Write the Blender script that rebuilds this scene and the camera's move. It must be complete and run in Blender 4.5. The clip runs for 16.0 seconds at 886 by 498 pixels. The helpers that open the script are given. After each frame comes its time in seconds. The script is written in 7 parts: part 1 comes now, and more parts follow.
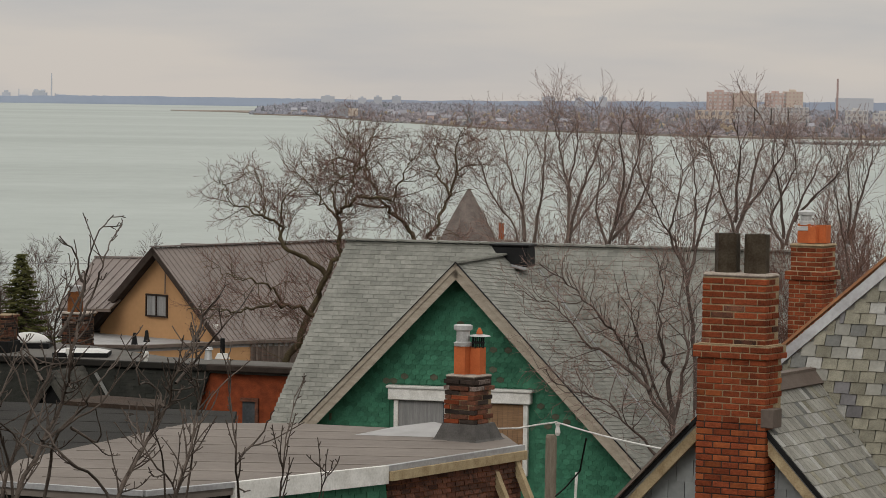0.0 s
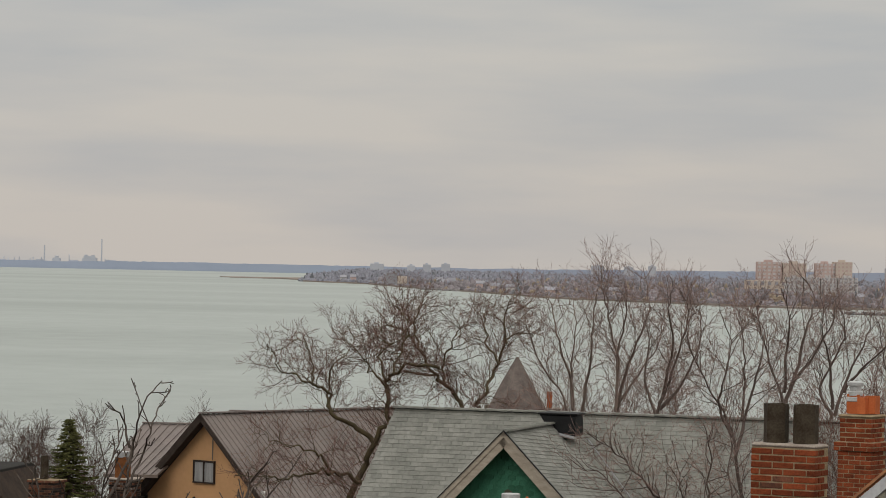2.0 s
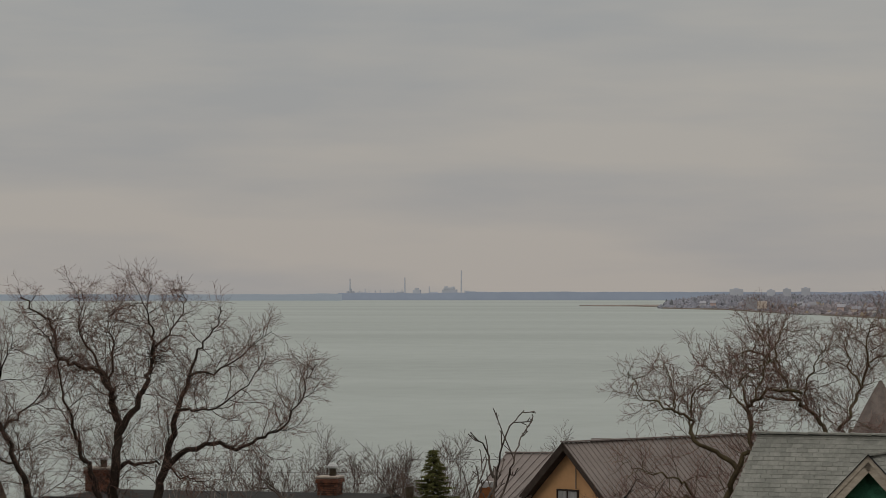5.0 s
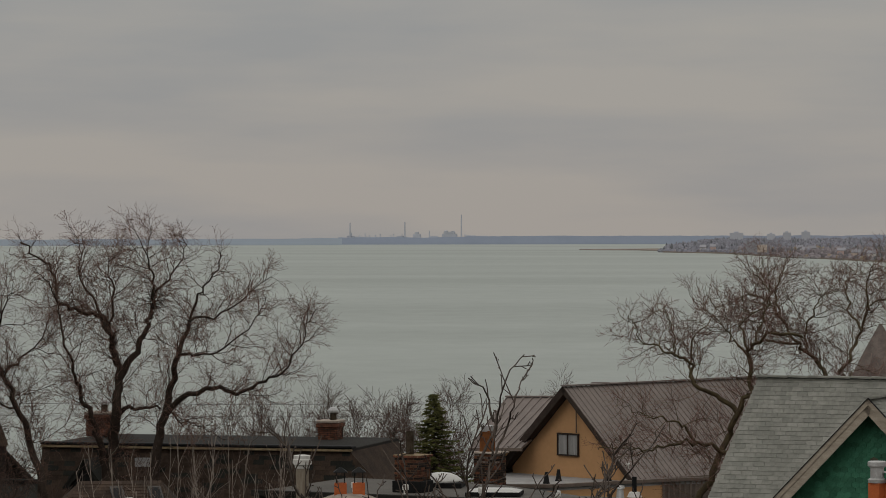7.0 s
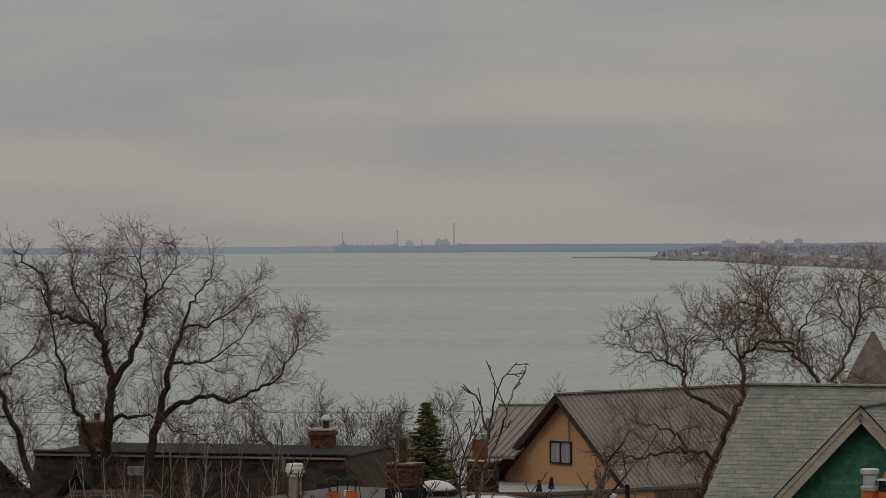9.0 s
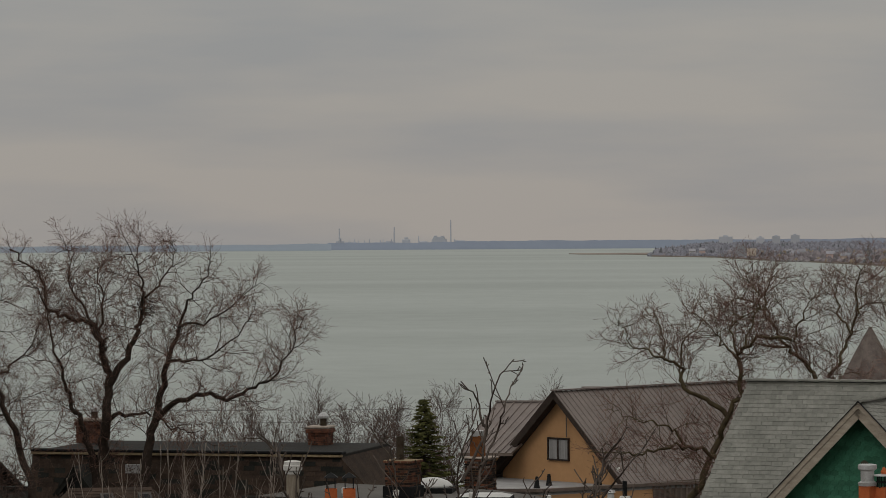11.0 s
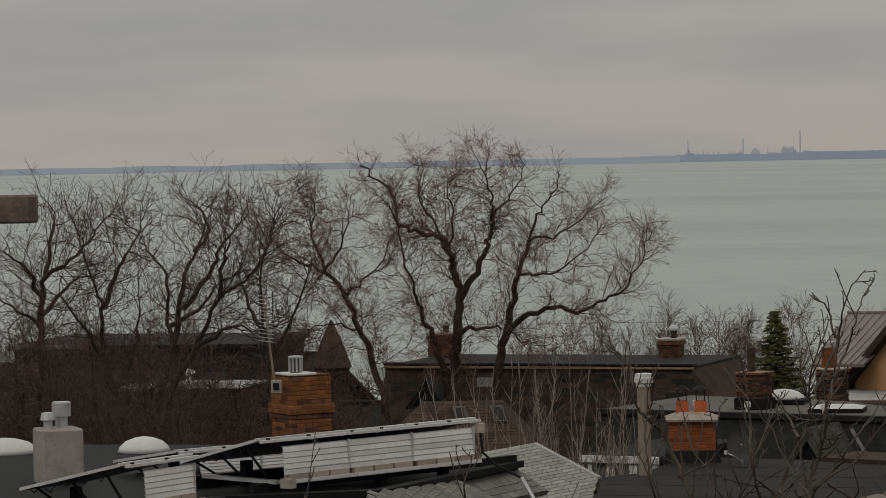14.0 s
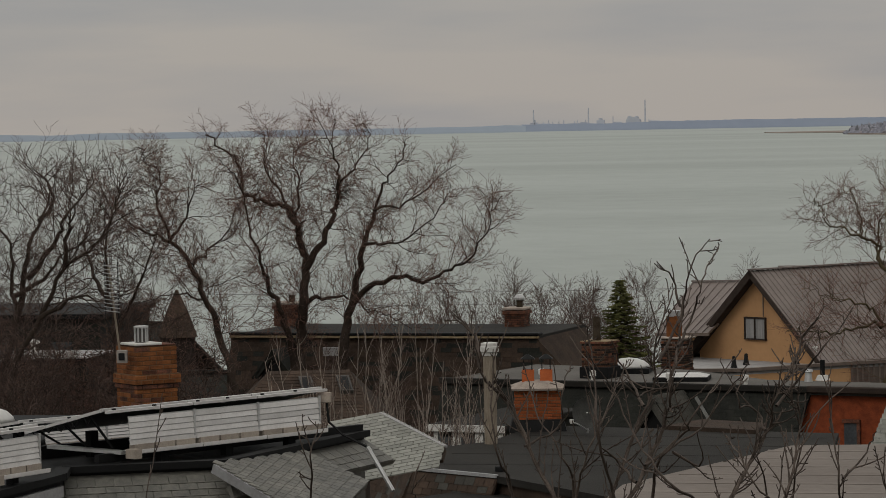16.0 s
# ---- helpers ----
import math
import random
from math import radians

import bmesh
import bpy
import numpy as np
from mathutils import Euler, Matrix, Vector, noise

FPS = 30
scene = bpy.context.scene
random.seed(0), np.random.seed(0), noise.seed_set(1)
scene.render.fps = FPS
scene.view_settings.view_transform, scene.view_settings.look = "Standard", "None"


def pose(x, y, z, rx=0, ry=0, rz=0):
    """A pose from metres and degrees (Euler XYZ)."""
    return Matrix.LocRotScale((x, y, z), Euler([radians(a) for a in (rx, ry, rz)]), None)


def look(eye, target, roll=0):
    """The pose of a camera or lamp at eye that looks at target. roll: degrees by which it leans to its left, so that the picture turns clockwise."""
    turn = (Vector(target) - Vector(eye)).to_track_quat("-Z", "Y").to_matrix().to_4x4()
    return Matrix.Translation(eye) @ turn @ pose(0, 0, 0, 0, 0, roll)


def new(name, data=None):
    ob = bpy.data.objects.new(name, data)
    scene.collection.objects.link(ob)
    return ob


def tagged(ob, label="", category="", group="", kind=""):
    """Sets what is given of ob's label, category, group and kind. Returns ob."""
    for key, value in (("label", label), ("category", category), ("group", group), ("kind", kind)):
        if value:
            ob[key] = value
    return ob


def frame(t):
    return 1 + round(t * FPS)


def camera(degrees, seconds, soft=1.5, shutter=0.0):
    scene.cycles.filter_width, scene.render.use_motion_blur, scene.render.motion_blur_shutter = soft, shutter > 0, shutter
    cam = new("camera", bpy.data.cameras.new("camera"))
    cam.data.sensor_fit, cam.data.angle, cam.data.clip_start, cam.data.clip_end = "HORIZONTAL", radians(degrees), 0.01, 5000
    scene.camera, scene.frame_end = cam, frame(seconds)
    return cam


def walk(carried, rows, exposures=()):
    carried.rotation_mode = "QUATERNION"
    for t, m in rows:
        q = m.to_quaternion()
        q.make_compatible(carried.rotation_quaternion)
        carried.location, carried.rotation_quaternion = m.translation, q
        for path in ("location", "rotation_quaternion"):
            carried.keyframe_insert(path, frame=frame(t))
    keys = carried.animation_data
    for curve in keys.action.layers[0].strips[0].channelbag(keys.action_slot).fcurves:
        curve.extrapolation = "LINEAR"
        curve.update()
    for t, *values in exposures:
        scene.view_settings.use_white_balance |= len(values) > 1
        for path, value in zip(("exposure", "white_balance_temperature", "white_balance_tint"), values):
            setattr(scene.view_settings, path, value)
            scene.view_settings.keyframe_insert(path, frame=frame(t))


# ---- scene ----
# The camera stands on a high balcony and pans; metres, lake level is z = 0.
cam = camera(15.0, 16.0, soft=0.7)
EYE = 25.0
ROWS = [
    (0.0, 0.000, -2.680, 0.822),
    (0.5, 0.342, -1.671, 0.853),
    (1.0, 0.356, -1.032, 0.917),
    (1.5, 0.355, -0.633, 1.116),
    (2.0, 0.877, 0.165, 1.185),
    (2.5, 2.270, 1.109, 0.936),
    (3.0, 3.972, 1.446, 0.778),
    (3.5, 4.959, 1.458, 0.628),
    (4.0, 5.529, 1.445, 0.416),
    (4.5, 6.079, 0.840, -0.063),
    (5.0, 6.979, 0.578, -0.024),
    (5.2, 7.113, 0.525, -0.060),
    (7.5, 6.936, -0.465, -0.108),
    (8.0, 7.052, -0.260, 0.073),
    (8.5, 6.947, -0.164, -0.094),
    (9.0, 6.853, -0.234, -0.199),
    (9.5, 6.887, -0.202, -0.203),
    (12.0, 6.852, -0.377, -0.586),
    (12.5, 8.454, -0.493, -0.810),
    (13.0, 10.873, -1.047, -1.067),
    (13.5, 11.986, -1.499, -1.158),
    (14.0, 12.756, -1.692, -1.114),
    (14.5, 12.764, -1.852, -1.066),
    (15.0, 11.988, -2.374, -1.149),
    (15.5, 11.001, -2.409, -1.073),
    (16.0, 10.144, -2.262, -1.077),
]


def aim(yaw, pitch, roll):
    return pose(0, 0, EYE, 0, 0, yaw) @ pose(0, 0, 0, 90 + pitch) @ pose(0, 0, 0, 0, 0, roll)


EXPOSURES = [(0, 0.1), (2, 0.0), (3.5, -0.28), (5, -0.5), (7.5, -0.63), (9, -0.64), (12, -0.65), (13, -0.62), (14, -0.53), (16, -0.5)]
walk(cam, [(t, aim(a, b, c)) for t, a, b, c in ROWS], EXPOSURES)

# ---- sky and light: an overcast day ----
world = bpy.data.worlds.new("overcast")
scene.world = world
world.use_nodes = True
wn, wl = world.node_tree.nodes, world.node_tree.links
wn.clear()
w_out = wn.new("ShaderNodeOutputWorld")
w_bg = wn.new("ShaderNodeBackground")
w_sky = wn.new("ShaderNodeTexSky")
w_sky.sky_type = "NISHITA"
w_sky.sun_disc = False
w_sky.sun_elevation, w_sky.sun_rotation = radians(38), radians(150)
w_co = wn.new("ShaderNodeTexCoord")
w_sep = wn.new("ShaderNodeSeparateXYZ")
wl.new(w_co.outputs["Generated"], w_sep.inputs[0])
# cloud deck: brighter towards the zenith, with long flat bands
w_ramp = wn.new("ShaderNodeValToRGB")
w_ramp.color_ramp.elements[0].position, w_ramp.color_ramp.elements[0].color = 0.0, (0.53, 0.495, 0.465, 1)
w_ramp.color_ramp.elements[1].position, w_ramp.color_ramp.elements[1].color = 1.0, (1.33, 1.31, 1.25, 1)
e = w_ramp.color_ramp.elements.new(0.10)
e.color = (0.52, 0.515, 0.495, 1)
e = w_ramp.color_ramp.elements.new(0.35)
e.color = (0.88, 0.873, 0.835, 1)
wl.new(w_sep.outputs["Z"], w_ramp.inputs[0])
w_map = wn.new("ShaderNodeMapping")
w_map.inputs["Scale"].default_value = (7, 7, 44)
wl.new(w_co.outputs["Generated"], w_map.inputs[0])
w_noise = wn.new("ShaderNodeTexNoise")
w_noise.inputs["Scale"].default_value, w_noise.inputs["Detail"].default_value = 1.0, 6.0
w_noise.inputs["Roughness"].default_value = 0.5
wl.new(w_map.outputs[0], w_noise.inputs["Vector"])
w_band = wn.new("ShaderNodeValToRGB")
w_band.color_ramp.elements[0].position, w_band.color_ramp.elements[0].color = 0.36, (0.87, 0.9, 0.945, 1)
w_band.color_ramp.elements[1].position, w_band.color_ramp.elements[1].color = 0.6, (1.05, 1.03, 1.005, 1)
wl.new(w_noise.outputs["Fac"], w_band.inputs[0])
w_mul = wn.new("ShaderNodeMix")
w_mul.data_type, w_mul.blend_type = "RGBA", "MULTIPLY"
w_mul.inputs["Factor"].default_value = 1.0
wl.new(w_ramp.outputs[0], w_mul.inputs[6])
wl.new(w_band.outputs[0], w_mul.inputs[7])
w_scale = wn.new("ShaderNodeMix")
w_scale.data_type = "RGBA"
w_scale.inputs["Factor"].default_value = 0.94
w_dim = wn.new("ShaderNodeVectorMath")
w_dim.operation = "SCALE"
w_dim.inputs[3].default_value = 0.08
wl.new(w_sky.outputs[0], w_dim.inputs[0])
wl.new(w_dim.outputs[0], w_scale.inputs[6])
wl.new(w_mul.outputs[2], w_scale.inputs[7])
wl.new(w_scale.outputs[2], w_bg.inputs["Color"])
w_bg.inputs["Strength"].default_value = 1.0
wl.new(w_bg.outputs[0], w_out.inputs[0])
sun = new("sun", bpy.data.lights.new("sun", "SUN"))
sun.data.energy, sun.data.angle, sun.data.color = 0.6, radians(25), (1, 0.97, 0.93)
sun.matrix_world = look((-40, -60, 80), (0, 40, 0))


# ---- materials ----
def surface(name, color, other=None, scale=3.0, rough=0.85, metal=0.0, bump=0.15, bump_scale=None, stretch=(1, 1, 1), spread=0.12, spec=0.12, fine=8.0):
    """A surface that varies at two scales, piece by piece, with fine relief."""
    m = bpy.data.materials.new(name)
    m.use_nodes = True
    n, l = m.node_tree.nodes, m.node_tree.links
    b = n["Principled BSDF"]
    b.inputs["Roughness"].default_value, b.inputs["Metallic"].default_value = rough, metal
    b.inputs["Specular IOR Level"].default_value = spec
    other = other or tuple(c * 0.6 for c in color)
    co, mp = n.new("ShaderNodeTexCoord"), n.new("ShaderNodeMapping")
    geo = n.new("ShaderNodeNewGeometry")
    mp.inputs["Scale"].default_value = stretch
    l.new(geo.outputs["Position"], mp.inputs[0])
    big, small = n.new("ShaderNodeTexNoise"), n.new("ShaderNodeTexNoise")
    big.inputs["Scale"].default_value, big.inputs["Detail"].default_value = scale, 4
    small.inputs["Scale"].default_value, small.inputs["Detail"].default_value = scale * fine, 6
    for x in (big, small):
        l.new(mp.outputs[0], x.inputs["Vector"])
    add = n.new("ShaderNodeMath")
    add.operation = "ADD"
    half = n.new("ShaderNodeMath")
    half.operation, half.inputs[1].default_value = "MULTIPLY", 0.6
    l.new(small.outputs["Fac"], half.inputs[0])
    l.new(big.outputs["Fac"], add.inputs[0])
    l.new(half.outputs[0], add.inputs[1])
    rng = n.new("ShaderNodeMapRange")
    rng.inputs["From Min"].default_value, rng.inputs["From Max"].default_value = 0.55, 1.05
    l.new(add.outputs[0], rng.inputs["Value"])
    mix = n.new("ShaderNodeMix")
    mix.data_type = "RGBA"
    mix.inputs[6].default_value, mix.inputs[7].default_value = (*other, 1), (*color, 1)
    l.new(rng.outputs[0], mix.inputs["Factor"])
    # each piece a little lighter or darker
    info = n.new("ShaderNodeObjectInfo")
    both = n.new("ShaderNodeMath")
    both.operation = "ADD"
    l.new(info.outputs["Random"], both.inputs[0])
    l.new(geo.outputs["Random Per Island"], both.inputs[1])
    fr = n.new("ShaderNodeMath")
    fr.operation = "FRACT"
    l.new(both.outputs[0], fr.inputs[0])
    var = n.new("ShaderNodeMapRange")
    var.inputs["To Min"].default_value, var.inputs["To Max"].default_value = 1 - spread, 1 + spread
    l.new(fr.outputs[0], var.inputs["Value"])
    hsv = n.new("ShaderNodeHueSaturation")
    l.new(mix.outputs[2], hsv.inputs["Color"])
    l.new(var.outputs[0], hsv.inputs["Value"])
    l.new(hsv.outputs[0], b.inputs["Base Color"])
    if bump:
        bn, bt = n.new("ShaderNodeBump"), n.new("ShaderNodeTexNoise")
        bt.inputs["Scale"].default_value, bt.inputs["Detail"].default_value = bump_scale or scale * 6, 5
        l.new(mp.outputs[0], bt.inputs["Vector"])
        l.new(bt.outputs["Fac"], bn.inputs["Height"])
        bn.inputs["Strength"].default_value, bn.inputs["Distance"].default_value = bump, 0.03
        l.new(bn.outputs[0], b.inputs["Normal"])
    return m


M = {
    "brick": surface("red_brick", (0.25, 0.058, 0.022), (0.125, 0.031, 0.014), 5, spread=0.3, bump=0.5),
    "brick_black": surface("sooty_brick", (0.045, 0.032, 0.026), (0.018, 0.014, 0.012), 9, spread=0.4, bump=0.5),
    "brick_salt": surface("lime_stained_brick", (0.3, 0.25, 0.22), (0.07, 0.035, 0.025), 14, spread=0.25, bump=0.5),
    "mortar_dark": surface("sooty_mortar", (0.05, 0.035, 0.027), (0.025, 0.018, 0.014), 6, bump=0.3),
    "lead": surface("dull_lead_skirt", (0.1, 0.092, 0.085), (0.055, 0.05, 0.046), 5, rough=0.55, metal=0.3, bump=0.2),
    "shingle_mid": surface("worn_dark_shingle", (0.075, 0.07, 0.06), (0.045, 0.043, 0.037), 2, spread=0.2, bump=0.3, bump_scale=60),
    "shingle_wet": surface("damp_grey_shingle", (0.15, 0.142, 0.12), (0.075, 0.072, 0.063), 1.6, spread=0.22, rough=0.55, bump=0.3, bump_scale=60, spec=0.3),
    "slate_pale": surface("pale_slate", (0.37, 0.36, 0.33), (0.26, 0.25, 0.23), 4, spread=0.12, rough=0.6, bump=0.3),
    "slate_mauve": surface("mauve_slate", (0.175, 0.166, 0.168), (0.115, 0.108, 0.108), 4, spread=0.2, rough=0.6, bump=0.3),
    "brick_old": surface("old_brick", (0.17, 0.065, 0.038), (0.035, 0.025, 0.02), 5, spread=0.45, bump=0.4),
    "brick_brown": surface("brown_brick", (0.25, 0.095, 0.032), (0.12, 0.045, 0.02), 5, spread=0.28, bump=0.4),
    "brick_orange": surface("orange_brick", (0.28, 0.078, 0.026), (0.17, 0.044, 0.017), 4, spread=0.3, bump=0.4),
    "mortar": surface("mortar", (0.36, 0.27, 0.165), (0.2, 0.145, 0.085), 6, bump=0.3),
    "cement": surface("cement_cap", (0.42, 0.36, 0.30), (0.25, 0.2, 0.17), 5, bump=0.3),
    "stucco": surface("grey_render", (0.30, 0.27, 0.24), (0.2, 0.18, 0.16), 3, bump=0.2),
    "clay": surface("clay_pot", (0.48, 0.13, 0.045), (0.36, 0.09, 0.03), 4, rough=0.7, bump=0.1),
    "flue": surface("dark_flue", (0.07, 0.055, 0.038), (0.03, 0.02, 0.012), 5, rough=0.6),
    "galv": surface("galvanised_metal", (0.52, 0.52, 0.51), (0.36, 0.35, 0.34), 5, rough=0.45, metal=0.5, bump=0.05),
    "white": surface("white_paint", (0.72, 0.70, 0.66), (0.5, 0.48, 0.44), 4, rough=0.6, bump=0.05),
    "dome": surface("white_dome", (0.52, 0.51, 0.48), (0.44, 0.43, 0.41), 2, rough=0.35, bump=0.0),
    "black": surface("black_metal", (0.014, 0.014, 0.014), (0.008, 0.008, 0.008), 4, rough=0.6, bump=0.05),
    "shingle": surface("grey_asphalt_shingle", (0.285, 0.281, 0.248), (0.195, 0.193, 0.17), 1.2, spread=0.14, bump=0.3, bump_scale=60),
    "shingle_dark": surface("dark_asphalt_shingle", (0.031, 0.031, 0.026), (0.017, 0.0175, 0.015), 2, spread=0.15, bump=0.3, bump_scale=60),
    "shingle_brown": surface("brown_asphalt_shingle", (0.07, 0.047, 0.034), (0.034, 0.025, 0.019), 2, spread=0.22, bump=0.3, bump_scale=60),
    "slate": surface("slate", (0.285, 0.275, 0.24), (0.2, 0.19, 0.165), 3, spread=0.15, rough=0.65, bump=0.3),
    "slate_mossy": surface("weathered_slate", (0.265, 0.247, 0.192), (0.15, 0.138, 0.105), 8, spread=0.2, rough=0.75, bump=0.3),
    "slate_dark": surface("dark_slate", (0.17, 0.168, 0.155), (0.11, 0.108, 0.1), 4, spread=0.15, rough=0.6, bump=0.3),
    "red_slate": surface("red_slate", (0.33, 0.13, 0.095), (0.23, 0.1, 0.08), 3, spread=0.2, bump=0.3),
    "green": surface("green_painted_shingle", (0.058, 0.185, 0.112), (0.032, 0.118, 0.07), 2.5, spread=0.22, rough=0.7, bump=0.3, bump_scale=40),
    "green_bare": surface("peeled_shingle", (0.11, 0.1, 0.07), (0.06, 0.075, 0.05), 6, spread=0.2),
    "grey_wall": surface("grey_wall_shingle", (0.30, 0.31, 0.30), (0.23, 0.24, 0.235), 2, spread=0.1, bump=0.2),
    "trim": surface("beige_trim", (0.45, 0.39, 0.31), (0.3, 0.25, 0.195), 3, rough=0.7, stretch=(1, 1, 3), bump=0.1),
    "old_wood": surface("peeling_wood", (0.42, 0.33, 0.2), (0.25, 0.18, 0.1), 6, bump=0.3),
    "grey_wood": surface("weathered_post", (0.26, 0.22, 0.17), (0.15, 0.12, 0.09), 6, stretch=(4, 4, 0.6), bump=0.3),
    "felt": surface("roofing_felt", (0.205, 0.176, 0.153), (0.145, 0.122, 0.106), 0.5, spread=0.06, bump=0.15, bump_scale=40, fine=14),
    "felt_dark": surface("dark_roofing_felt", (0.028, 0.0255, 0.022), (0.017, 0.0155, 0.0135), 0.5, spread=0.06, bump=0.15, bump_scale=40, fine=14),
    "felt_mid": surface("grey_roofing_felt", (0.13, 0.12, 0.108), (0.085, 0.078, 0.07), 0.5, spread=0.06, bump=0.15, bump_scale=40, fine=14),
    "felt_pale": surface("pale_roof_membrane", (0.36, 0.35, 0.34), (0.24, 0.23, 0.225), 0.5, spread=0.05, bump=0.1),
    "flash": surface("lead_flashing", (0.40, 0.40, 0.40), (0.26, 0.25, 0.25), 2, rough=0.5, metal=0.35, bump=0.1),
    "brown_flash": surface("brown_metal_flashing", (0.16, 0.125, 0.105), (0.11, 0.085, 0.07), 3, rough=0.5, bump=0.05),
    "brown_dark": surface("dark_brown_boards", (0.05, 0.037, 0.03), (0.03, 0.022, 0.018), 3, bump=0.05),
    "rust": surface("rusty_edge", (0.32, 0.14, 0.06), (0.2, 0.1, 0.06), 8, bump=0.2),
    "tan": surface("tan_stucco", (0.5, 0.285, 0.14), (0.43, 0.245, 0.12), 0.6, spread=0.0, bump=0.1, bump_scale=30),
    "metal_roof": surface("brown_metal_roof", (0.215, 0.178, 0.16), (0.17, 0.142, 0.128), 0.8, rough=0.5, bump=0.03, spread=0.05),
    "bark": surface("dark_bark", (0.055, 0.04, 0.03), (0.026, 0.019, 0.015), 8, spread=0.2, bump=0.5),
    "bark_moss": surface("mossy_bark", (0.12, 0.095, 0.05), (0.06, 0.045, 0.03), 4, spread=0.2, bump=0.5),
    "twig": surface("twig_bark", (0.12, 0.08, 0.066), (0.07, 0.048, 0.04), 3, spread=0.3, bump=0),
    "twig_pale": surface("pale_twig_bark", (0.3, 0.25, 0.21), (0.17, 0.14, 0.115), 6, spread=0.25, bump=0.2),
    "twig_red": surface("reddish_twig_bark", (0.18, 0.1, 0.077), (0.11, 0.064, 0.05), 3, spread=0.3, bump=0),
    "bark_grey": surface("grey_bark", (0.13, 0.098, 0.084), (0.075, 0.056, 0.047), 5, spread=0.2, bump=0.3),
    # pale blue haze of the horizon, given to the shore as base colour
    "haze_faint": surface("haze_paled_shore", (0.375, 0.42, 0.485), (0.355, 0.4, 0.465), 0.01, spread=0.0, bump=0, spec=0),
    "twig_light": surface("light_twig_bark", (0.25, 0.165, 0.14), (0.17, 0.115, 0.097), 3, spread=0.3, bump=0),
    "bark_light": surface("light_bark", (0.2, 0.15, 0.125), (0.12, 0.09, 0.075), 5, spread=0.2, bump=0.3),
    "twig_dark": surface("dark_twig_bark", (0.085, 0.056, 0.046), (0.05, 0.034, 0.028), 3, spread=0.3, bump=0),
    "stack": surface("brown_stack", (0.38, 0.28, 0.26), (0.33, 0.245, 0.23), 0.05, spread=0.0, bump=0, spec=0),
    "spire": surface("spire_slate", (0.15, 0.122, 0.108), (0.085, 0.07, 0.062), 3, spread=0.3),
    "crossarm": surface("stained_timber", (0.17, 0.135, 0.11), (0.08, 0.06, 0.05), 5, bump=0.4),
    "stem": surface("shrub_stem", (0.112, 0.088, 0.073), (0.05, 0.039, 0.032), 7, spread=0.25, bump=0.2),
    "needle": surface("spruce_needles", (0.105, 0.1, 0.034), (0.045, 0.05, 0.018), 2, spread=0.4, bump=0),
    "leaf_gold": surface("dry_golden_leaves", (0.32, 0.2, 0.05), (0.2, 0.13, 0.04), 4, spread=0.3, bump=0),
    "glass": surface("window_glass", (0.10, 0.11, 0.115), (0.06, 0.065, 0.07), 2, rough=0.12, bump=0, spec=0.6),
    "curtain": surface("pale_curtain", (0.3, 0.29, 0.28), (0.19, 0.185, 0.18), 4, stretch=(6, 6, 0.3), bump=0),
    "blind": surface("wooden_blind", (0.30, 0.18, 0.10), (0.2, 0.12, 0.07), 3, stretch=(1, 1, 12), bump=0),
    "panel": surface("solar_panel", (0.012, 0.014, 0.014), (0.008, 0.009, 0.009), 2, rough=0.45, bump=0, spec=0.2),
    "mortar_brown": surface("brown_mortar", (0.17, 0.1, 0.055), (0.1, 0.055, 0.03), 6, bump=0.3),
    "alu": surface("pale_aluminium", (0.62, 0.60, 0.58), (0.5, 0.48, 0.46), 3, rough=0.5, metal=0.2, bump=0.03),
    "rubber": surface("black_membrane", (0.012, 0.012, 0.012), (0.008, 0.008, 0.008), 1, rough=0.7, bump=0.1),
    "ballast": surface("concrete_block", (0.33, 0.29, 0.24), (0.24, 0.2, 0.17), 5, bump=0.3),
    "grass": surface("wintry_grass", (0.05, 0.042, 0.026), (0.028, 0.024, 0.016), 0.3, bump=0.4),
    # distance haze is painted into the far shore and works colours
    "haze_far": surface("haze_blue_shore", (0.33, 0.37, 0.455), (0.305, 0.345, 0.43), 0.01, spread=0.04, bump=0, spec=0),
    "haze_plant": surface("haze_paled_works", (0.445, 0.46, 0.5), (0.425, 0.44, 0.48), 0.01, spread=0.05, bump=0, spec=0),
    # woods colours with haze mixed in, bluer and paler farther off
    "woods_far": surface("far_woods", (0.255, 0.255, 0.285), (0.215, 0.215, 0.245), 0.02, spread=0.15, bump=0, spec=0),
    "woods_mid": surface("hazed_middle_woods", (0.25, 0.225, 0.23), (0.195, 0.175, 0.185), 0.05, spread=0.3, bump=0, spec=0),
    "woods_green": surface("hazed_evergreens", (0.175, 0.18, 0.19), (0.145, 0.15, 0.16), 0.05, spread=0.3, bump=0, spec=0),
    "woods_gold": surface("hazed_willows", (0.31, 0.25, 0.18), (0.25, 0.205, 0.155), 0.05, spread=0.2, bump=0, spec=0),
    "sand": surface("far_bank", (0.3, 0.255, 0.22), (0.22, 0.185, 0.16), 0.02, spread=0.1, bump=0, spec=0),
    "rocks": surface("breakwater_rock", (0.3, 0.28, 0.27), (0.16, 0.15, 0.15), 0.2, spread=0.3, bump=0, spec=0),
    # pink brick made paler, with haze worked into the colour
    "apt_pink": surface("hazed_pink_brick_tower", (0.5, 0.38, 0.345), (0.45, 0.345, 0.315), 0.02, spread=0.05, bump=0, spec=0),
    "apt_beige": surface("beige_tower", (0.54, 0.455, 0.39), (0.48, 0.41, 0.35), 0.02, spread=0.05, bump=0, spec=0),
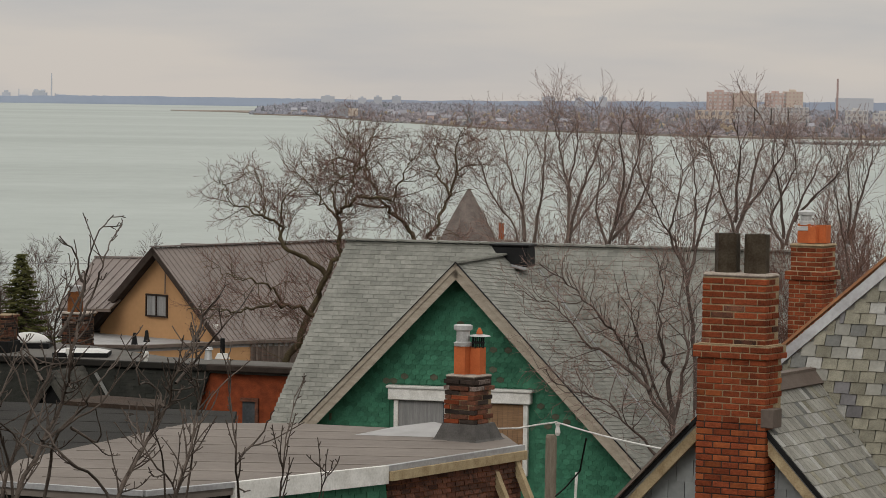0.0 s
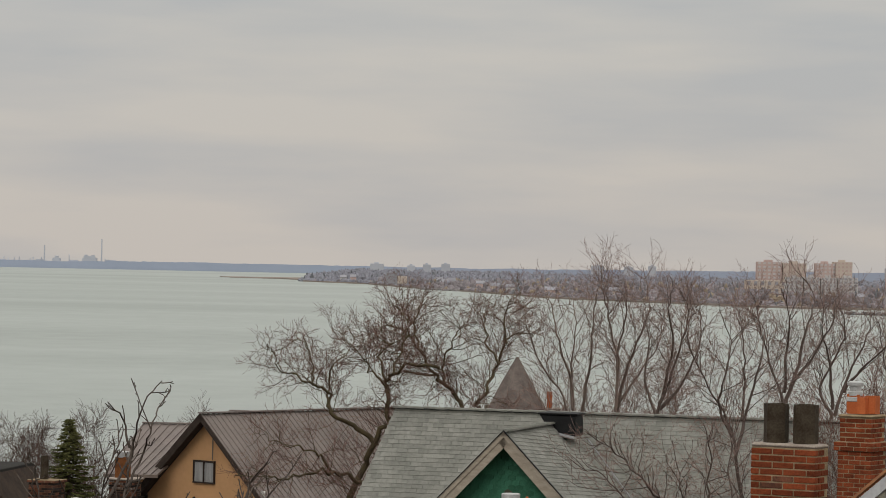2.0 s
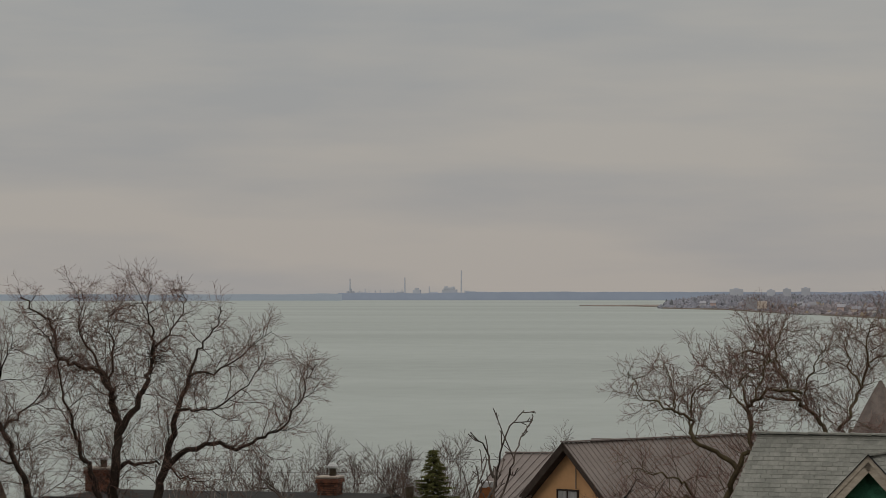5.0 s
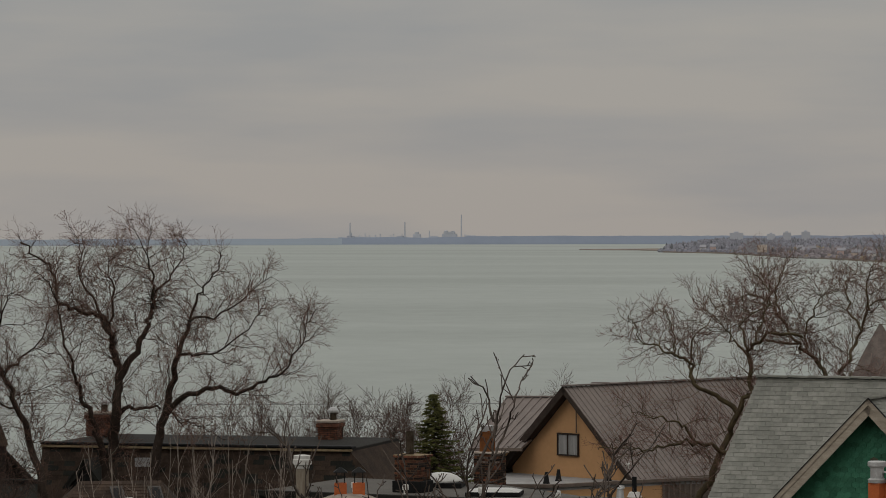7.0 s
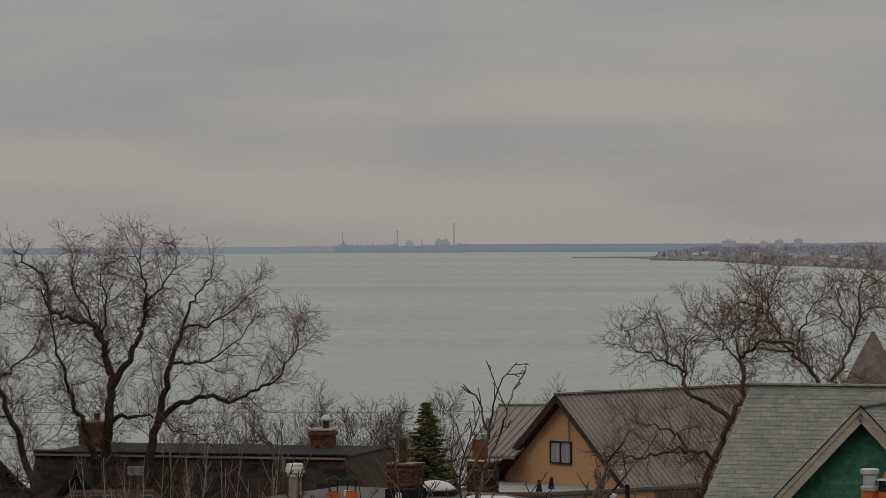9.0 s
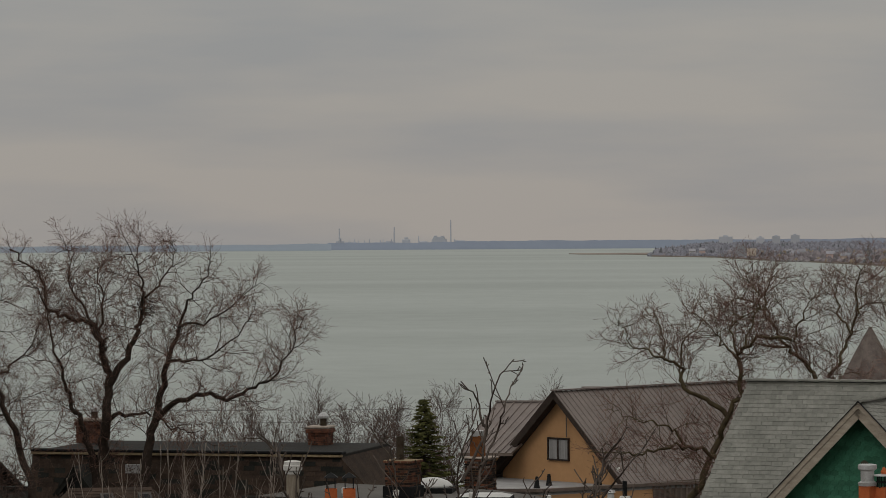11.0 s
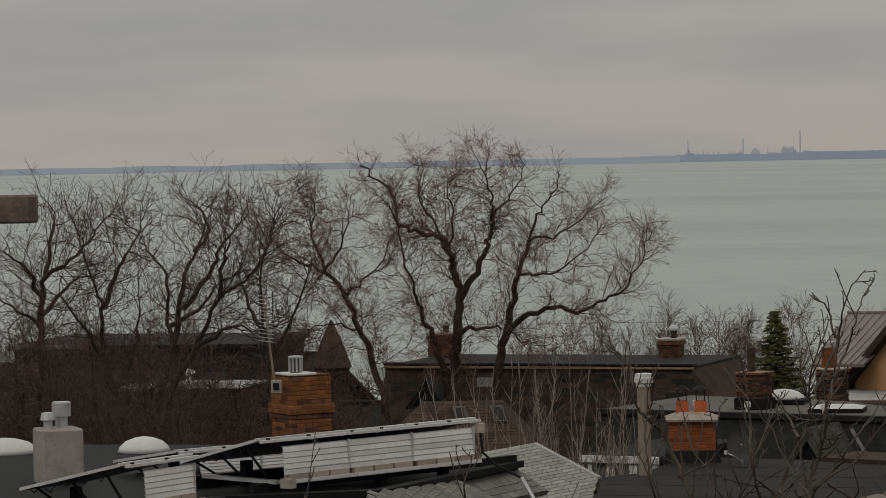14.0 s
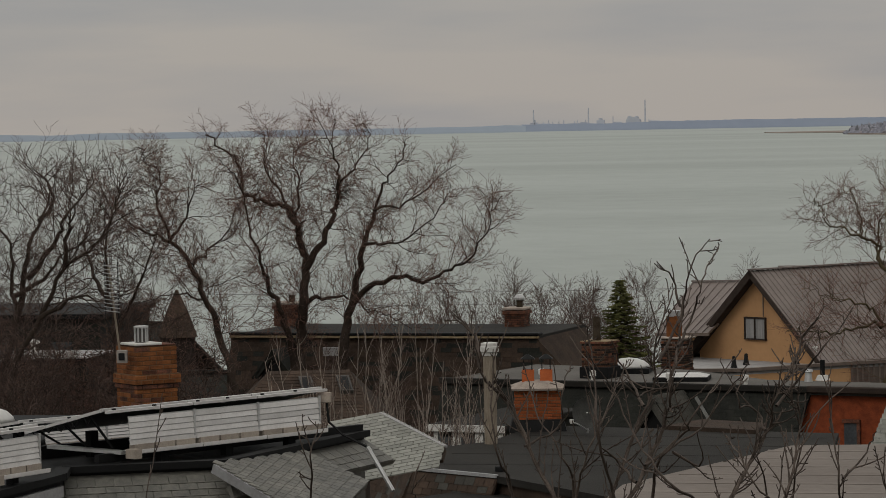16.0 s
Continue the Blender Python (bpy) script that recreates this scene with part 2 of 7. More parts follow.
    "apt_grey": surface("grey_block", (0.5, 0.48, 0.465), (0.44, 0.425, 0.415), 0.02, spread=0.05, bump=0, spec=0),
    "apt_dark": surface("dark_bay", (0.31, 0.305, 0.325), (0.27, 0.265, 0.285), 0.02, spread=0.1, bump=0, spec=0),
    "apt_white": surface("white_house", (0.44, 0.425, 0.42), (0.36, 0.35, 0.35), 0.02, spread=0.1, bump=0, spec=0),
}


def water_material():
    m = bpy.data.materials.new("lake_water")
    m.use_nodes = True
    n, l = m.node_tree.nodes, m.node_tree.links
    b = n["Principled BSDF"]
    geo, mp, mp2 = n.new("ShaderNodeNewGeometry"), n.new("ShaderNodeMapping"), n.new("ShaderNodeMapping")
    mp.inputs["Scale"].default_value = (0.0016, 0.0055, 1)
    mp2.inputs["Scale"].default_value = (0.1, 0.05, 1)
    l.new(geo.outputs["Position"], mp.inputs[0])
    l.new(geo.outputs["Position"], mp2.inputs[0])
    a, c = n.new("ShaderNodeTexNoise"), n.new("ShaderNodeTexNoise")
    a.inputs["Scale"].default_value, a.inputs["Detail"].default_value = 1, 6
    c.inputs["Scale"].default_value, c.inputs["Detail"].default_value = 1, 5
    l.new(mp.outputs[0], a.inputs["Vector"])
    l.new(mp2.outputs[0], c.inputs["Vector"])
    add = n.new("ShaderNodeMath")
    add.operation, add.inputs[1].default_value = "MULTIPLY_ADD", 0.4
    l.new(c.outputs["Fac"], add.inputs[0])
    l.new(a.outputs["Fac"], add.inputs[2])
    ramp = n.new("ShaderNodeValToRGB")
    ramp.color_ramp.elements[0].position, ramp.color_ramp.elements[0].color = 0.5, (0.265, 0.285, 0.262, 1)
    ramp.color_ramp.elements[1].position, ramp.color_ramp.elements[1].color = 0.9, (0.34, 0.366, 0.338, 1)
    l.new(add.outputs[0], ramp.inputs[0])
    l.new(ramp.outputs[0], b.inputs["Base Color"])
    b.inputs["Roughness"].default_value = 0.55
    b.inputs["Specular IOR Level"].default_value = 0.25
    bn = n.new("ShaderNodeBump")
    bn.inputs["Strength"].default_value, bn.inputs["Distance"].default_value = 0.4, 1.5
    l.new(c.outputs["Fac"], bn.inputs["Height"])
    l.new(bn.outputs[0], b.inputs["Normal"])
    return m


M["water"] = water_material()


# ---- building helpers ----
def link_mesh(name, verts, faces, material, parent=None, label="", smooth=False):
    me = bpy.data.meshes.new(name)
    me.from_pydata([tuple(v) for v in verts], [], faces)
    me.materials.append(material)
    if smooth:
        me.polygons.foreach_set("use_smooth", [True] * len(me.polygons))
    me.update()
    ob = new(name, me)
    if parent is not None:
        ob.parent = parent
    if label:
        ob["label"] = label
    return ob


def part(name, bm, material, parent=None, label="", smooth=False):
    bmesh.ops.recalc_face_normals(bm, faces=bm.faces)
    me = bpy.data.meshes.new(name)
    bm.to_mesh(me)
    bm.free()
    me.materials.append(material)
    if smooth:
        me.polygons.foreach_set("use_smooth", [True] * len(me.polygons))
    ob = new(name, me)
    if parent is not None:
        ob.parent = parent
    if label:
        ob["label"] = label
    return ob


def thing(name, place, label, category, group="", kind="", turn=0.0):
    ob = new(name)
    ob.empty_display_size = 0.3
    ob.matrix_basis = pose(*place, 0, 0, turn)
    return tagged(ob, label, category, group, kind)


def add_box(bm, x0, x1, y0, y1, z0, z1, bevel=0.0):
    r = bmesh.ops.create_cube(bm, size=1, matrix=Matrix.Translation(((x0 + x1) / 2, (y0 + y1) / 2, (z0 + z1) / 2)) @ Matrix.Diagonal((x1 - x0, y1 - y0, z1 - z0, 1)))
    if bevel:
        es = {e for v in r["verts"] for e in v.link_edges}
        bmesh.ops.bevel(bm, geom=list(es), offset=bevel, segments=1, affect="EDGES")
    return bm


def box(x0, x1, y0, y1, z0, z1, bevel=0.0):
    return add_box(bmesh.new(), x0, x1, y0, y1, z0, z1, bevel)


def beam(a, b, w, h, up=(0, 0, 1)):
    """A bevelled bar from a to b, w wide, h high, its top at the line."""
    a, b = Vector(a), Vector(b)
    d = (b - a).normalized()
    s = d.cross(Vector(up)).normalized()
    u = s.cross(d)
    bm = bmesh.new()
    vs = []
    for p in (a, b):
        for i, j in ((-1, 0), (1, 0), (1, -1), (-1, -1)):
            vs.append(bm.verts.new(p + s * (i * w / 2) + u * (j * h)))
    for f in ((0, 1, 2, 3), (4, 7, 6, 5), (0, 4, 5, 1), (1, 5, 6, 2), (2, 6, 7, 3), (3, 7, 4, 0)):
        bm.faces.new([vs[i] for i in f])
    return bm


def turned(profile, sides=16, centre=(0, 0, 0), square=False):
    """A turned form: profile of (radius, z)."""
    bm = bmesh.new()
    rings = []
    for r, z in profile:
        rings.append([bm.verts.new((centre[0] + r * math.cos(2 * math.pi * (i + 0.5) / sides), centre[1] + r * math.sin(2 * math.pi * (i + 0.5) / sides), centre[2] + z)) for i in range(sides)])
    for p, q in zip(rings, rings[1:]):
        for i in range(sides):
            bm.faces.new((p[i], p[(i + 1) % sides], q[(i + 1) % sides], q[i]))
    bm.faces.new(rings[0][::-1])
    bm.faces.new(rings[-1])
    return bm


def plate(corners, thick, normal=None):
    """A flat slab with the given top outline, its thickness below."""
    cs = [Vector(c) for c in corners]
    n = (cs[1] - cs[0]).cross(cs[2] - cs[0]).normalized()
    if n.z < 0:
        n = -n
    if normal is not None and n.dot(Vector(normal)) < 0:
        n = -n
    bm = bmesh.new()
    top = [bm.verts.new(c) for c in cs]
    low = [bm.verts.new(c - n * thick) for c in cs]
    bm.faces.new(top)
    bm.faces.new(low[::-1])
    for i in range(len(cs)):
        j = (i + 1) % len(cs)
        bm.faces.new((top[i], low[i], low[j], top[j]))
    return bm


def tube(points, radius, sides=6):
    """A round bar along points; radius one number or one for each point."""
    ps = [Vector(p) for p in points]
    rs = radius if isinstance(radius, (list, tuple)) else [radius] * len(ps)
    bm = bmesh.new()
    rings = []
    for i, p in enumerate(ps):
        d = (ps[min(i + 1, len(ps) - 1)] - ps[max(i - 1, 0)]).normalized()
        s = d.cross(Vector((0.13, 0.2, 1)) if abs(d.z) < 0.95 else Vector((1, 0, 0))).normalized()
        u = s.cross(d)
        rings.append([bm.verts.new(p + (s * math.cos(2 * math.pi * k / sides) + u * math.sin(2 * math.pi * k / sides)) * rs[i]) for k in range(sides)])
    for p, q in zip(rings, rings[1:]):
        for k in range(sides):
            bm.faces.new((p[k], p[(k + 1) % sides], q[(k + 1) % sides], q[k]))
    bm.faces.new(rings[0][::-1])
    bm.faces.new(rings[-1])
    return bm


def inside(poly, u, v):
    hit = False
    for (a, b), (c, d) in zip(poly, poly[1:] + poly[:1]):
        if (b > v) != (d > v) and u < (c - a) * (v - b) / (d - b) + a:
            hit = not hit
    return hit


def piece_mesh(name, w, h, t, material, shape="rect"):
    """One shingle or slate: u right, v up the slope, its foot lifted off."""
    if shape == "scale":
        out = [(-w / 2, h), (-w / 2, h * 0.3)] + [(-w / 2 * math.cos(a), h * 0.3 - h * 0.36 * math.sin(a)) for a in (0.6, 1.2, 1.94, 2.54)] + [(w / 2, h * 0.3), (w / 2, h)]
    elif shape == "wave":
        out = [(-w / 2, h), (-w / 2, 0), (-w * 0.38, 0), (-w * 0.22, -h * 0.1), (-w * 0.12, -h * 0.2), (w * 0.12, -h * 0.2), (w * 0.22, -h * 0.1), (w * 0.38, 0), (w / 2, 0), (w / 2, h)]
    else:
        out = [(-w / 2, h), (-w / 2, 0), (w / 2, 0), (w / 2, h)]
    top = [(u, v, t * (1.0 - 0.75 * v / h)) for u, v in out]
    low = [(u, v, -0.005) for u, v in out]
    k = len(out)
    faces = [tuple(range(k))] + [(i, k + i, k + (i + 1) % k, (i + 1) % k) for i in range(k - 1)]
    me = bpy.data.meshes.new(name)
    me.from_pydata(top + low, [], faces)
    me.materials.append(material)
    return me


def cover(parent, origin, u_dir, v_dir, poly, w, h, t, material, name, most=300, shape="rect", shift=0.5, gap=0.013, seed=1, others=(), stuff="", start=0.0, lap=1.25):
    """Courses of shingles over the outline poly, in (u, v) from origin; the first pieces are parts, the rest is joined."""
    rnd = random.Random(seed)
    o, u, v = Vector(origin), Vector(u_dir).normalized(), Vector(v_dir).normalized()
    n = u.cross(v)
    base = Matrix((u, v, n)).transposed().to_4x4()
    meshes = [piece_mesh(name, w - gap, h * lap, t, m, shape) for m in (material, *[m for m, _ in others])]
    chance = [c for _, c in others]
    us, vs = [p[0] for p in poly], [p[1] for p in poly]
    spots = []
    row, y = 0, min(vs)
    while y < max(vs):
        mid = y + h * 0.5
        cuts = sorted(p + (mid - q) * (r - p) / (k - q) for (p, q), (r, k) in zip(poly, poly[1:] + poly[:1]) if (q > mid) != (k > mid))
        for lo, hi in zip(cuts[::2], cuts[1::2]):
            x = min(us) + start - (row % 2) * shift * w
            while x < hi + w:
                p, q = max(x - w / 2, lo), min(x + w / 2, hi)
                if q - p > 0.15 * w:
                    spots.append(((p + q) / 2, y, (q - p) / w))
                x += w
        y += h
        row += 1
    verts, faces, mats = [], [], []
    for i, (x, y, part_w) in enumerate(reversed(spots)):
        pick, r = 0, rnd.random()
        for k, c in enumerate(chance):
            if r < c:
                pick = k + 1
                break
            r -= c
        m = Matrix.Translation(o + u * (x + rnd.uniform(-0.1, 0.1) * gap) + v * (y + rnd.gauss(0, 0.02) * h)) @ base @ Matrix.Rotation(rnd.gauss(0, 0.006), 4, "Z") @ Matrix.Diagonal((part_w, 1, 1, 1))
        if i < most:
            ob = new(name, meshes[pick])
            ob.parent = parent
            ob.matrix_basis = m
        else:
            k = len(verts)
            verts += [m @ q.co for q in meshes[pick].vertices]
            for f in meshes[pick].polygons:
                faces.append([k + q for q in f.vertices])
                mats.append(pick)
    if verts:
        ob = link_mesh(stuff or name + "_field", verts, faces, material, parent)
        for m, _ in others:
            ob.data.materials.append(m)
        ob.data.polygons.foreach_set("material_index", mats)
        ob["kind"] = "stuff"


def cover_plate(parent, corners, w, h, t, material, name, most, seed, others=(), lift=0.03):
    """Shingles over a flat slope given by its corners, the first two along its foot."""
    cs = [Vector(q) for q in corners]
    u = (cs[1] - cs[0]).normalized()
    n = u.cross(cs[-1] - cs[0]).normalized()
    v = n.cross(u)
    cover(parent, cs[0] + n * lift, u, v, [((q - cs[0]).dot(u), (q - cs[0]).dot(v)) for q in cs], w, h, t, material, name, most, seed=seed, others=others)


BRICKS = {}


def brick_mesh(material, length, depth):
    key = (material.name, round(length, 3), depth)
    if key not in BRICKS:
        bm = box(-length / 2, length / 2, -depth / 2, depth / 2, 0, 0.063, 0.005)
        bmesh.ops.recalc_face_normals(bm, faces=bm.faces)
        me = bpy.data.meshes.new("brick")
        bm.to_mesh(me)
        bm.free()
        me.materials.append(material)
        BRICKS[key] = me
    return BRICKS[key]


def brickwork(parent, x0, x1, y0, y1, z0, z1, material, mortar="mortar", core="shaft", sides=("front", "right", "left"), seed=3, odds=(), rough=0.0025):
    """A shaft of single bricks round a mortar core."""
    rnd = random.Random(seed)
    sunk = 0.008 + 3 * max(0, rough - 0.0025)
    part(core, box(x0 + sunk, x1 - sunk, y0 + sunk, y1 - sunk, z0, z1), M[mortar], parent)
    joint, length, deep = 0.014, 0.215, 0.1
    rows = max(1, int(round((z1 - z0) / 0.076)))
    pitch = (z1 - z0) / rows
    for c in range(rows):
        z = z0 + c * pitch
        for side in sides:
            a, b = (x0, x1) if side in ("front", "back") else (y0, y1)
            turn = {"front": 0, "right": 1, "left": 1, "back": 0}[side]
            # alternate which face laps the corner
            first = (c + turn) % 2
            s, e = (a, b) if first else (a + deep + joint, b - deep - joint)
            cuts, p = [], s + (0 if first else 0)
            step = length + joint
            k = max(1, round((e - s) / step))
            step = (e - s + joint) / k
            for i in range(k):
                cuts.append((s + i * step, s + (i + 1) * step - joint))
            for p, q in cuts:
                m, r = material, rnd.random()
                for other, share in odds:
                    if r < share:
                        m = other
                        break
                    r -= share
                ob = new("brick", brick_mesh(m, 0.215, deep))
                ob.parent = parent
                mid, proud = (p + q) / 2, rnd.gauss(0, rough)
                if side == "front":
                    mt = pose(mid, y0 + deep / 2 - proud, z)
                elif side == "back":
                    mt = pose(mid, y1 - deep / 2 + proud, z)
                elif side == "right":
                    mt = pose(x1 - deep / 2 + proud, mid, z, 0, 0, 90)
                else:
                    mt = pose(x0 + deep / 2 - proud, mid, z, 0, 0, 90)
                ob.matrix_basis = mt @ Matrix.Rotation(rnd.gauss(0, rough * 1.5), 4, "Y") @ Matrix.Diagonal(((q - p) / 0.215, 1, 1, 1))


# ---- trees ----
def wander(rnd, p, d, length, steps, bend, lift):
    pts = [p.copy()]
    for _ in range(steps):
        d = (d + Vector((rnd.gauss(0, bend), rnd.gauss(0, bend), rnd.gauss(0, bend) + lift))).normalized()
        p = p + d * (length / steps)
        pts.append(p.copy())
    return pts


def sprout(rnd, lines, stem, level, k):
    """Branches from one stem (points, radius at foot, radius at tip)."""
    pts, r0, r1 = stem
    if level >= len(k["count"]):
        return
    span = sum((b - a).length for a, b in zip(pts, pts[1:]))
    low, high = k["count"][level]
    many = max(1, int(rnd.uniform(low, high) * (span / k["unit"][level])))
    for i in range(many):
        f = k["from"][level] + (1 - k["from"][level]) * (i + rnd.random()) / many
        s = f * (len(pts) - 1)
        j = min(int(s), len(pts) - 2)
        p = pts[j].lerp(pts[j + 1], s - j)
        d = (pts[j + 1] - pts[j]).normalized()
        side = d.cross(Vector((rnd.gauss(0, 1), rnd.gauss(0, 1), rnd.gauss(0, 1)))).normalized()
        ang = radians(rnd.uniform(*k["angle"][level]))
        way = d * math.cos(ang) + side * math.sin(ang)
        length = rnd.uniform(*k["length"][level]) * (1.25 - 0.85 * f)
        rr = max(min(k["radius"][level], (r0 + (r1 - r0) * f) * 0.75), 0.004)
        steps = k["steps"][level]
        line = (wander(rnd, p, way, length, steps, k["bend"][level], k["lift"][level]), rr, max(rr * 0.35, k["thin"]))
        lines.append((level, *line))
        sprout(rnd, lines, line, level + 1, k)


def tubes_mesh(lines):
    verts, faces = [], []
    for sides, pts, r0, r1 in lines:
        n = len(pts)
        ring0 = len(verts)
        s = None
        for i, p in enumerate(pts):
            d = (pts[min(i + 1, n - 1)] - pts[max(i - 1, 0)]).normalized()
            if s is None:
                s = d.orthogonal().normalized()
            else:
                s = (s - d * s.dot(d)).normalized()
            u = d.cross(s)
            r = r1 + (r0 - r1) * (1 - i / (n - 1)) ** 1.5
            for q in range(sides):
                a = 2 * math.pi * q / sides
                verts.append(p + s * (r * math.cos(a)) + u * (r * math.sin(a)))
        for i in range(n - 1):
            for q in range(sides):
                a, b = ring0 + i * sides + q, ring0 + i * sides + (q + 1) % sides
                faces.append((a, b, b + sides, a + sides))
    return verts, faces


def refine(rnd, pts, bend, each=4):
    """A limb with smooth bends and small kinks through its knees."""
    ps = [Vector(p) for p in pts]
    out = []

    def slope(i, span):
        d = ps[min(i + 1, len(ps) - 1)] - ps[max(i - 1, 0)]
        return d.normalized() * span

    for i in range(len(ps) - 1):
        b, c = ps[i], ps[i + 1]
        span = (c - b).length
        e, g = slope(i, span), slope(i + 1, span)
        for q in range(each):
            t = q / each
            w = b * (2 * t ** 3 - 3 * t * t + 1) + e * (t ** 3 - 2 * t * t + t) + c * (3 * t * t - 2 * t ** 3) + g * (t ** 3 - t * t)
            if q or i:
                w = w + Vector((rnd.gauss(0, bend), rnd.gauss(0, bend), rnd.gauss(0, bend)))
            out.append(w)
    out.append(ps[-1])
    return out


def tree(name, place, limbs, k, label, seed, bark="bark", twig="twig", group="", category="tree"):
    """limbs: (points from the foot, radius at foot, radius at tip)."""
    rnd = random.Random(seed)
    ob = thing(name, place, label, category, group)
    wood, fine = [], []
    for pts, r0, r1 in limbs:
        ps = refine(rnd, pts, k.get("kink", 0.05))
        wood.append((8, ps, r0, r1))
        lines = []
        sprout(rnd, lines, (ps, r0, r1), 0, k)
        for level, ps2, a, b in lines:
            if level == 0:
                wood.append((5, ps2, a, b))
            else:
                fine.append((3, ps2, a, b))
    part_a = link_mesh("trunk", *tubes_mesh(wood), M[bark], ob, smooth=True)
    part_b = link_mesh("crown", *tubes_mesh(fine), M[twig], ob)
    return ob


# ---- land and water ----
def build_setting():
    lake = plate([(-3000, 150, 0), (3000, 150, 0), (3000, 4850, 0), (-3000, 4850, 0)], 2)
    tagged(part("water", lake, M["water"]), "calm grey-green lake under an overcast sky", "lake", kind="structure")
    bm = bmesh.new()
    rows = []
    for y, z in ((-80, 11), (40, 10.5), (90, 9), (150, 7), (200, 4), (235, -1)):
        rows.append([bm.verts.new((x, y + 6 * math.sin(x * 0.05), z + 0.4 * math.sin(x * 0.13 + y))) for x in range(-160, 161, 10)])
    for a, b in zip(rows, rows[1:]):
        for i in range(len(a) - 1):
            bm.faces.new((a[i], a[i + 1], b[i + 1], b[i]))
    tagged(part("ground", bm, M["grass"]), "wintry ground between the houses, falling to the lake", "ground", kind="structure")


build_setting()

# ---- houses ----
def wall_panel(h, a, b, low, top, material, name="wall", label="", thick=0.2):
    """A wall from a to b in the plan, its outside along that line."""
    a, b = Vector((*a, 0)), Vector((*b, 0))
    d = (b - a).normalized()
    n = Vector((d.y, -d.x, 0))
    z = Vector((0, 0, 1))
    bm = plate([a + z * low, b + z * low, b + z * top, a + z * top], thick, n)
    return part(name, bm, material, h, label)


def chimney_top(h, x0, x1, y0, y1, z, over=0.03, thick=0.07, material="cement"):
    bm = box(x0 - over, x1 + over, y0 - over, y1 + over, z, z + thick, 0.02)
    part("crown", bm, M[material], h, "sloped mortar crown")


def pot(h, x, y, z, w, tall, material, name="pot", label="", sides=4):
    bm = turned([(w * 0.5, 0), (w * 0.5, tall), (w * 0.42, tall), (w * 0.42, 0.05)], sides, (x, y, z)) if sides > 4 else turned([(w * 0.7, 0), (w * 0.7, tall), (w * 0.6, tall), (w * 0.6, 0.05)], 4, (x, y, z))
    return part(name, bm, M[material], h, label)


def green_house():
    h = thing("house", (0.36, 88, 0), "steep-roofed house with grey shingles and green fish-scale gable", "house", turn=-15)
    # gable wing: its middle, apex, half width and fall; it stands forward of the main roof
    xc, ap, half, drop = 0.106, 20.52, 5.0, 5.24
    ry, ridge, ey, low = 7.3, 20.72, 4.2, 15.33
    slope = (ridge - low) / (ry - ey)
    yc, yb = ey + (ap - low) / slope, ey + (ap - drop - low) / slope
    foot = ap - drop
    part("wall", plate([(xc - half + 0.25, 0.12, 9), (xc + half - 0.25, 0.12, 9), (xc + half - 0.25, 0.12, foot + 0.1), (xc, 0.12, ap - 0.25), (xc - half + 0.25, 0.12, foot + 0.1)], 0.25, (0, -1, 0)), M["green"], h, "green painted gable wall")
    part("wall", box(xc + half - 0.35, xc + half - 0.1, 0.4, 5, 9, foot), M["green"], h, "green side wall of the gable wing")
    part("wall", box(-5.6, 8.6, 5.0, 9.6, 9, 15.3), M["stucco"], h, "grey side wall")
    sh = M["shingle"]
    left = [(-6.624, ey, low), (xc - 2.0, ey, low), (xc - 0.3, ry, ridge), (-5.15, ry, ridge)]
    right = [(xc + half - 1.2, ey, low), (10.4, ey, low), (8.9, ry, ridge), (xc - 0.3, ry, ridge), (xc, yc, ap)]
    part("roof", plate(left, 0.12), sh, h, "grey asphalt shingle slope")
    part("roof", plate(right, 0.12), sh, h)
    part("roof", plate([(-6.6, 10.4, low), (10.4, 10.4, low), (8.9, ry, ridge), (-5.15, ry, ridge)], 0.12), sh, h)
    part("roof_end", plate([(-6.6, ey + 0.05, low - 0.03), (-5.13, ry, ridge - 0.03), (-6.58, 10.35, low - 0.03)], 0.1, (-1, 0, 0)), sh, h)
    for i in range(45):
        x = -5.2 + i * 0.305
        part("ridge_cap", beam((x, ry - 0.01, ridge + 0.045 + 0.008 * (i % 2)), (x + 0.32, ry - 0.01, ridge + 0.03 + 0.008 * (i % 2)), 0.3, 0.05), sh, h)
    for s in (-1, 1):
        back = yb if s > 0 else 3.0
        part("roof", plate([(xc, -0.45, ap), (xc, yc, ap), (xc + s * half, back, foot), (xc + s * half, -0.45, foot)], 0.14), sh, h)
        part("bargeboard", beam((xc, -0.46, ap - 0.02), (xc + s * half, -0.46, foot - 0.02), 0.05, 0.27), M["trim"], h, "weathered beige bargeboard")
        part("bargeboard", beam((xc, -0.495, ap + 0.035), (xc + s * (half + 0.03), -0.495, foot + 0.035), 0.04, 0.12), M["trim"], h)
        part("drip_edge", beam((xc, -0.5, ap + 0.055), (xc + s * (half + 0.05), -0.5, foot + 0.055), 0.09, 0.018), M["black"], h, "dark drip edge")
        part("soffit", beam((xc, -0.2, ap - 0.2), (xc + s * half, -0.2, foot - 0.2), 0.5, 0.03), M["trim"], h)
    for i in range(25):
        y = -0.47 + i * 0.3
        if y < yc:
            part("ridge_cap", beam((xc, y, ap + 0.075), (xc, y + 0.315, ap + 0.06), 0.26, 0.05), sh, h)
    n = Vector((drop, 0, half)).normalized()
    part("valley_flashing", beam((xc + 0.5, yc - 0.3, ap - 0.5 * drop / half + 0.06), (xc + half, yb - 0.02, foot + 0.06), 0.2, 0.02, n), M["flash"], h, "dull metal valley flashing")
